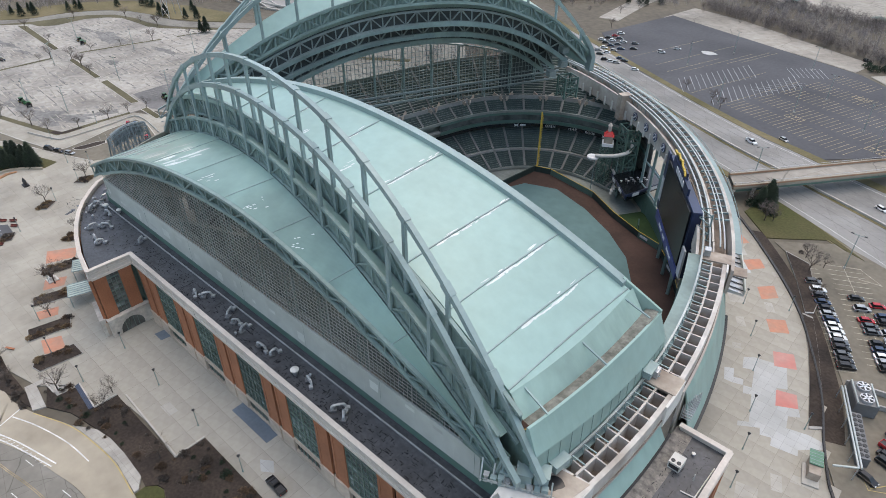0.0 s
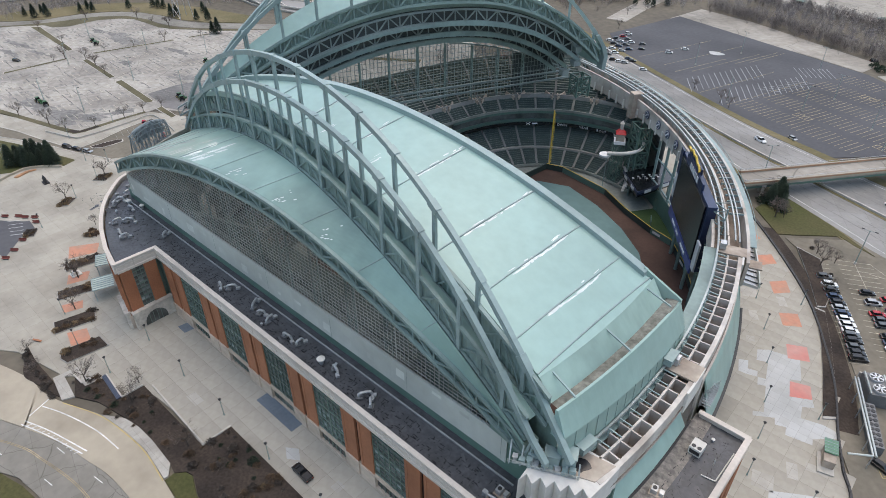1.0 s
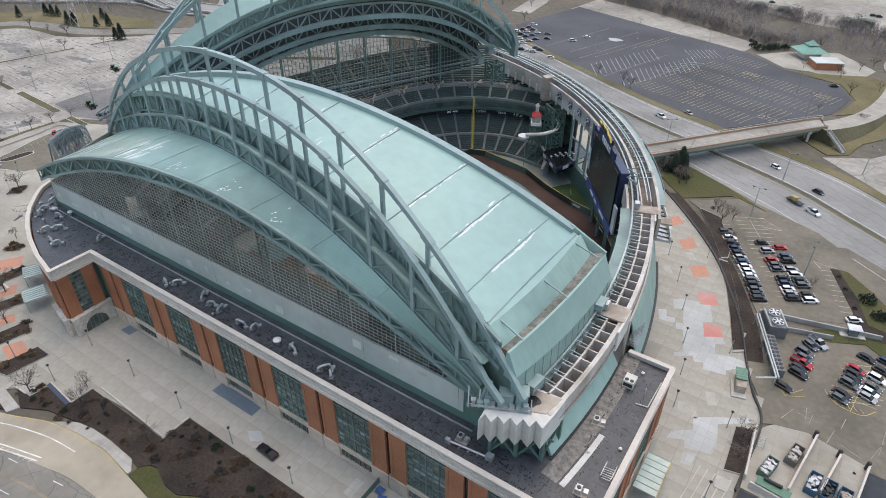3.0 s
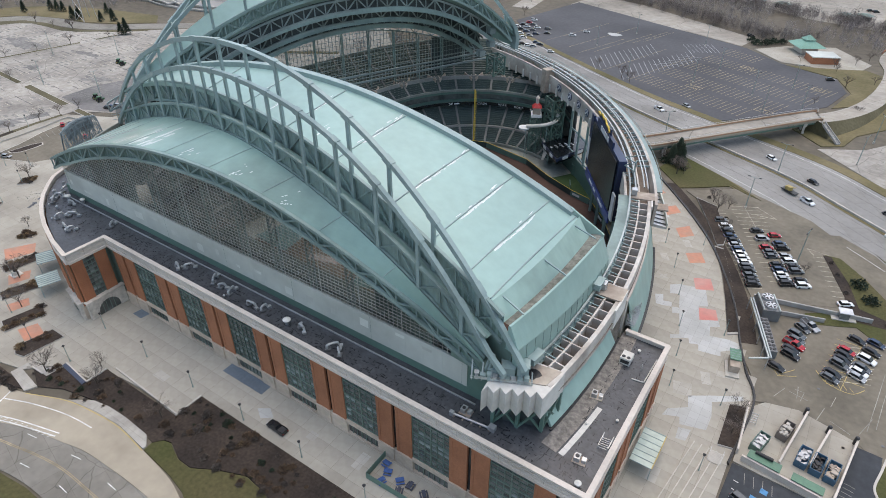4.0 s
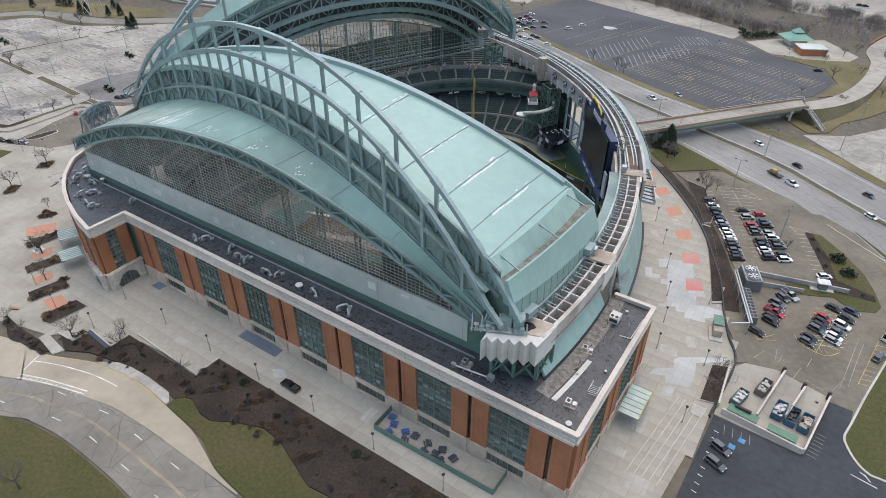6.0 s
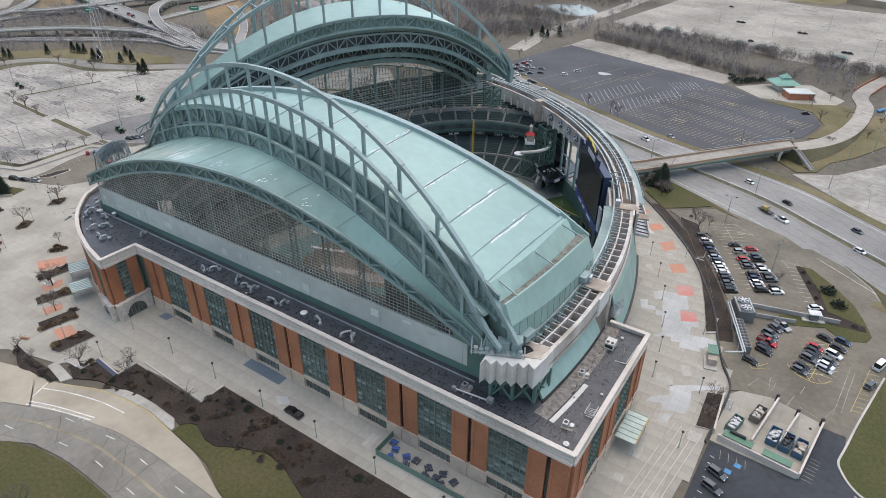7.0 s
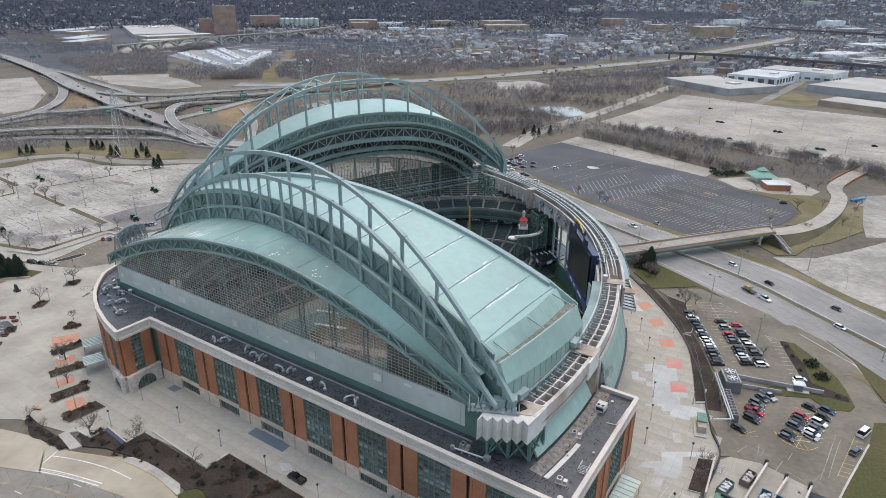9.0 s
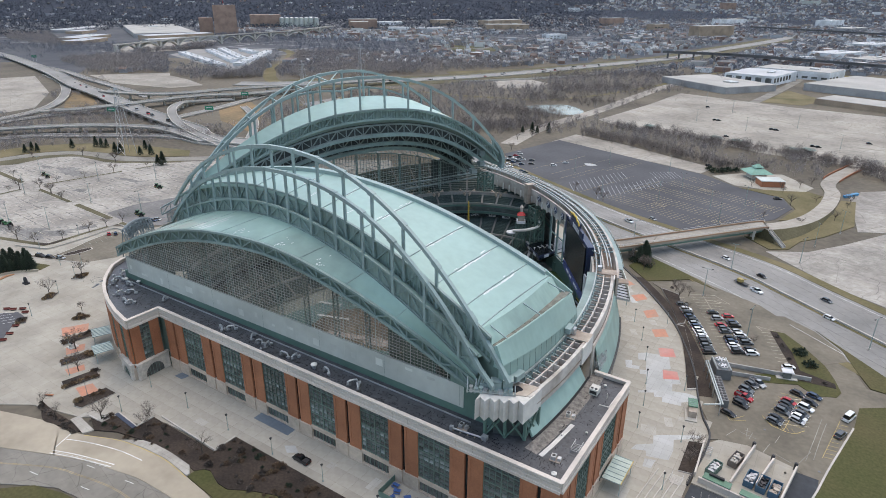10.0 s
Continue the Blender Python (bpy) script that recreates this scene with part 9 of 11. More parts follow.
random.seed(21)
PROT = [bare_tree(i, 6.0 + i) for i in range(4)]
SPOTS = [(-135.5, 26.0), (-131.0, 22), (-108, 24.5), (-146, 17), (-158, 9.5), (-168, 10.8), (-178, 27), (-193, 34), (-220.4, 51.1), (-246.6, 51.2), (-254.6, 69.5), (7.4, 104), (7.8, 97), (-21, 199), (-16, 186), (-24, 206), (-18, 204), (-40, 222), (60, 130), (66, 120), (58, 110), (70, 104), (62, 92), (80, 132), (76, 118), (86, 100), (-60, -18), (-70, -30), (-80, -16), (-50, -28), (-95, -14), (-110, -16), (-4, 396), (4, 415), (16, 384), (3.4, 369.5), (-7.2, 336), (12, 330), (10, 428), (28, 352), (33, 382), (34, 392), (-499.9, 131.6), (-421.5, 118.6), (-421, 112), (-411.5, 126.5), (-394.9, 125.5), (-397, 126), (-376.8, 122.9), (-416.5, 158.5), (-411.5, 176.9), (-439.7, 194.8), (-405.6, 199.1), (-456.8, 130.6), (-420, 141.4), (-326.1, 74.3), (-314.9, 77.4), (-308.6, 88.4), (-307.6, 102), (-308.5, 112), (-307.6, 121), (-347.6, 68.3), (-503.9, 165), (-478, 190.4), (-458.6, 192), (-96, 312), (-102, 316), (-120, 326), (-215, 455), (-222, 440), (-208, 402), (-48, 236), (12, 176), (-24, 402), (-6, 404), (-42.4, 220.4), (-50.5, 229.6), (-44, 224.5)]
for i, (x, y) in enumerate(SPOTS):
    k = PROT[i % 4]
    sc = random.uniform(0.75, 1.25)
    m = Matrix.Translation((x, y, 0)) @ Matrix.Rotation(random.uniform(0, 6), 4, "Z")
    if i < 4:
        k.matrix_basis = m
    else:
        o = copy_thing(k, m)
        o.scale = (sc, sc, sc)
EV = [conifer(i, 7.4 + 1.3 * i) for i in range(2)]
ESP = [(-289.9, 50.2), (-287.3, 51.9), (-285.2, 53.8), (-284.2, 56.4), (-281.9, 58), (-280.8, 59.8), (-294.6, 50.7), (-293.3, 52.6), (-291.7, 54.7), (-289.6, 56.6), (-287.5, 58.5), (-284.7, 60.2), (-297, 52), (-295, 55.6), (-298, 48), (-292.6, 47.4), (-546.5, 138.8), (-536.4, 141.8), (-543.9, 149.7), (-532.8, 149.2), (-527.8, 170.9), (-530.4, 177.3), (-522.6, 177.8), (-512.6, 200.4), (-502, 214.6), (-495.7, 215.9), (-491.2, 217.7), (-466, 210.4), (-461.5, 212.4), (-444.1, 218.2), (-458.8, 231.9), (-438.1, 223.6), (-404.2, 207.4), (-402, 210), (-232, 470), (-226, 478), (-219, 474), (-213, 486), (-48.6, 231.8), (-46.2, 233.6), (-44.4, 231.4), (-47.4, 229.4)]
for i, (x, y) in enumerate(ESP):
    m = Matrix.Translation((x, y, 0)) @ Matrix.Rotation(i, 4, "Z")
    if i < 2:
        EV[i].matrix_basis = m
    else:
        o = copy_thing(EV[i % 2], m)
        sc = random.uniform(0.8, 1.2)
        o.scale = (sc, sc, sc)
M["straw"] = mat("straw_dry_grass", (0.22, 0.155, 0.09), 0.95, fine=(0.8, 0.3), rnd=0.25)
SHR = [shrub(1, 1.0, M["brush"], "brown dry shrub in the mulch bed", "bed shrubs"), shrub(2, 1.0, M["bed_twigs"], "grey leafless shrub in the mulch bed", "bed shrubs"), shrub(3, 1.0, M["needles"], "dark evergreen shrub in the mulch bed", "bed shrubs"), shrub(4, 1.0, M["straw"], "straw-coloured dry grass clump in the planter", "bed shrubs")]


def in_poly(x, y, poly):
    c = False
    for i in range(len(poly)):
        (x0, y0), (x1, y1) = poly[i - 1], poly[i]
        if (y0 > y) != (y1 > y) and x < (x1 - x0) * (y - y0) / (y1 - y0) + x0:
            c = not c
    return c


BED = [(-150, 14), (-144.4, 21), (-134, 20.5), (-133, 26), (-118.2, 27), (-106, 26), (-105, 34), (-60, 33.6), (-30, 33.6), (-30, 23), (-58, 21), (-72, 23), (-84, 21), (-101, 22), (-109, 21), (-132, 16)]
places = []
while len(places) < 160:
    x, y = random.uniform(-150, -30), random.uniform(13, 34)
    if in_poly(x, y, BED):
        places.append((x, y, random.uniform(0.5, 1.55) if random.random() < 0.5 else random.uniform(0.35, 0.8), random.choice((0, 0, 0, 1, 1, 2))))
for p in PLANTERS:
    for k in range(13):
        a, c = random.uniform(0.04, 0.96), random.uniform(0.06, 0.94)
        x = p[0][0] + (p[1][0] - p[0][0]) * a + (p[-1][0] - p[0][0]) * c
        y = p[0][1] + (p[1][1] - p[0][1]) * a + (p[-1][1] - p[0][1]) * c
        places.append((x, y, random.uniform(0.8, 1.5), random.choice((3, 3, 0, 1))))
for k in range(16):
    places.append((-170 + 1.6 * k + random.uniform(-1, 1), 10.6 - 0.08 * k + random.uniform(-1, 0.4), random.uniform(0.7, 1.3), 1))
for x, y, r in ((27.2, 178.0, 3.0), (31.0, 171.0, 2.8), (-48.4, 231.4, 3.4), (-44.5, 228, 3.0), (-46, 234, 3.0), (-42, 226, 2.4), (-50, 228, 2.6), (-53, 424, 4), (-48, 428, 4), (-45, 433, 4), (-57, 430, 3.5), (-40, 436, 3.5)):
    places.append((x, y, r, 2))
for x, y in ((24.4, 172), (21, 181), (25.5, 167.5), (18.5, 187), (31, 161.5), (36, 162), (-17, 196), (-13, 188), (-9, 180), (-5, 170), (-26, 208)):
    places.append((x, y, 1.0, 1))
for i, (x, y, r, k) in enumerate(places):
    m = Matrix.Translation((x, y, 0.05)) @ Matrix.Rotation(i * 0.7, 4, "Z")
    o = copy_thing(SHR[k], m)
    o.scale = (r, r, r)
for i, s in enumerate(SHR):
    s.matrix_basis = Matrix.Translation((-62 - 8 * i, 27 + i, 0.05))

t = thing("sculpture", "dark bronze upright shape on a pale square plinth", "sculpture", (-195.4, 34.2, 0))
part("plinth", Build().box((-195.4, 34.2, 0.15), (3.0, 3.0, 0.3)).box((-195.4, 34.2, 0.8), (1.5, 1.5, 1.1)), M["white"], t)
part("shaft", Build().tube((-195.4, 34.2, 1.35), (-195.4, 34.2, 3.0), 0.5, 10, 0.34).tube((-195.4, 34.2, 3.0), (-195.4, 34.2, 3.7), 0.36, 10, 0.15), M["dark"], t)
# two dark sculptures and a flower stand west of the plaza
t = thing("sculpture", "pair of dark bronze upright shapes on a plinth", "sculpture", (-266.4, 51, 0))
part("plinth", Build().box((-266.4, 51, 0.3), (3, 2, 0.6)), M["dark"], t)
for x_, h_ in ((-267.1, 3.2), (-265.8, 3.4)):
    part("shaft", Build().tube((x_, 51, 0.6), (x_, 51, h_ - 1.2), 0.6, 10, 0.5).tube((x_, 51, h_ - 1.2), (x_, 51, h_ - 0.5), 0.62, 10, 0.3).tube((x_, 51, h_ - 0.5), (x_, 51, h_), 0.28, 10, 0.16), M["dark"], t)
setting("garden_wall", ribbon(smooth([(-276, 31), (-282, 40), (-284.6, 47.4), (-284.6, 50.6), (-282.6, 54.4), (-276.2, 60.8)]), 0.7, 0.9, 1.0), M["apron"], "curved tan garden wall", "wall")
M["bench_red"] = mat("dark_red_bench_paint", (0.17, 0.045, 0.035), 0.5, rnd=0.15)
for x, y in ((-250, 31), (-246.5, 34.4), (-244, 35.7), (-241.3, 38.1), (-237.4, 37.2), (-228.6, 29.7), (-224, 25.6), (-221, 22)):
    t = thing("bench", "dark red plaza bench", "bench", (x, y, 0), "plaza benches")
    part("seat", Build().box((x, y, 0.47), (2.6, 0.75, 0.12), 0.75), M["bench_red"], t)
    part("backrest", Build().box((x - 0.27, y + 0.28, 0.75), (2.6, 0.1, 0.5), 0.75), M["bench_red"], t)
    part("leg", Build().box((x, y, 0.2), (1.8, 0.4, 0.4), 0.75), M["dark"], t)
t = thing("bench", "dark red plaza bench", "bench", (-172, 12.5, 0), "plaza benches")
part("seat", Build().box((-171.5, 14.2, 0.45), (2.8, 0.6, 0.12), 0.5), M["brick"], t)
part("leg", Build().box((-171.5, 14.2, 0.2), (2.0, 0.3, 0.4), 0.5), M["dark"], t)

# stall lines
M["line_pale2"] = mat("cream_stall_paint", (0.52, 0.48, 0.38), 0.8, big=(0.3, 0.2), fine=(0.8, 0.2))
M["line_pale"] = mat("worn_white_stall_paint", (0.42, 0.43, 0.44), 0.8, big=(0.1, 0.2), fine=(0.5, 0.25))
LOT = [(-204, 388), (-189, 457), (-58, 410), (-34, 391), (-4, 380), (3, 361), (-3, 337), (-20, 312), (-45, 287), (-66, 294), (-106, 314), (-170, 349)]
lines = []
ud, vd = Vector((0.94, -0.34)), Vector((0.34, 0.94))
for k in range(5):
    for i in range(-2, 29):
        c = Vector((-60.5, 397.0)) - vd * (19.8 * k) + ud * (2.7 * i)
        p, q = c - vd * 6.8, c + vd * 6.8
        if in_poly(p.x, p.y, LOT) and in_poly(q.x, q.y, LOT):
            lines.append([tuple(p), tuple(q)])
bands("stall_lines", lines, M["line_dim"], "faded yellow stall lines on the dark lot", 0.2, -0.08)
lines = []
for x, y, L in ((-115.6, 323, 62), (-140, 345, 44), (-114.5, 390, 33), (-98, 316, 66), (-133, 352, 60), (-150, 352, 70), (-168, 356, 64), (-120, 382, 40)):
    lines.append([(x, y), (x + 0.29 * L, y + 0.957 * L)])
bands("aisle_lines", lines, M["line_dim"], "long faded yellow aisle lines on the dark lot", 0.2, -0.08)
lines = []
for (ax, ay), (bx, by), n, (dx, dy) in (((-124.8, 330.5), (-104.1, 378), 14, (11, -18)), ((-104.8, 323.4), (-79.2, 376.6), 16, (9.7, -18)), ((-87.5, 391.1), (-72.5, 401), 8, (9, -14))):
    for i in range(n):
        x, y = ax + (bx - ax) * i / (n - 1), ay + (by - ay) * i / (n - 1)
        lines.append([(x - dx * 0.5, y - dy * 0.5), (x + dx * 0.5, y + dy * 0.5)])
for i in range(7):
    x, y = -90 + 1.7 * i, 350 + 4.2 * i
    lines.append([(x - 5, y - 1), (x + 5.5, y + 2.5)])
bands("hatch_lines", lines, M["line_pale"], "white herringbone stall lines on the dark lot", 0.24, -0.075)
for x, y in ((-64.7, 325.1), (-46.9, 373.6), (-26.5, 311.0), (-7.3, 358.2)):
    b = []
    for i in range(5):
        b.append([(x - 4 + 2 * i - 0.7, y + 1.4 - 0.7 * i - 1.9), (x - 4 + 2 * i + 0.7, y + 1.4 - 0.7 * i + 1.9)])
    b += [[(x - 4.7, y - 0.5), (x + 3.3, y - 3.3)], [(x - 3.3, y + 3.3), (x + 4.7, y + 0.5)]]
    bands("island_lines", b, M["line_dim"], "yellow hatched island round a lamp mast", 0.3, -0.07)
setting("salt_heap", Build().prism([(-136 + 4.6 * math.cos(a) * (1 + 0.2 * math.sin(3 * a)), 393.5 + 3.4 * math.sin(a)) for a in [k * 0.3927 for k in range(16)]], -0.1, 0.0), M["pale_patch"], "pale patch of spilled salt on the dark lot", "patch")
lines = []
for i in range(20):
    x, y = -23.4 + 1.13 * i, 199.4 - 2.2 * i
    lines.append([(x, y), (x + 4.3, y + 2.6)])
for i in range(19):
    x2, y2 = -13.4 + 1.2 * i, 208.8 - 2.28 * i
    lines.append([(x2 - 4.6, y2 - 2.4), (x2 + 4.6, y2 + 2.4)])
for i in range(9):
    x, y = 13.1 + 1.0 * i, 187.9 - 2.45 * i
    lines.append([(x, y), (x + 4.3, y + 1.7)])
lines.append([(-13.4, 208.8), (9.4, 165.5)])
lines += [[(-9, 211), (-1.6, 206)], [(-13.4, 208.8), (-9, 211)], [(-1.6, 206), (-8.0, 205)], [(10.5, 192), (18, 191.5)], [(10.5, 192), (13, 189)]]
for i in range(8):
    lines.append([(24 + 0.25 * i, 129 + 2.3 * i), (34 + 0.1 * i, 133.5 + 2.3 * i)])
bands("stall_lines", lines, M["line_pale2"], "worn stall lines on the brown lot", 0.14, -0.03)
lines = []
stains = []
WEST_LOT = [(-520, 100), (-518, 124), (-508, 136), (-498, 142), (-491, 150), (-492, 168), (-485, 180), (-464, 186), (-444, 187), (-430, 193), (-410, 206), (-392, 224), (-352, 260), (-272, 308), (-224, 262), (-266, 196), (-325, 190), (-333, 124), (-310, 122), (-310, 82), (-334, 75), (-380, 64), (-450, 66)]
CLEAR = ([(-514, 128), (-509, 137), (-434, 131), (-434, 124)], [(-415, 122), (-415, 129), (-315, 124), (-315, 116)], [(-424, 132), (-412, 184), (-406, 183), (-417, 132)], [(-425, 80), (-425, 122), (-417, 121), (-417, 80)])


def open_lot(x, y):
    return in_poly(x, y, WEST_LOT) and not any(in_poly(x, y, c) for c in CLEAR)


random.seed(8)
lx, ly = Vector((0.998, -0.065)), Vector((0.2, 0.98))
soot, white = [], []
for k in range(40):
    for i in range(60):
        c = Vector((-560, 62)) + ly * (6.4 * k) + lx * (5.6 * i + random.uniform(-1, 1))
        e = c + lx * random.uniform(3.5, 7.5)
        if random.random() < 0.42 and open_lot(*c) and open_lot(*e):
            stains.append([tuple(c), tuple(e)])
for k in range(20):
    for i in range(90):
        c = Vector((-548, 60)) + lx * (16.4 * k) + ly * (2.75 * i)
        for s_ in (-1, 1):
            p, q = c, c + lx * (4.9 * s_)
            if not (open_lot(*p) and open_lot(*q)):
                continue
            if random.random() < 0.5:
                white.append([tuple(p), tuple(q)])
            if random.random() < 0.36:
                o = c + ly * 1.4 + lx * (random.uniform(0.6, 2.2) * s_)
                soot.append([tuple(o), tuple(o + lx * (random.uniform(1.6, 3.6) * s_))])
M["soot"] = mat_ground("oily_stall_stain", (0.25, 0.24, 0.225), (0.20, 0.192, 0.182), 0.3, 1.2, 0.2)
M["wet_lot"] = mat_ground("damp_dark_concrete", (0.225, 0.217, 0.205), (0.15, 0.146, 0.142), 0.06, 0.5, 0.35)
bands("stall_stains", soot, M["soot"], "dark oily stains between the stalls of the pale lot", 1.3, -0.052, "stain")
bands("stall_lines", white, M["line_pale2"], "worn cream stall lines on the pale west lot", 0.18, -0.046)


def puddle(cx, cy, rx, ry, turn, label, z_):
    """An irregular damp patch on the concrete."""
    n_ = 44
    ph = [random.uniform(0, 6.28) for _ in range(5)]
    pts = []
    for k in range(n_):
        a = 2 * math.pi * k / n_
        w = 1 + 0.30 * math.sin(2 * a + ph[0]) + 0.2 * math.sin(5 * a + ph[1]) + 0.14 * math.sin(9 * a + ph[2]) + 0.10 * math.sin(16 * a + ph[3])
        u, v = rx * w * math.cos(a), ry * w * math.sin(a)
        pts.append((cx + u * math.cos(turn) - v * math.sin(turn), cy + u * math.sin(turn) + v * math.cos(turn)))
    b = Build()
    b.add([(cx, cy, z_)] + [(x, y, z_) for x, y in pts], [(0, k + 1, (k + 1) % n_ + 1) for k in range(n_)])
    tagged(part("damp_patch", b, M["wet_lot"]), label, "patch", "damp patches", "structure")


for i, (cx, cy, rx, ry, tn) in enumerate(((-352, 79.5, 15, 4.5, 0.25), (-331, 83, 12, 6.5, 0.35), (-320, 92, 9, 4, 0.8), (-316.5, 104, 7, 3, 1.5), (-441, 161, 13, 7, 0.1), (-428, 163, 9, 3, 0.1), (-466, 158, 8, 2.4, 0.3), (-474, 110, 13, 3.2, 0.2), (-460, 100, 10, 2.6, 0.15), (-385, 172, 10, 3, 0.2), (-340, 150, 7, 5, 0.4), (-388, 140, 7, 2.4, 0.2), (-447, 112, 8, 2, 0.1))):
    puddle(cx, cy, rx, ry, tn, "damp dark patch on the worn concrete lot", -0.096 + 0.003 * i)


def tractor(x, y, turn):
    """A small lawn tractor pair of a green hood, a cab and big wheels."""
    t = thing("tractor", "green utility tractor with yellow rims on the pale lot", "tractor", (x, y, -0.1), "tractors")
    ca, sa = math.cos(turn), math.sin(turn)
    W_ = lambda u, v, z: (x + u * ca - v * sa, y + u * sa + v * ca, z - 0.1)
    part("hood", Build().box(W_(1.1, 0, 1.25), (2.2, 1.0, 0.9), turn), M["tractor_green"], t)
    part("cab", Build().box(W_(-0.7, 0, 1.85), (1.5, 1.5, 1.5), turn), M["car_glass"], t)
    part("cab_roof", Build().box(W_(-0.7, 0, 2.68), (1.8, 1.7, 0.18), turn), M["tractor_green"], t)
    part("front_loader", Build().box(W_(3.0, 0, 0.55), (0.9, 2.2, 0.8), turn).beam(W_(2.7, 0.7, 0.8), W_(0.2, 0.7, 1.6), 0.16).beam(W_(2.7, -0.7, 0.8), W_(0.2, -0.7, 1.6), 0.16), M["tractor_green"], t)
    for u, r in ((1.6, 0.55), (-1.1, 0.85)):
        for s_ in (-1, 1):
            w_ = part("wheel", Build().tube(W_(u, s_ * 0.75, r), W_(u, s_ * 1.2, r), r, 14), M["tyre"], t)
            part("rim", Build().tube(W_(u, s_ * 1.19, r), W_(u, s_ * 1.23, r), r * 0.5, 10), M["line_yellow"], w_)


M["tractor_green"] = mat("green_machine_paint", (0.03, 0.11, 0.04), 0.4)
for x, y, a in ((-359.6, 81.8, 0.2), (-352.4, 82.4, 2.9), (-442.8, 144.7, 0.3), (-436.2, 143.4, 2.6), (-352.5, 172.6, 0.3), (-349, 171.6, 2.8), (-312, 133.6, 0.3), (-308.4, 132.4, 2.9)):
    tractor(x, y, a)
for k in range(9):
    for i in range(14):
        lines.append([(20 + 9 * k + 1.6 * i, 268 + 5 * k + 3.2 * i), (26 + 9 * k + 1.6 * i, 265 + 5 * k + 3.2 * i)])
for k in range(15):
    for i in range(44):
        x, y = -172 + 8.4 * i - 0.35 * 17 * k * 0 + 4 * k, 562 - 3.0 * i + 17.5 * k
        if random.random() < 0.7 and in_poly(x, y, [(-180, 585), (-172, 800), (-40, 770), (195, 755), (195, 448), (55, 476), (28, 512), (-36, 518), (-88, 548)]):
            (stains if k % 2 else lines).append([(x, y), (x + 8.5, y - 3.0)])
bands("joint_lines", stains, M["tar"], "dark tarred joints in the pale lots", 0.46, -0.041, "joint")
bands("stall_lines", lines, M["line_faint"], "dark worn stall marks on the pale lots", 0.4, -0.07)

# traffic on the far roads
def along(pts, n, z, seed, side=3.0):
    rnd = random.Random(seed)
    c = smooth(pts, 6)
    for k in range(n):
        i = rnd.randrange(len(c) - 1)
        p, q = Vector(c[i]), Vector(c[i + 1])
        d = (q - p).normalized()
        s = rnd.choice((-1, 1)) * side * rnd.uniform(0.6, 1.2)
        m = p.lerp(q, rnd.random()) + Vector((-d.y, d.x)) * s
        park(rnd.choice(("car", "suv", "suv", "van")), rnd.choice(("white", "black", "grey", "silver", "red")), m.x, m.y, z(i / (len(c) - 1)), math.degrees(math.atan2(d.y, d.x)))


along([(-1347, 524), (-1056, 449), (-869, 390), (-742, 358), (-637, 329), (-546, 309), (-486, 298)], 14, lambda f: 0.25 + 4.8 * math.sin(math.pi * f * 0.8), 1, 3.5)
along([(-666, 577), (-545, 710), (-458, 868), (-385, 1078), (-307, 1321), (-290, 1498)], 30, lambda f: 0.4, 2, 8.0)


# ---- roads, works and town beyond ----
M["dry_orange"] = mat_ground("dry_orange_grass", (0.25, 0.175, 0.10), (0.15, 0.12, 0.075), 0.03, 0.3, 0.2)
M["far_road"] = mat_ground("far_concrete_road", (0.28, 0.272, 0.26), (0.225, 0.22, 0.21), 0.02, 0.2, 0.05)


M["track_steel"] = mat("dark_weathered_girder", (0.12, 0.12, 0.125), 0.7)


def viaduct(name, pts, w, h0, h1, label, piers=True, k=7):
    """A road on a low deck that rises from h0 to h1, with barriers and piers."""
    c = smooth(pts, k)
    t = thing(name, label, "road", (*c[0], 0), "interchange roads")
    n = len(c) - 1
    zs = [h0 + (h1 - h0) * math.sin(math.pi * i / n) for i in range(n + 1)]
    dk, br1, br2 = [], [], []
    for i, p in enumerate(c):
        a, e = c[max(0, i - 1)], c[min(n, i + 1)]
        d = Vector((e[0] - a[0], e[1] - a[1])).normalized()
        L, R = (p[0] - d.y * w / 2, p[1] + d.x * w / 2), (p[0] + d.y * w / 2, p[1] - d.x * w / 2)
        z = zs[i]
        low = 3.4 if name == "rail_viaduct" else 1.2
        dk.append([(*L, z - low), (*L, z), (*R, z), (*R, z - low)])
        br1.append([(*L, z - 1.2), (*L, z + 0.9), (L[0] + d.y * 0.6, L[1] - d.x * 0.6, z + 0.9), (L[0] + d.y * 0.6, L[1] - d.x * 0.6, z - 1.2)])
        br2.append([(R[0] - d.y * 0.6, R[1] + d.x * 0.6, z - 1.2), (R[0] - d.y * 0.6, R[1] + d.x * 0.6, z + 0.9), (*R, z + 0.9), (*R, z - 1.2)])
    steel_deck = name == "rail_viaduct"
    part("deck", Build().loft(dk, True), M["far_road"] if not steel_deck else M["track_steel"], t)
    part("barrier", Build().loft(br1, True), M["kerb"] if not steel_deck else M["track_steel"], t)
    part("barrier", Build().loft(br2, True), M["kerb"] if not steel_deck else M["track_steel"], t)
    if piers:
        for i in range(2, n, 3):
            if zs[i] > 3:
                part("pier", Build().box((c[i][0], c[i][1], zs[i] / 2 - 0.8), (3.2, 3.2, zs[i] - 1.0)) if steel_deck else Build().box((c[i][0], c[i][1], zs[i] / 2 - 0.8), (2.0, 2.0, zs[i] - 1.0)), M["kerb"] if not steel_deck else M["track_steel"], t)
    return t


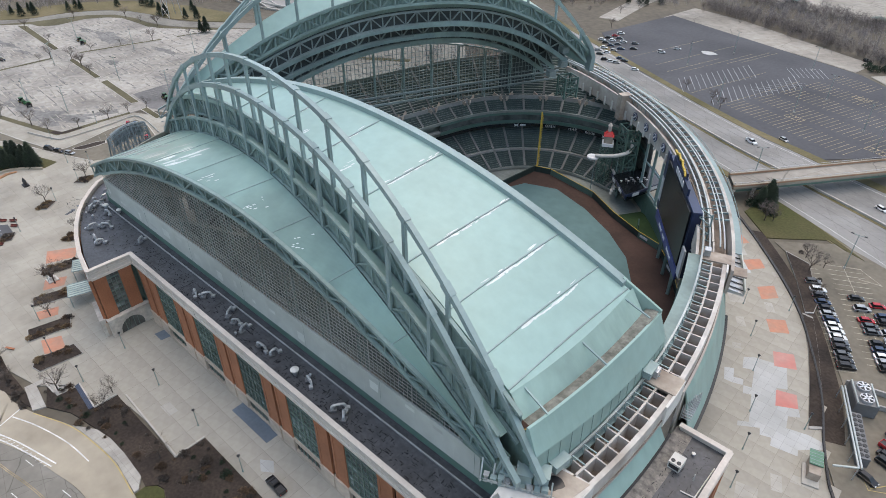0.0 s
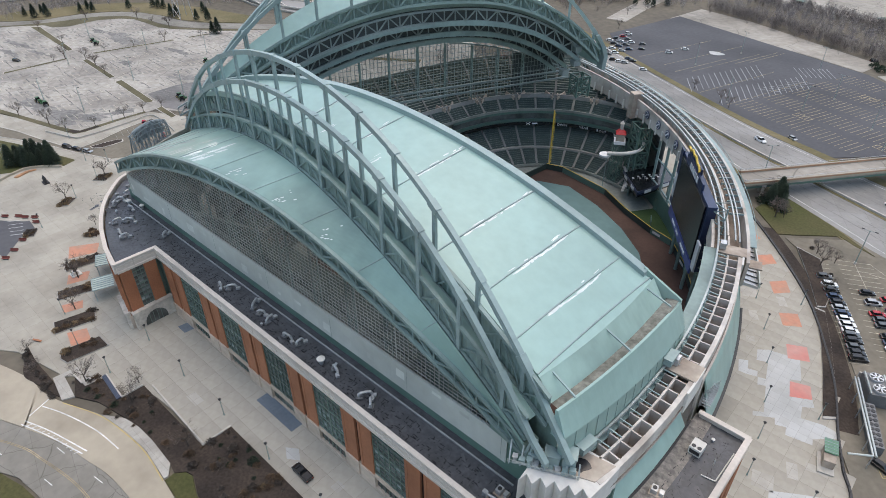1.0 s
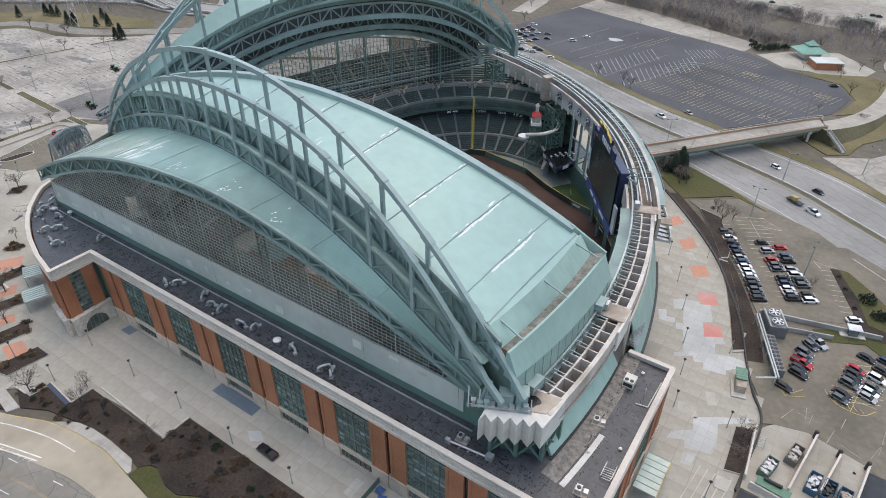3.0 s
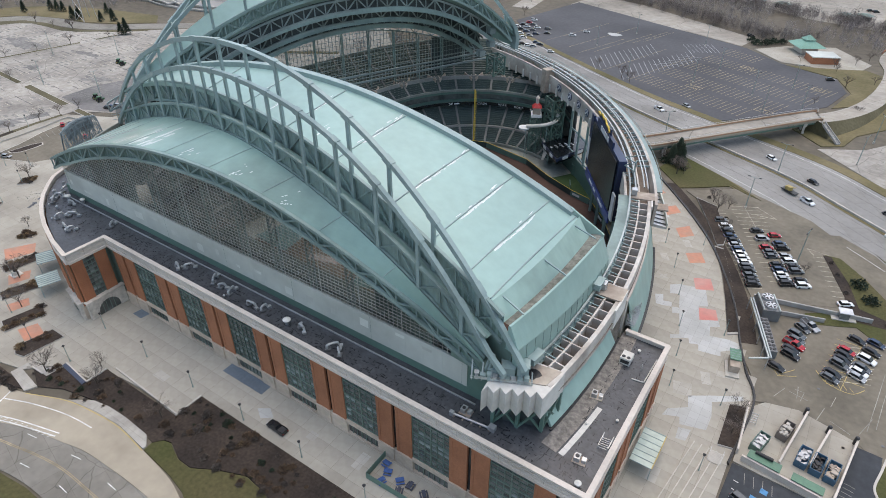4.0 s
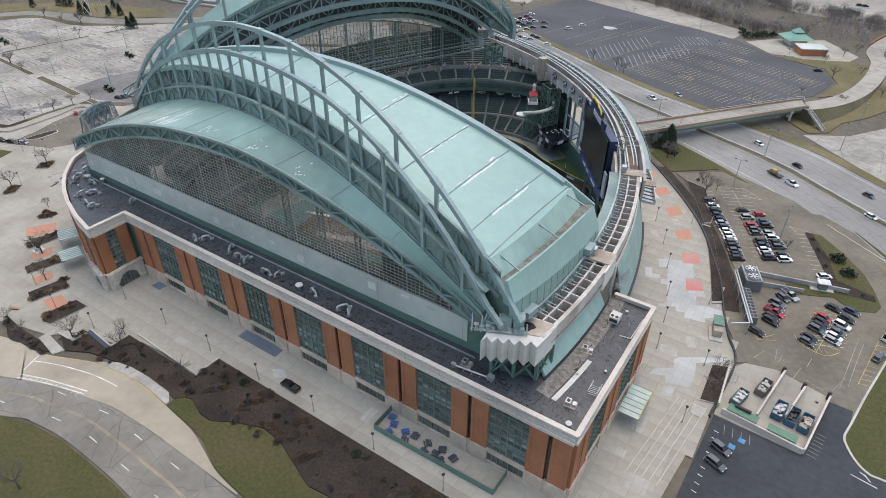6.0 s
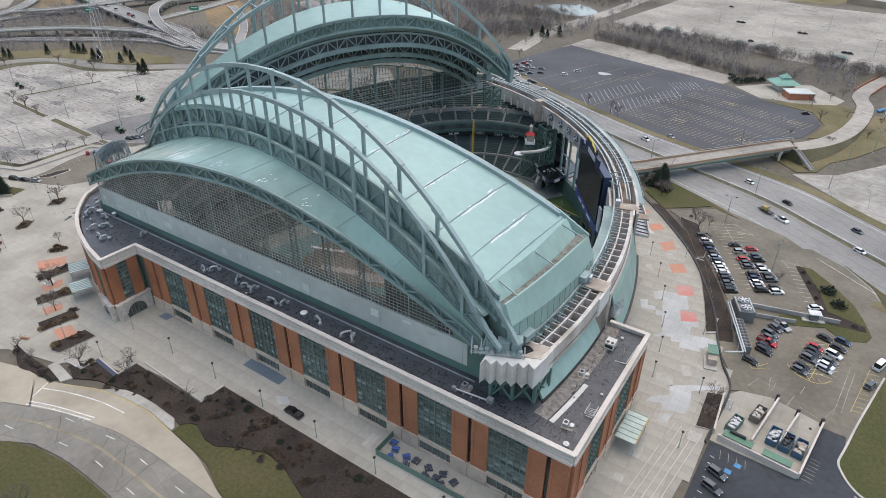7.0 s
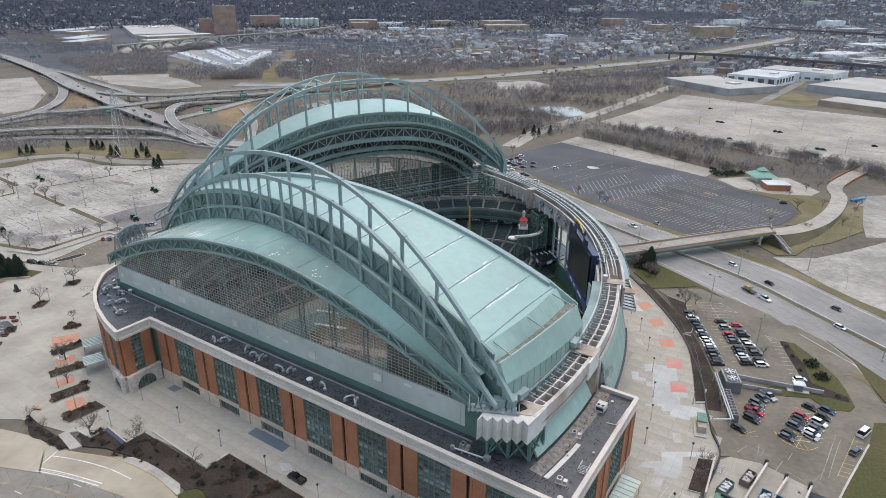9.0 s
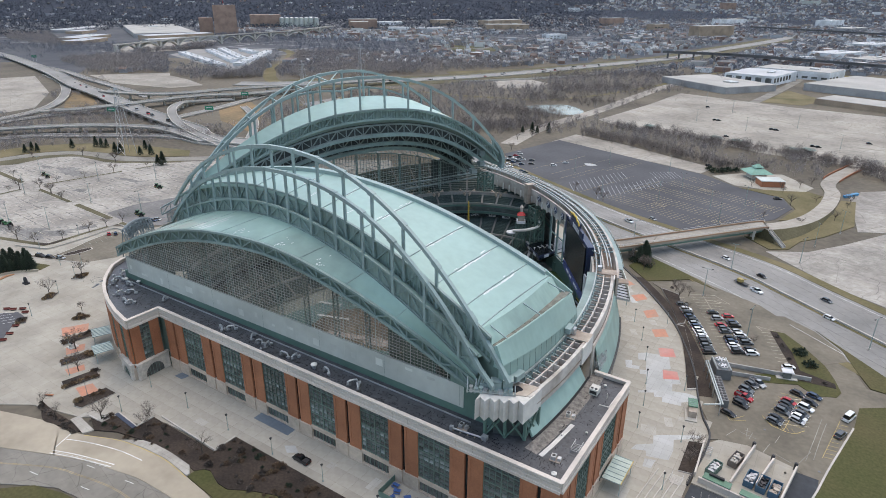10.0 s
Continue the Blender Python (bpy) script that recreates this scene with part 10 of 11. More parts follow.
RAMPS = [
    ([(-1700, 600), (-1528, 560), (-1347, 524), (-1056, 449), (-869, 390), (-742, 358), (-637, 329), (-546, 309), (-486, 298), (-437, 285), (-330, 320)], 20, 0.4, 5.0, True, "concrete freeway curving towards the ballpark"),
    ([(-1188, 490), (-1064, 475), (-943, 446), (-808, 418), (-711, 396)], 11, 0.2, 1.2, False, "concrete carriageway in the winter landscape"),
    ([(-765, 372), (-718, 372), (-660, 394), (-632, 454), (-603, 519), (-572, 582), (-540, 690)], 13, 6, 9, True, "raised concrete ramp on piers"),
    ([(-690, 262), (-662, 290), (-648, 327), (-640, 380), (-628, 425), (-602, 470), (-590, 560)], 12, 4, 6.5, True, "raised concrete ramp on piers"),
    ([(-604, 440), (-616, 397), (-608, 373), (-581, 343), (-547, 319), (-509, 299), (-468, 286), (-421, 276)], 9, 1, 7, True, "looping concrete ramp on piers"),
    ([(-665, 160), (-671, 200), (-677, 249), (-672, 280), (-682, 329), (-720, 352)], 9, 0.3, 0.8, False, "concrete slip road in the winter landscape"),
    ([(-640, 160), (-627, 184), (-601, 214), (-569, 244), (-539, 264), (-502, 280), (-440, 274)], 10, 2, 5.5, True, "low concrete ramp on piers"),
    ([(-610, 140), (-598, 171), (-584, 205), (-548, 231), (-507, 260), (-472, 275), (-432, 275), (-330, 300)], 10, 0.2, 0.5, False, "concrete service road in the winter landscape"),
    ([(-689, 180), (-689, 208), (-705, 257), (-733, 293), (-784, 332), (-864, 376), (-945, 410), (-1044, 438)], 11, 0.4, 1.5, False, "looping concrete slip road in the winter landscape"),
    ([(-540, 300), (-556, 322), (-569, 387), (-582, 429), (-597, 476), (-622, 536)], 10, 0.3, 0.8, False, "concrete slip road in the winter landscape"),
    ([(-559, 417), (-510, 387), (-460, 348), (-415, 303)], 8, 0.2, 0.4, False, "pale track across dry grass"),
]
for pts, w, h0, h1, up, label in RAMPS:
    viaduct("freeway_ramp", pts, w, h0, h1, label, up)
setting("freeway_verge", ribbon(smooth([(-666, 577), (-545, 710), (-458, 868), (-385, 1078), (-307, 1321), (-290, 1498), (-243, 1803), (-206, 2102)], 4), 96, 0.02, 0.2), M["median_grass"], "olive winter grass verges of the freeway", "verge")
viaduct("far_freeway", [(-720, 540), (-666, 577), (-545, 710), (-458, 868), (-385, 1078), (-307, 1321), (-290, 1498), (-243, 1803), (-206, 2102), (-205, 2376), (-309, 2735)], 34, 0.1, 0.5, "busy concrete freeway beyond the river", False)
viaduct("far_freeway", [(-470, 745), (-425, 805), (-369, 887), (-322, 1015), (-284, 1151), (-234, 1289)], 9, 0.1, 0.3, "pale frontage road beside the freeway", False)
viaduct("far_freeway", [(-100, 1560), (-130, 1599), (-161, 1670), (-126, 1801), (47, 2100)], 14, 0.1, 0.3, "distant curving road in the winter landscape", False)
viaduct("rail_viaduct", [(-330, 1295), (-281, 1297), (-197, 1298), (-97, 1274), (46, 1227), (300, 1110)], 12, 14, 14.5, "long steel viaduct on trestles")
viaduct("rail_viaduct", [(-360, 2560), (-281, 2496), (-136, 2389), (43, 2303), (300, 2180)], 20, 14, 16, "distant steel viaduct in the winter landscape")
AV = [(-1290, 700), (-1312, 804), (-1354, 913), (-1353, 1028), (-1360, 1125), (-1367, 1232), (-1420, 1400), (-1503, 1586)]
av = viaduct("arched_viaduct", AV, 14, 18, 20, "arched concrete viaduct in the valley", False)
cur = smooth(AV, 7)
for i in range(0, len(cur) - 4, 4):
    p, q = Vector((*cur[i], 0)), Vector((*cur[i + 4], 0))
    part("pier", Build().box((p.x, p.y, 8.5), (9, 5, 18)), M["kerb"], av)
    g = Build()
    for k in range(8):
        u, v = k / 8, (k + 1) / 8
        g.beam(p.lerp(q, u) + Vector((0, 0, 3 + 13 * (1 - (2 * u - 1) ** 2))), p.lerp(q, v) + Vector((0, 0, 3 + 13 * (1 - (2 * v - 1) ** 2))), 9, 2.4)
    part("arch", g, M["kerb"], av)
for nm, pts, w in (("back_road", [(-620, 80), (-560, 98), (-530, 125), (-519.5, 143), (-517, 160), (-508, 180), (-492, 194.4), (-472, 200.6), (-454, 202.2), (-433, 209.4), (-405, 231), (-360, 270), (-300, 330)], 12.5), ("back_road", [(-203, 885), (-162, 1070), (-120, 1300)], 10), ("back_road", [(-90, 770), (-83, 782), (-64, 999), (-60, 1100)], 12), ("track_bed", [(-627, 605), (-666, 577), (-729, 611), (-812, 689), (-911, 817), (-1021, 933), (-1117, 990)], 20), ("track_bed", [(-560, 610), (-502, 626), (-371, 640), (-279, 690), (-216, 905), (-170, 1156), (-104, 1358)], 9)):
    setting(nm, ribbon(smooth(pts), w, -0.15, 0.3), M["road_old"] if nm == "back_road" else M["tan_grass"], "pale road among the winter trees", "road")
for k, (nm, poly, m) in enumerate((("far_lot", [(-989, 475), (-953, 518), (-913, 566), (-747, 505), (-760, 461), (-870, 446)], "lot_far"), ("far_lot", [(-1191, 756), (-1274, 871), (-1132, 978), (-1024, 881), (-830, 627), (-905, 653)], "far_road"), ("far_lot", [(-455, 807), (-444, 860), (-354, 801), (-344, 752), (-397, 720)], "lot_far"), ("far_field", [(-1142, 716), (-881, 544), (-750, 517), (-864, 621), (-1092, 725)], "earth"), ("far_field", [(-584, 402), (-587, 449), (-512, 409), (-445, 328), (-512, 349)], "dry_orange"), ("far_field", [(-808, 347), (-862, 402), (-714, 334), (-690, 284)], "dry_orange"), ("far_lot", [(-1064, 353), (-1040, 420), (-849, 347), (-744, 280), (-733, 220), (-900, 180)], "lot_far"), ("far_field", [(-560, 840), (-470, 960), (-440, 930), (-520, 800)], "tan_grass"), ("far_field", [(-120, 1180), (60, 1180), (60, 1060), (-20, 1040)], "tan_grass"), ("far_field", [(-60, 930), (-10, 860), (-30, 800), (-75, 800)], "tan_grass"), ("far_lot", [(-1312, 698), (-1265, 820), (-1471, 1122), (-1733, 1070)], "lot_far"), ("far_field", [(-846, 1193), (-886, 1337), (-706, 1320), (-684, 1239), (-768, 1158)], "lawn"))):
    slab(nm, poly, -0.24 + 0.006 * k, M[m], "pale open ground in the distance", "ground", 0.3)

# bigger buildings one by one
M["white_wall"] = mat("white_cladding", (0.70, 0.72, 0.74), 0.6)
M["far_wall"] = mat("grey_ribbed_cladding", (0.33, 0.33, 0.335), 0.6)
M["tan_wall"] = mat("tan_masonry", (0.36, 0.28, 0.21), 0.85)
M["rust_wall"] = mat("brown_brick_mass", (0.33, 0.23, 0.185), 0.85)
M["white_roof"] = mat("white_sheet_roof", (0.46, 0.47, 0.485), 0.6, big=(0.02, 0.08))
M["flat_roof"] = mat("pale_flat_roof", (0.40, 0.385, 0.36), 0.8, big=(0.02, 0.1))


def block(name, c, s, ang, wall, roof, label, floors=0):
    """A plain far building: walls, roof with a parapet and rows of windows that stand in the walls."""
    t = thing(name, label, "building", (*c, 0), "distant buildings")
    a = radians(ang)
    part("wall", Build().box((*c, s[2] / 2 - 0.5), (s[0], s[1], s[2] + 1), a), M[wall], t)
    part("roof", Build().box((*c, s[2] + 0.2), (s[0] - 1.0, s[1] - 1.0, 0.5), a), M[roof], t)
    ca, sa = math.cos(a), math.sin(a)
    part("roof_unit", Build().box((c[0] + s[0] * 0.2 * ca, c[1] + s[0] * 0.2 * sa, s[2] + 1.2), (s[0] * 0.12, s[1] * 0.15, 2.4), a), M["metal"], t)
    for f in range(floors):
        z = (f + 0.55) * s[2] / floors
        for sg, (u, v, w) in ((1, (0, -1, s[0])), (1, (1, 0, s[1]))):
            n = max(2, min(8, int(w / 12)))
            for i in range(n):
                o = -w / 2 + w * (i + 0.5) / n
                if u == 0:
                    x, y = c[0] + o * ca + (s[1] / 2) * sa, c[1] + o * sa - (s[1] / 2) * ca
                else:
                    x, y = c[0] + (s[0] / 2) * ca - o * sa, c[1] + (s[0] / 2) * sa + o * ca
                if len(t.children) < 14:
                    part("window", Build().box((x, y, z), (w / n * 0.6 if u == 0 else 0.3, 0.3 if u == 0 else w / n * 0.6, s[2] / floors * 0.5), a), M["glass"], t)
    return t


block("warehouse", (-150, 914), (125, 88, 8), -35, "far_wall", "flat_roof", "long grey warehouse with a pale flat roof", 0)
block("warehouse", (-108, 1016), (70, 96, 13), -12, "white_wall", "white_roof", "white works hall with a pale roof", 1)
block("warehouse", (-66, 1118), (110, 70, 12), -14, "white_wall", "flat_roof", "pale office hall behind the works", 2)
block("warehouse", (44, 992), (130, 150, 9), -21, "far_wall", "flat_roof", "low grey warehouse with a broad flat roof", 0)
block("warehouse", (44, 822), (120, 46, 6), -22, "tan_wall", "flat_roof", "low tan building with a pale roof", 0)
block("mill", (-1650, 1268), (66, 50, 84), 52, "rust_wall", "rust_wall", "massive brown brick silo block")
t = thing("roof_sign", "red sign shape on a steel frame on the silo block", "sign", (-1650, 1268, 84))
part("frame", Build().box((-1650, 1268, 88), (20, 1.0, 1.0), radians(-38)).box((-1650, 1268, 86), (1.0, 1.0, 4.0)), M["metal"], t)
part("panel", Build().box((-1650, 1267, 93), (24, 1.2, 9), radians(-38)), M["redp"], t)
block("mill", (-1700, 1235), (40, 30, 48), 52, "rust_wall", "rust_wall", "massive brown brick silo block")
block("mill", (-1925, 1670), (110, 70, 42), 52, "rust_wall", "rust_wall", "brown brick industrial block", 3)
block("tower_block", (-3000, 3270), (70, 30, 70), 45, "tan_wall", "flat_roof", "tall tan residential tower", 8)
block("office_block", (-1060, 1985), (150, 60, 22), 40, "tan_wall", "flat_roof", "long tan office block", 3)
block("office_block", (-1520, 1760), (100, 60, 34), 42, "rust_wall", "flat_roof", "red-brown brick mill building", 4)
block("office_block", (-395, 2050), (145, 40, 34), 60, "tan_wall", "flat_roof", "tan slab-shaped hospital block", 6)
block("office_block", (-1510, 3800), (90, 60, 60), 50, "rust_wall", "flat_roof", "brick hospital tower in the winter landscape", 6)
block("office_block", (-1440, 3500), (50, 50, 48), 50, "white_wall", "flat_roof", "white hospital tower in the winter landscape", 6)
block("office_block", (-1180, 1890), (130, 40, 10), 40, "white_wall", "flat_roof", "white low hall in the winter landscape", 1)
block("office_block", (-700, 3900), (60, 60, 80), 50, "rust_wall", "flat_roof", "distant brick tower in the winter landscape", 6)
block("office_block", (-330, 4300), (70, 70, 90), 60, "grey_panel", "flat_roof", "distant grey tower in the winter landscape", 6)
block("office_block", (-520, 3000), (140, 60, 24), 60, "white_wall", "flat_roof", "distant white institution in the winter landscape", 3)
for c, z, a in (((-1930, 1215), (560, 170, 11), 152), ((-1500, 1015), (215, 40, 9), 81), ((-1600, 1060), (190, 60, 12), 81), ((-2180, 1100), (270, 60, 9), 124), ((-2060, 1040), (90, 50, 7), 124), ((-1780, 900), (170, 60, 8), 124), ((-1650, 830), (130, 50, 8), 124)):
    block("plant_hall", c, z, a, "far_wall" if z[0] > 200 else "tan_wall", "flat_roof" if z[0] > 500 else "white_roof", "broad low works hall with a pale roof", 0)
# rows of white storage sheds in the yard by the viaduct
for p, q, n in (((-1182, 779), (-914, 668), 6), ((-1194, 856), (-957, 731), 5), ((-1200, 893), (-975, 765), 5), ((-1145, 905), (-1057, 868), 2), ((-900, 690), (-1059, 904), 6)):
    d = Vector((q[0] - p[0], q[1] - p[1]))
    for i in range(n):
        c = (p[0] + d.x * (i + 0.5) / n, p[1] + d.y * (i + 0.5) / n)
        block("storage_unit", c, (d.length / n * 0.92, 17, 5), math.degrees(math.atan2(d.y, d.x)), "white_wall", "white_roof", "long white storage shed in a paved yard")
for c, z, a, m in (((-1457, 1668), (60, 60, 30), 40, "rust_wall"), ((-1210, 2215), (170, 60, 26), 69, "tan_wall"), ((-1450, 2170), (90, 50, 22), 70, "tan_wall"), ((-1226, 1850), (210, 40, 10), 40, "white_wall"), ((-1330, 1720), (70, 50, 14), 40, "white_wall"), ((-1600, 2000), (120, 60, 16), 40, "white_wall"), ((-900, 2600), (90, 50, 30), 60, "rust_wall"), ((-640, 2350), (70, 40, 22), 60, "tan_wall"), ((-760, 1720), (60, 40, 12), 60, "white_wall"), ((-150, 3100), (120, 60, 26), 70, "white_wall"), ((-60, 2700), (140, 60, 14), 70, "far_wall"), ((20, 1900), (120, 70, 10), 60, "white_wall"), ((-40, 1560), (110, 60, 9), 65, "white_wall"), ((30, 1440), (90, 60, 9), 65, "far_wall")):
    block("office_block", c, z, a, m, "flat_roof" if m != "white_wall" else "white_roof", "large block with a pale roof among bare trees", 3)
for i in range(8):
    c = (-1856 + 14 * i, 1689 + 11.5 * i)
    t = thing("silo", "pale cylindrical storage silo", "silo", (*c, 0), "silos")
    part("shell", Build().tube((*c, 0), (*c, 32), 9, 14), M["grey_panel"], t)
    part("cap", Build().tube((*c, 32), (*c, 35), 9, 14, 2), M["metal"], t)
for x, y, h in ((-457, 215, 52), (-620, 695, 50), (-574, 926, 50), (-513, 469, 46)):
    t = thing("pylon", "grey lattice power pylon", "pylon", (x, y, 0), "pylons")
    for sx in (-1, 1):
        for sy in (-1, 1):
            part("leg", Build().beam((x + 5 * sx, y + 5 * sy, 0), (x + 0.7 * sx, y + 0.7 * sy, h), 0.35), M["metal"], t)
    for k in range(8):
        f0, f1 = k / 8, (k + 1) / 8
        w0, w1 = 5 - 4.3 * f0, 5 - 4.3 * f1
        part("brace", Build().beam((x - w0, y - w0, h * f0), (x + w1, y - w1, h * f1), 0.2).beam((x + w0, y - w0, h * f0), (x - w1, y - w1, h * f1), 0.2), M["metal"], t)
    for z in (0.72, 0.85, 0.97):
        part("cross_arm", Build().beam((x - 7, y, h * z), (x + 7, y, h * z), 0.4), M["metal"], t)
M["sign_green"] = mat("green_road_sign", (0.02, 0.24, 0.14), 0.5)
for x, y in ((-1277, 532), (-616, 296), (-542.6, 359.5), (-592, 448)):
    t = thing("road_sign", "green overhead road sign on posts", "road sign", (x, y, 0), "road signs")
    part("board", Build().box((x, y, 8), (9, 0.3, 4), 0.55), M["sign_green"], t)
    part("bar", Build().box((x + 0.1, y - 0.2, 8.4), (6, 0.1, 0.8), 0.55), M["sign_white"], t)
    for s in (-3, 3):
        part("post", Build().beam((x + s * 0.85, y + s * 0.52, 0), (x + s * 0.85, y + s * 0.52, 8), 0.3), M["metal"], t)

M["town_ground"] = mat_ground("grey_winter_town_ground", (0.098, 0.10, 0.108), (0.065, 0.07, 0.082), 0.004, 0.03, 0.25)
b = Build()
b.loft([[(20 + r * math.cos(radians(72 + i)), -50 + r * math.sin(radians(72 + i)), -0.27 - (0.0 if r > 1300 else 0.02)) for r in (1280 + 160 * math.sin(i * 0.9), 1700, 4850)] for i in range(101)])
setting("town_ground", b, M["town_ground"], "grey winter gardens and streets of the town", "ground")
# woods and houses beyond, too many to count
rng = np.random.default_rng(5)
CORR = [(smooth(p, 3), w_) for p, w_, *_ in RAMPS] + [(smooth([(-720, 540), (-666, 577), (-545, 710), (-458, 868), (-385, 1078), (-307, 1321), (-290, 1498), (-243, 1803), (-206, 2102)], 3), 120), (smooth([(-470, 745), (-425, 805), (-369, 887), (-322, 1015), (-284, 1151), (-234, 1289)], 3), 12), (smooth([(-221, 421), (-228, 506), (-217, 630), (-206, 897), (-159, 1101)], 3), 16), (FW_MID, 42), (smooth([(-534, 155), (-516, 198), (-429, 236), (-400, 262), (-300, 330)], 3), 12), (smooth([(-627, 605), (-666, 577), (-729, 611), (-812, 689), (-911, 817), (-1021, 933)], 3), 20), (smooth(AV, 3), 16)]
OPEN = [[(-20, 265), (-20, 330), (12, 350), (15, 500), (50, 515), (70, 470), (260, 450), (260, 100), (60, 180)], [(-310, 585), (-263, 660), (-215, 625), (-200, 560), (-290, 560)], [(-205, 590), (-185, 830), (-30, 790), (210, 770), (210, 430), (53, 462), (20, 500), (-36, 503), (-90, 532), (-170, 542)], [(-215, 380), (-195, 500), (-140, 488), (-45, 440), (10, 445), (20, 380), (60, 480), (60, 330), (-1, 325), (-44, 276), (-110, 300)], [(-530, 95), (-545, 150), (-520, 225), (-380, 262), (-250, 200), (-250, 60), (-400, 40)], [(-310, 600), (-263, 655), (-215, 615), (-230, 570), (-280, 575)], [(-989, 475), (-953, 518), (-913, 566), (-747, 505), (-760, 461), (-870, 446)], [(-1064, 353), (-1040, 420), (-849, 347), (-744, 280), (-733, 220), (-900, 180)], [(-1191, 756), (-1274, 871), (-1132, 978), (-1024, 881), (-830, 627), (-905, 653)], [(-455, 807), (-444, 860), (-354, 801), (-344, 752), (-397, 720)], [(-1460, 900), (-1440, 1130), (-1620, 1150), (-2230, 1560), (-2320, 1180), (-2100, 960), (-1620, 780)], [(-816, 1256), (-680, 1259), (-645, 1195), (-757, 1164)], [(-196, 862), (-132, 960), (-20, 1110), (110, 1060), (110, 700), (-90, 767)], [(-120, 1180), (60, 1180), (60, 1060), (-20, 1040)], [(-600, 330), (-560, 440), (-500, 420), (-470, 330), (-520, 300)], [(-230, 10), (-300, 120), (-220, 260), (-100, 290), (60, 200), (60, 20), (-60, -60)], [(-560, 840), (-470, 960), (-440, 930), (-520, 800)], [(-1312, 698), (-1265, 820), (-1471, 1122), (-1733, 1070)]]


def clear(x, y, grow=0.0):
    for poly in OPEN:
        if in_poly(x, y, poly):
            return False
    for pts, w in CORR:
        for (ax, ay), (bx, by) in zip(pts, pts[1:]):
            dx_, dy_ = bx - ax, by - ay
            t_ = max(0.0, min(1.0, ((x - ax) * dx_ + (y - ay) * dy_) / (dx_ * dx_ + dy_ * dy_ + 1e-9)))
            if (x - ax - t_ * dx_) ** 2 + (y - ay - t_ * dy_) ** 2 < (w * 0.55 + grow) ** 2:
                return False
    return True


def scatter(n, r0, r1, a0, a1, power, keep):
    out = []
    while len(out) < n:
        r = r0 + (r1 - r0) * rng.random() ** power
        a = radians(a0 + (a1 - a0) * rng.random())
        x, y = 20 + r * math.cos(a), -50 + r * math.sin(a)
        if keep(x, y, r) and (r > 2400 or clear(x, y)):
            out.append((x, y, r))
    return out


def rise(x, y):
    """Height of the wooded rise on the skyline."""
    r = math.hypot(x - 20, y + 50)
    return max(0.0, (r - 3300) / 1500) ** 1.3 * (112 + 10 * noise.noise(Vector((x * 0.0012, y * 0.0012, 2.0))))


def patchy(x, y, r):
    v = noise.noise(Vector((x * 0.004, y * 0.004, 0.0))) + 0.5 * noise.noise(Vector((x * 0.013, y * 0.013, 3.0)))
    return v > -0.10 + 0.25 * rng.random()


def clumped(x, y, r):
    """Trees gather in groves and along streets, and leave clearings."""
    v = noise.noise(Vector((x * 0.003, y * 0.003, 5.0))) + 0.7 * noise.noise(Vector((x * 0.011, y * 0.011, 9.0)))
    return v > -0.35 + 0.6 * rng.random()


def wood(name, spots, k, hmin, hmax, material, label, spread=0.34, wide=1.0):
    """Leafless trees as fans of thin upright slivers on short stems."""
    n = len(spots)
    P = np.array([(x, y) for x, y, _ in spots])
    H = rng.uniform(hmin, hmax, n)
    base = np.repeat(np.c_[P, np.array([rise(x, y) - 0.3 for x, y, _ in spots])], k, axis=0)
    h = np.repeat(H, k)
    a, rad = rng.uniform(0, 2 * np.pi, n * k), np.sqrt(rng.random(n * k))
    f = rng.random(n * k)
    tip = base + np.c_[np.cos(a) * rad * h * spread, np.sin(a) * rad * h * spread, h * (0.45 + 0.55 * f * np.sqrt(np.maximum(0.05, 1 - rad ** 2)))]
    low = base + np.c_[np.cos(a) * rad * h * spread * 0.35, np.sin(a) * rad * h * spread * 0.35, h * 0.12 * rng.random(n * k)]
    b = a + rng.uniform(1.0, 2.1, n * k)
    w = np.c_[np.cos(b), np.sin(b), rng.uniform(-0.3, 0.3, n * k)] * (h * 0.05 * wide)[:, None]
    v = np.empty((n * k, 3, 3))
    v[:, 0], v[:, 1], v[:, 2] = low, tip - w * 0.5, tip + w * 0.5
    # two in three are loose sprays of twigs in the crown
    m = rng.random(n * k) < 0.86
    e = np.arccos(rng.uniform(-0.35, 1, n * k))
    rr = h * spread * rng.uniform(0.55, 1.0, n * k)
    c = base + np.c_[np.cos(a) * np.sin(e) * rr, np.sin(a) * np.sin(e) * rr, h * 0.6 + np.cos(e) * rr * 1.1]
    d1, d2 = rng.normal(size=(n * k, 3)), rng.normal(size=(n * k, 3))
    sz = (h * 0.085 * wide)[:, None]
    v[m, 0], v[m, 1], v[m, 2] = (c - d1 * sz * 0.35)[m], (c + d1 * sz * 0.35)[m], (c + d2 * sz)[m]
    me = bpy.data.meshes.new(name)
    m3 = n * k * 3
    me.vertices.add(m3)
    me.vertices.foreach_set("co", v.reshape(-1).astype(np.float32))
    me.loops.add(m3)
    me.loops.foreach_set("vertex_index", np.arange(m3, dtype=np.int32))
    me.polygons.add(n * k)
    me.polygons.foreach_set("loop_start", np.arange(0, m3, 3, dtype=np.int32))
    me.update(calc_edges=True)
    me.materials.append(material)
    return tagged(new(name, me), label, "woodland", "", "stuff")


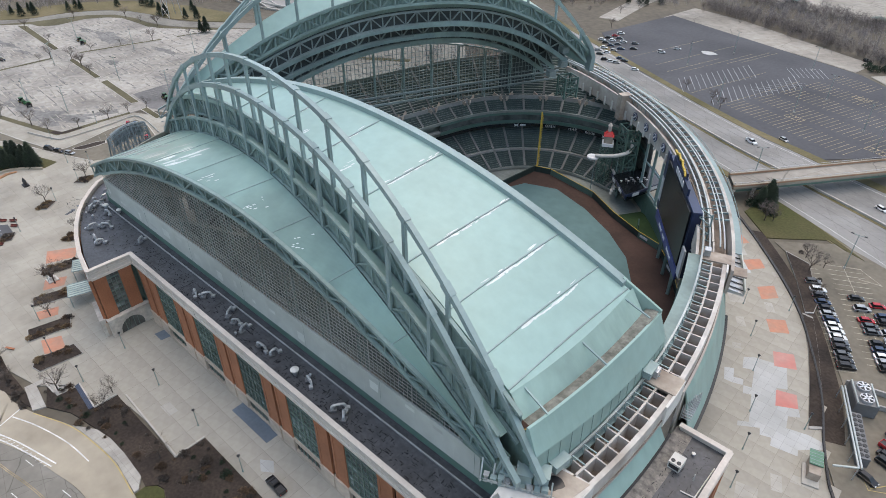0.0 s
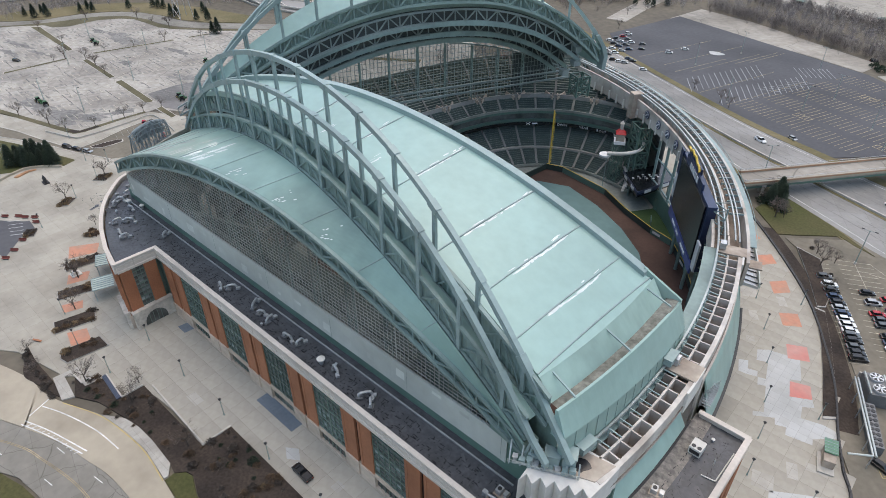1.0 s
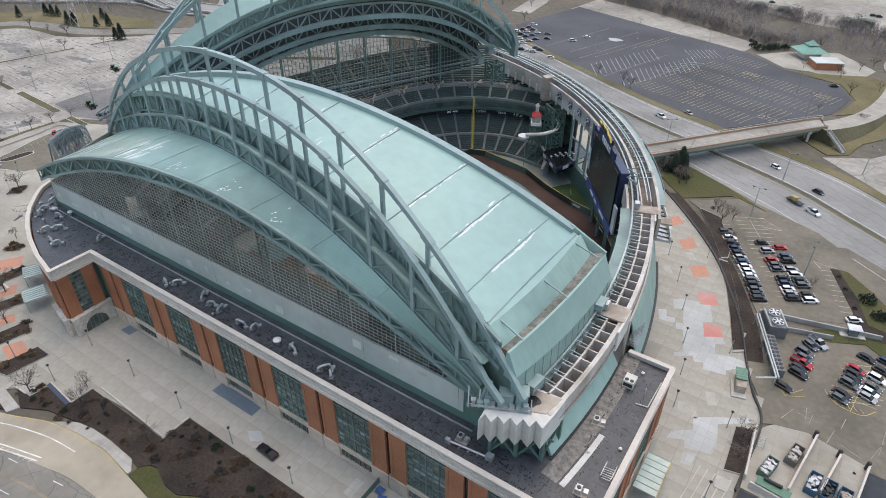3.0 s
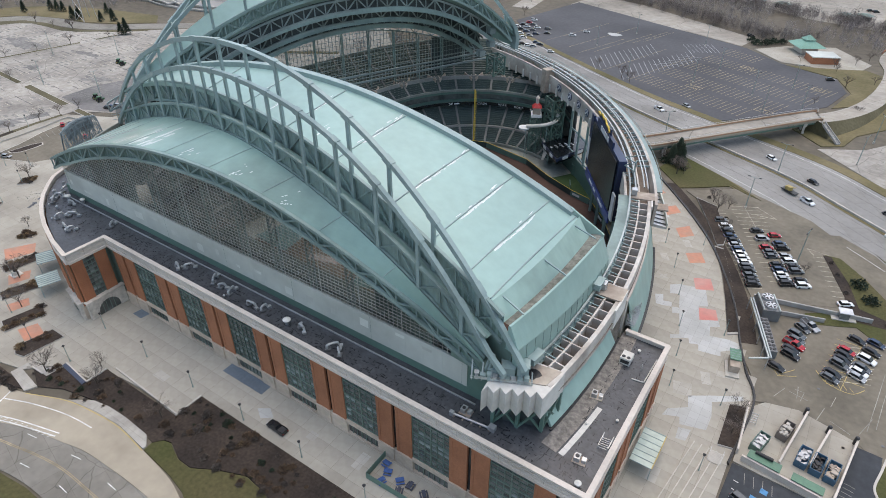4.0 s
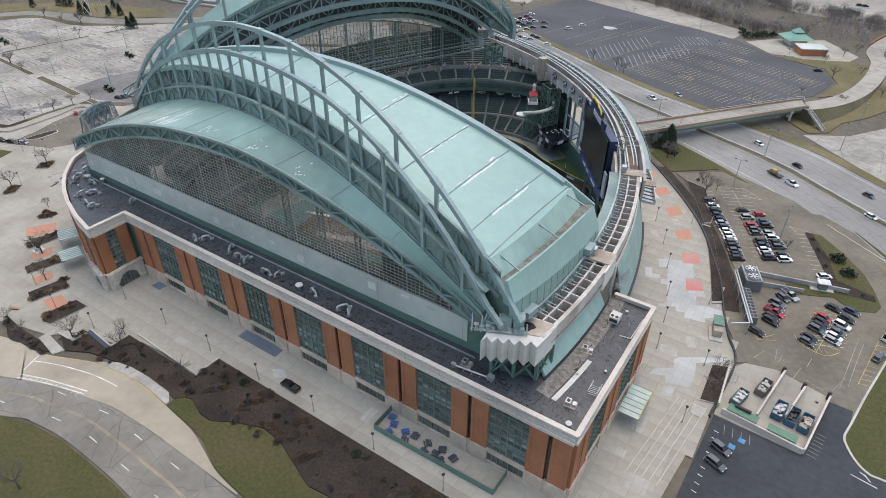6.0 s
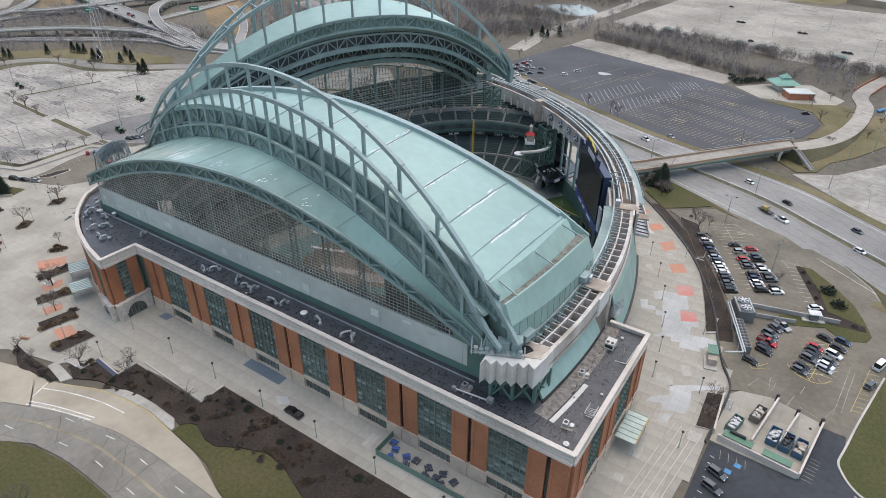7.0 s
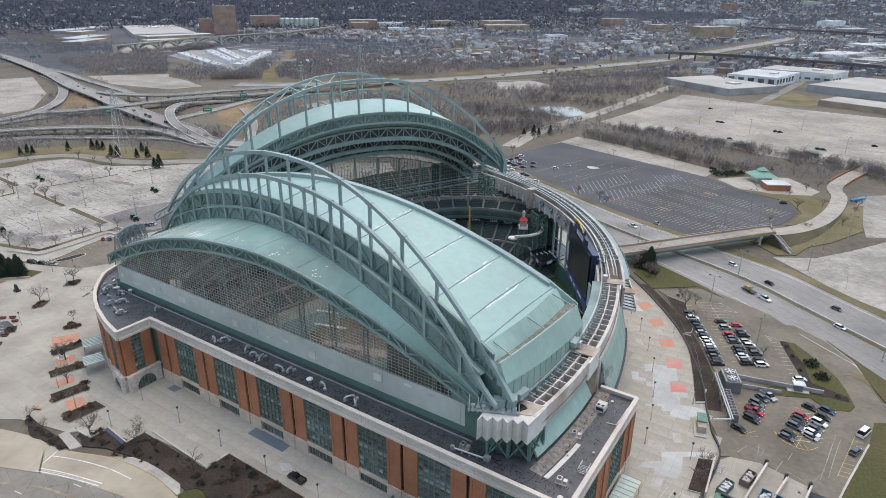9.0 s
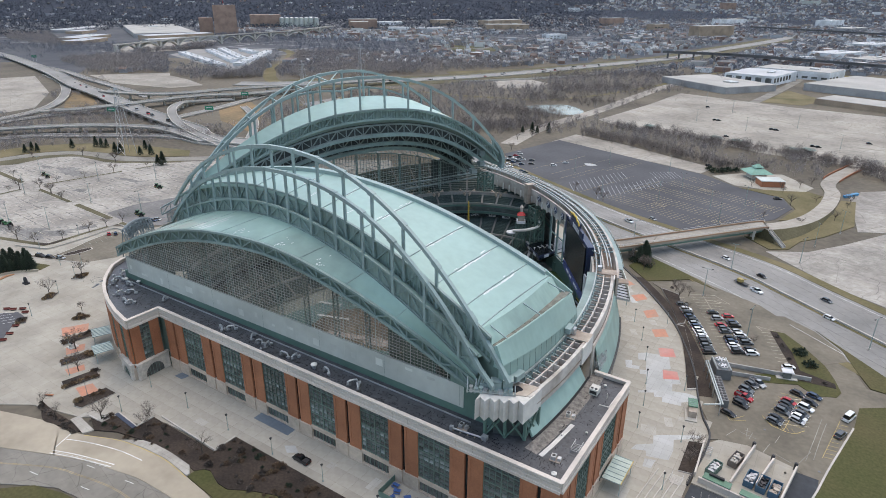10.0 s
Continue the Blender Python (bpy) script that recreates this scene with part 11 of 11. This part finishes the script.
def island_mat(name, cols, rough=0.9):
    m = bpy.data.materials.new(name)
    m.use_nodes = True
    nt = m.node_tree
    ge = nt.nodes.new("ShaderNodeNewGeometry")
    cr = nt.nodes.new("ShaderNodeValToRGB")
    cr.color_ramp.interpolation = "CONSTANT"
    el = cr.color_ramp.elements
    while len(el) < len(cols):
        el.new(0.5)
    for i, c in enumerate(cols):
        el[i].position = i / len(cols)
        el[i].color = (*c, 1)
    nt.links.new(ge.outputs["Random Per Island"], cr.inputs["Fac"])
    nt.links.new(cr.outputs["Color"], nt.nodes["Principled BSDF"].inputs["Base Color"])
    nt.nodes["Principled BSDF"].inputs["Roughness"].default_value = rough
    return m


M["wood_brown"] = island_mat("brown_brush_twigs", [(0.29, 0.262, 0.258), (0.20, 0.185, 0.185), (0.37, 0.33, 0.315), (0.145, 0.137, 0.142), (0.31, 0.265, 0.24)])
M["wood_dark"] = island_mat("dark_brown_brush_twigs", [(0.20, 0.172, 0.16), (0.14, 0.122, 0.116), (0.265, 0.23, 0.212), (0.10, 0.088, 0.084), (0.22, 0.182, 0.158)])
# bluish tones: distance haze is put into the twig colours
M["wood_hazy"] = island_mat("haze_tinted_twigs", [(0.165, 0.175, 0.205), (0.118, 0.13, 0.162), (0.22, 0.22, 0.238), (0.095, 0.11, 0.143), (0.18, 0.18, 0.20)])
M["house_wall"] = island_mat("house_walls", [(0.78, 0.79, 0.80), (0.60, 0.60, 0.59), (0.34, 0.29, 0.25), (0.40, 0.41, 0.44), (0.33, 0.35, 0.39), (0.26, 0.17, 0.14), (0.42, 0.41, 0.40)])
M["house_roof"] = island_mat("house_roofs", [(0.10, 0.10, 0.105), (0.16, 0.155, 0.155), (0.25, 0.25, 0.25), (0.13, 0.125, 0.125), (0.42, 0.42, 0.42), (0.19, 0.14, 0.12)])
wood("wood_near", scatter(5200, 330, 1150, 86, 166, 0.75, patchy), 60, 4, 10, M["wood_brown"], "leafless grey-brown wood by the river and roads", wide=0.55)
wood("wood_mid", scatter(10500, 1000, 2300, 84, 164, 0.8, clumped), 30, 7, 13, M["wood_hazy"], "leafless trees among houses", 0.42, wide=0.9)
# deeper blue, with the haze over the hills in the tree colours
M["wood_hill"] = island_mat("haze_blue_wooded_hills", [(0.055, 0.066, 0.09), (0.04, 0.05, 0.072), (0.08, 0.088, 0.108), (0.03, 0.04, 0.062), (0.062, 0.07, 0.088)])
wood("wood_far", scatter(10500, 2200, 4850, 82, 116, 0.75, clumped), 11, 8, 15, M["wood_hazy"], "distant leafless trees over the town", 0.6, 2.0)
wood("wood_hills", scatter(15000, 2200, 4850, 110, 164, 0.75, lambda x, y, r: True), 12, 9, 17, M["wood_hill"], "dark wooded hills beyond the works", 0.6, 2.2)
GROVES = [([(-1232, 555), (-1242, 688), (-1153, 724), (-917, 566), (-1000, 485)], 900), ([(-779, 664), (-1016, 937), (-900, 1024), (-696, 950), (-555, 753), (-645, 624)], 1300), ([(-860, 605), (-797, 605), (-928, 779), (-703, 590), (-731, 520)], 350), ([(-1420, 760), (-1260, 720), (-1240, 860), (-1300, 960), (-1420, 960)], 450), ([(-2300, 900), (-1900, 760), (-1560, 700), (-1640, 800), (-2100, 960)], 700), ([(-640, 700), (-480, 900), (-420, 1060), (-560, 1100), (-700, 960)], 700)]
grove = []
for poly, n in GROVES:
    xs, ys = [p[0] for p in poly], [p[1] for p in poly]
    while n > 0:
        x, y = rng.uniform(min(xs), max(xs)), rng.uniform(min(ys), max(ys))
        if in_poly(x, y, poly) and clear(x, y):
            grove.append((float(x), float(y), 0))
            n -= 1
wood("wood_groves", grove, 60, 7, 13, M["wood_brown"], "dense leafless groves between the roads and yards", 0.45, 0.8)
belt = []
for (ax, ay), (bx, by), n, wd_ in (((-170, 545), (30, 500), 330, 14), ((-180, 497), (-50, 445), 200, 9), ((30, 505), (60, 462), 60, 14), ((-290, 440), (-235, 520), 260, 26), ((-340, 560), (-240, 560), 260, 30), ((-330, 660), (-220, 680), 150, 30), ((-520, 560), (-300, 470), 260, 60), ((-560, 250), (-440, 300), 60, 16), ((-340, 730), (-220, 820), 260, 50), ((-380, 900), (-230, 1000), 220, 60), ((75, 462), (200, 445), 120, 8), ((38, 500), (80, 462), 90, 12), ((-60, 440), (-20, 452), 30, 6)):
    for _ in range(n):
        t_ = rng.random()
        belt.append((ax + (bx - ax) * t_ + rng.normal(0, wd_ * 0.5), ay + (by - ay) * t_ + rng.normal(0, wd_ * 0.5), 0))
wood("wood_belt", belt, 150, 4, 8.5, M["wood_dark"], "leafless brush and trees along the lots", 0.5, 0.5)


def town(name, spots, label):
    wv, wf, rv, rf = [], [], [], []
    for x, y, r in spots:
        big = rng.random() < (0.05 if r < 2300 else 0.12)
        w, d, h = (rng.uniform(16, 40), rng.uniform(14, 30), rng.uniform(5, 12)) if big else (rng.uniform(7, 9.5), rng.uniform(9, 14), rng.uniform(4.5, 7))
        a = radians(rng.choice((0, 90)) + 3 * rng.normal() + (12 if x > -700 else 30))
        ca, sa = math.cos(a), math.sin(a)
        z0 = rise(x, y)
        T = lambda u, v, z: (x + u * ca - v * sa, y + u * sa + v * ca, z + z0)
        n0 = len(wv)
        wv += [T(u * w / 2, v * d / 2, z) for z in (-0.6, h) for u, v in ((-1, -1), (1, -1), (1, 1), (-1, 1))]
        wf += [(n0, n0 + 1, n0 + 5, n0 + 4), (n0 + 1, n0 + 2, n0 + 6, n0 + 5), (n0 + 2, n0 + 3, n0 + 7, n0 + 6), (n0 + 3, n0, n0 + 4, n0 + 7)]
        if big:
            m0_ = len(rv)
            rv += [T(u * w / 2, v * d / 2, h) for u, v in ((-1, -1), (1, -1), (1, 1), (-1, 1))]
            rf += [(m0_, m0_ + 1, m0_ + 2, m0_ + 3)]
            continue
        k = len(wv)
        wv += [T(0, -d / 2, h + 3.2), T(0, d / 2, h + 3.2)]
        wf += [(n0 + 4, n0 + 5, k), (n0 + 6, n0 + 7, k + 1)]
        m0_ = len(rv)
        rv += [T(-w / 2 - 0.5, -d / 2 - 0.4, h - 0.3), T(0, -d / 2 - 0.4, h + 3.3), T(w / 2 + 0.5, -d / 2 - 0.4, h - 0.3), T(-w / 2 - 0.5, d / 2 + 0.4, h - 0.3), T(0, d / 2 + 0.4, h + 3.3), T(w / 2 + 0.5, d / 2 + 0.4, h - 0.3)]
        rf += [(m0_, m0_ + 1, m0_ + 4, m0_ + 3), (m0_ + 1, m0_ + 2, m0_ + 5, m0_ + 4)]
    t = thing(name, label, "houses", (-600, 1500, 0), "", "stuff")
    for nm, v, f, m in (("wall", wv, wf, "house_wall"), ("roof", rv, rf, "house_roof")):
        me = bpy.data.meshes.new(nm)
        me.from_pydata(v, [], f)
        me.materials.append(M[m])
        ob = new(nm, me)
        ob.parent = t
        ob.matrix_parent_inverse = t.matrix_basis.inverted()
        ob["kind"] = "stuff"


town("town_mid", scatter(2300, 1150, 2400, 86, 150, 0.9, lambda x, y, r: noise.noise(Vector((x * 0.002, y * 0.002, 7))) > -0.3 and not (-1900 < x < -850 and 550 < y < 1300)), "small gabled houses among bare trees")
town("town_far", scatter(3800, 2300, 4800, 80, 164, 0.7, lambda x, y, r: noise.noise(Vector((x * 0.0016, y * 0.0016, 4))) > -0.3 and (x > -1500 or rng.random() < 0.08)), "distant gabled houses and halls")
# streets of the town
M["street"] = mat_ground("pale_town_street", (0.27, 0.27, 0.275), (0.22, 0.22, 0.225), 0.02, 0.2, 0.05)
g = Build()
for k in range(-32, 33):
    for a, sp in ((radians(12), 105.0), (radians(102), 190.0)):
        u, v = Vector((math.cos(a), math.sin(a))), Vector((-math.sin(a), math.cos(a)))
        o = Vector((-900, 2000)) + v * (k * sp)
        for j in range(-34, 34):
            p, q = o + u * (j * 60), o + u * (j * 60 + 60)
            r = (p - Vector((20, -50))).length
            if 1250 < r < 3200 and p.x < 60 and p.y > 700 and clear(p.x, p.y) and clear(q.x, q.y):
                w2 = v * 5.0
                g.add([(*(p - w2), -0.16), (*(q - w2), -0.16), (*(q + w2), -0.16), (*(p + w2), -0.16)], [(0, 1, 2, 3)])
tagged(part("streets", g, M["street"]), "pale straight streets among houses and bare trees", "streets", "", "stuff")
# wooded rise on the skyline
b = Build()
rows = []
for i in range(141):
    a = radians(50 + i)
    rows.append([(20 + r * math.cos(a), -50 + r * math.sin(a), rise(20 + r * math.cos(a), -50 + r * math.sin(a)) - 0.25) for r in (3300, 3600, 3900, 4200, 4500, 4700, 4880)])
b.loft(rows)
# the blue of distance haze is painted into this rise
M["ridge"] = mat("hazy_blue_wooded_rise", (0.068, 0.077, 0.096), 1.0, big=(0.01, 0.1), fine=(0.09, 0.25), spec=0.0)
setting("backdrop", b, M["ridge"], "wooded rise on the skyline, tinted blue for haze", "backdrop")

# ---- single slabs of the plaza, nearest stretches ----
M["slab"] = mat("pale_paving_slab", (0.38, 0.357, 0.31), 0.9, big=(0.05, 0.1), fine=(0.7, 0.07), tint=(0.328, 0.304, 0.262), spec=0.2, rnd=0.035)
me = bpy.data.meshes.new("paving_slab")
tb = Build().box((0, 0, -0.02), (4.53, 4.53, 0.052))
me.from_pydata(tb.v, [], tb.f)
me.materials.append(M["slab"])
PAVE = [[(-150, 35), (-107, 35), (4, 35), (8, 90), (9, 112), (-3, 144), (-20, 178), (-34, 196), (-60, 215), (-20, 120), (-9, 92), (-9, 46), (-150, 46)], [(-215, 40), (-150, 20), (-134, 24), (-107, 30), (-107, 46), (-155, 46), (-155, 34), (-190, 42)]]
plaza_ob = bpy.data.objects["plaza"]
count = 0
for i in range(-48, 3):
    for j in range(4, 47):
        x, y = 4.6 * (i + 0.5), 4.6 * (j + 0.5)
        if count < 300 and any(in_poly(x, y, p) for p in PAVE) and math.hypot(x - PX, y - PY) > (170 if x > -60 and y > 92 else 0) and y < 215:
            share("paving_slab", me, Matrix.Translation((x, y, 0.0)), plaza_ob)
            count += 1
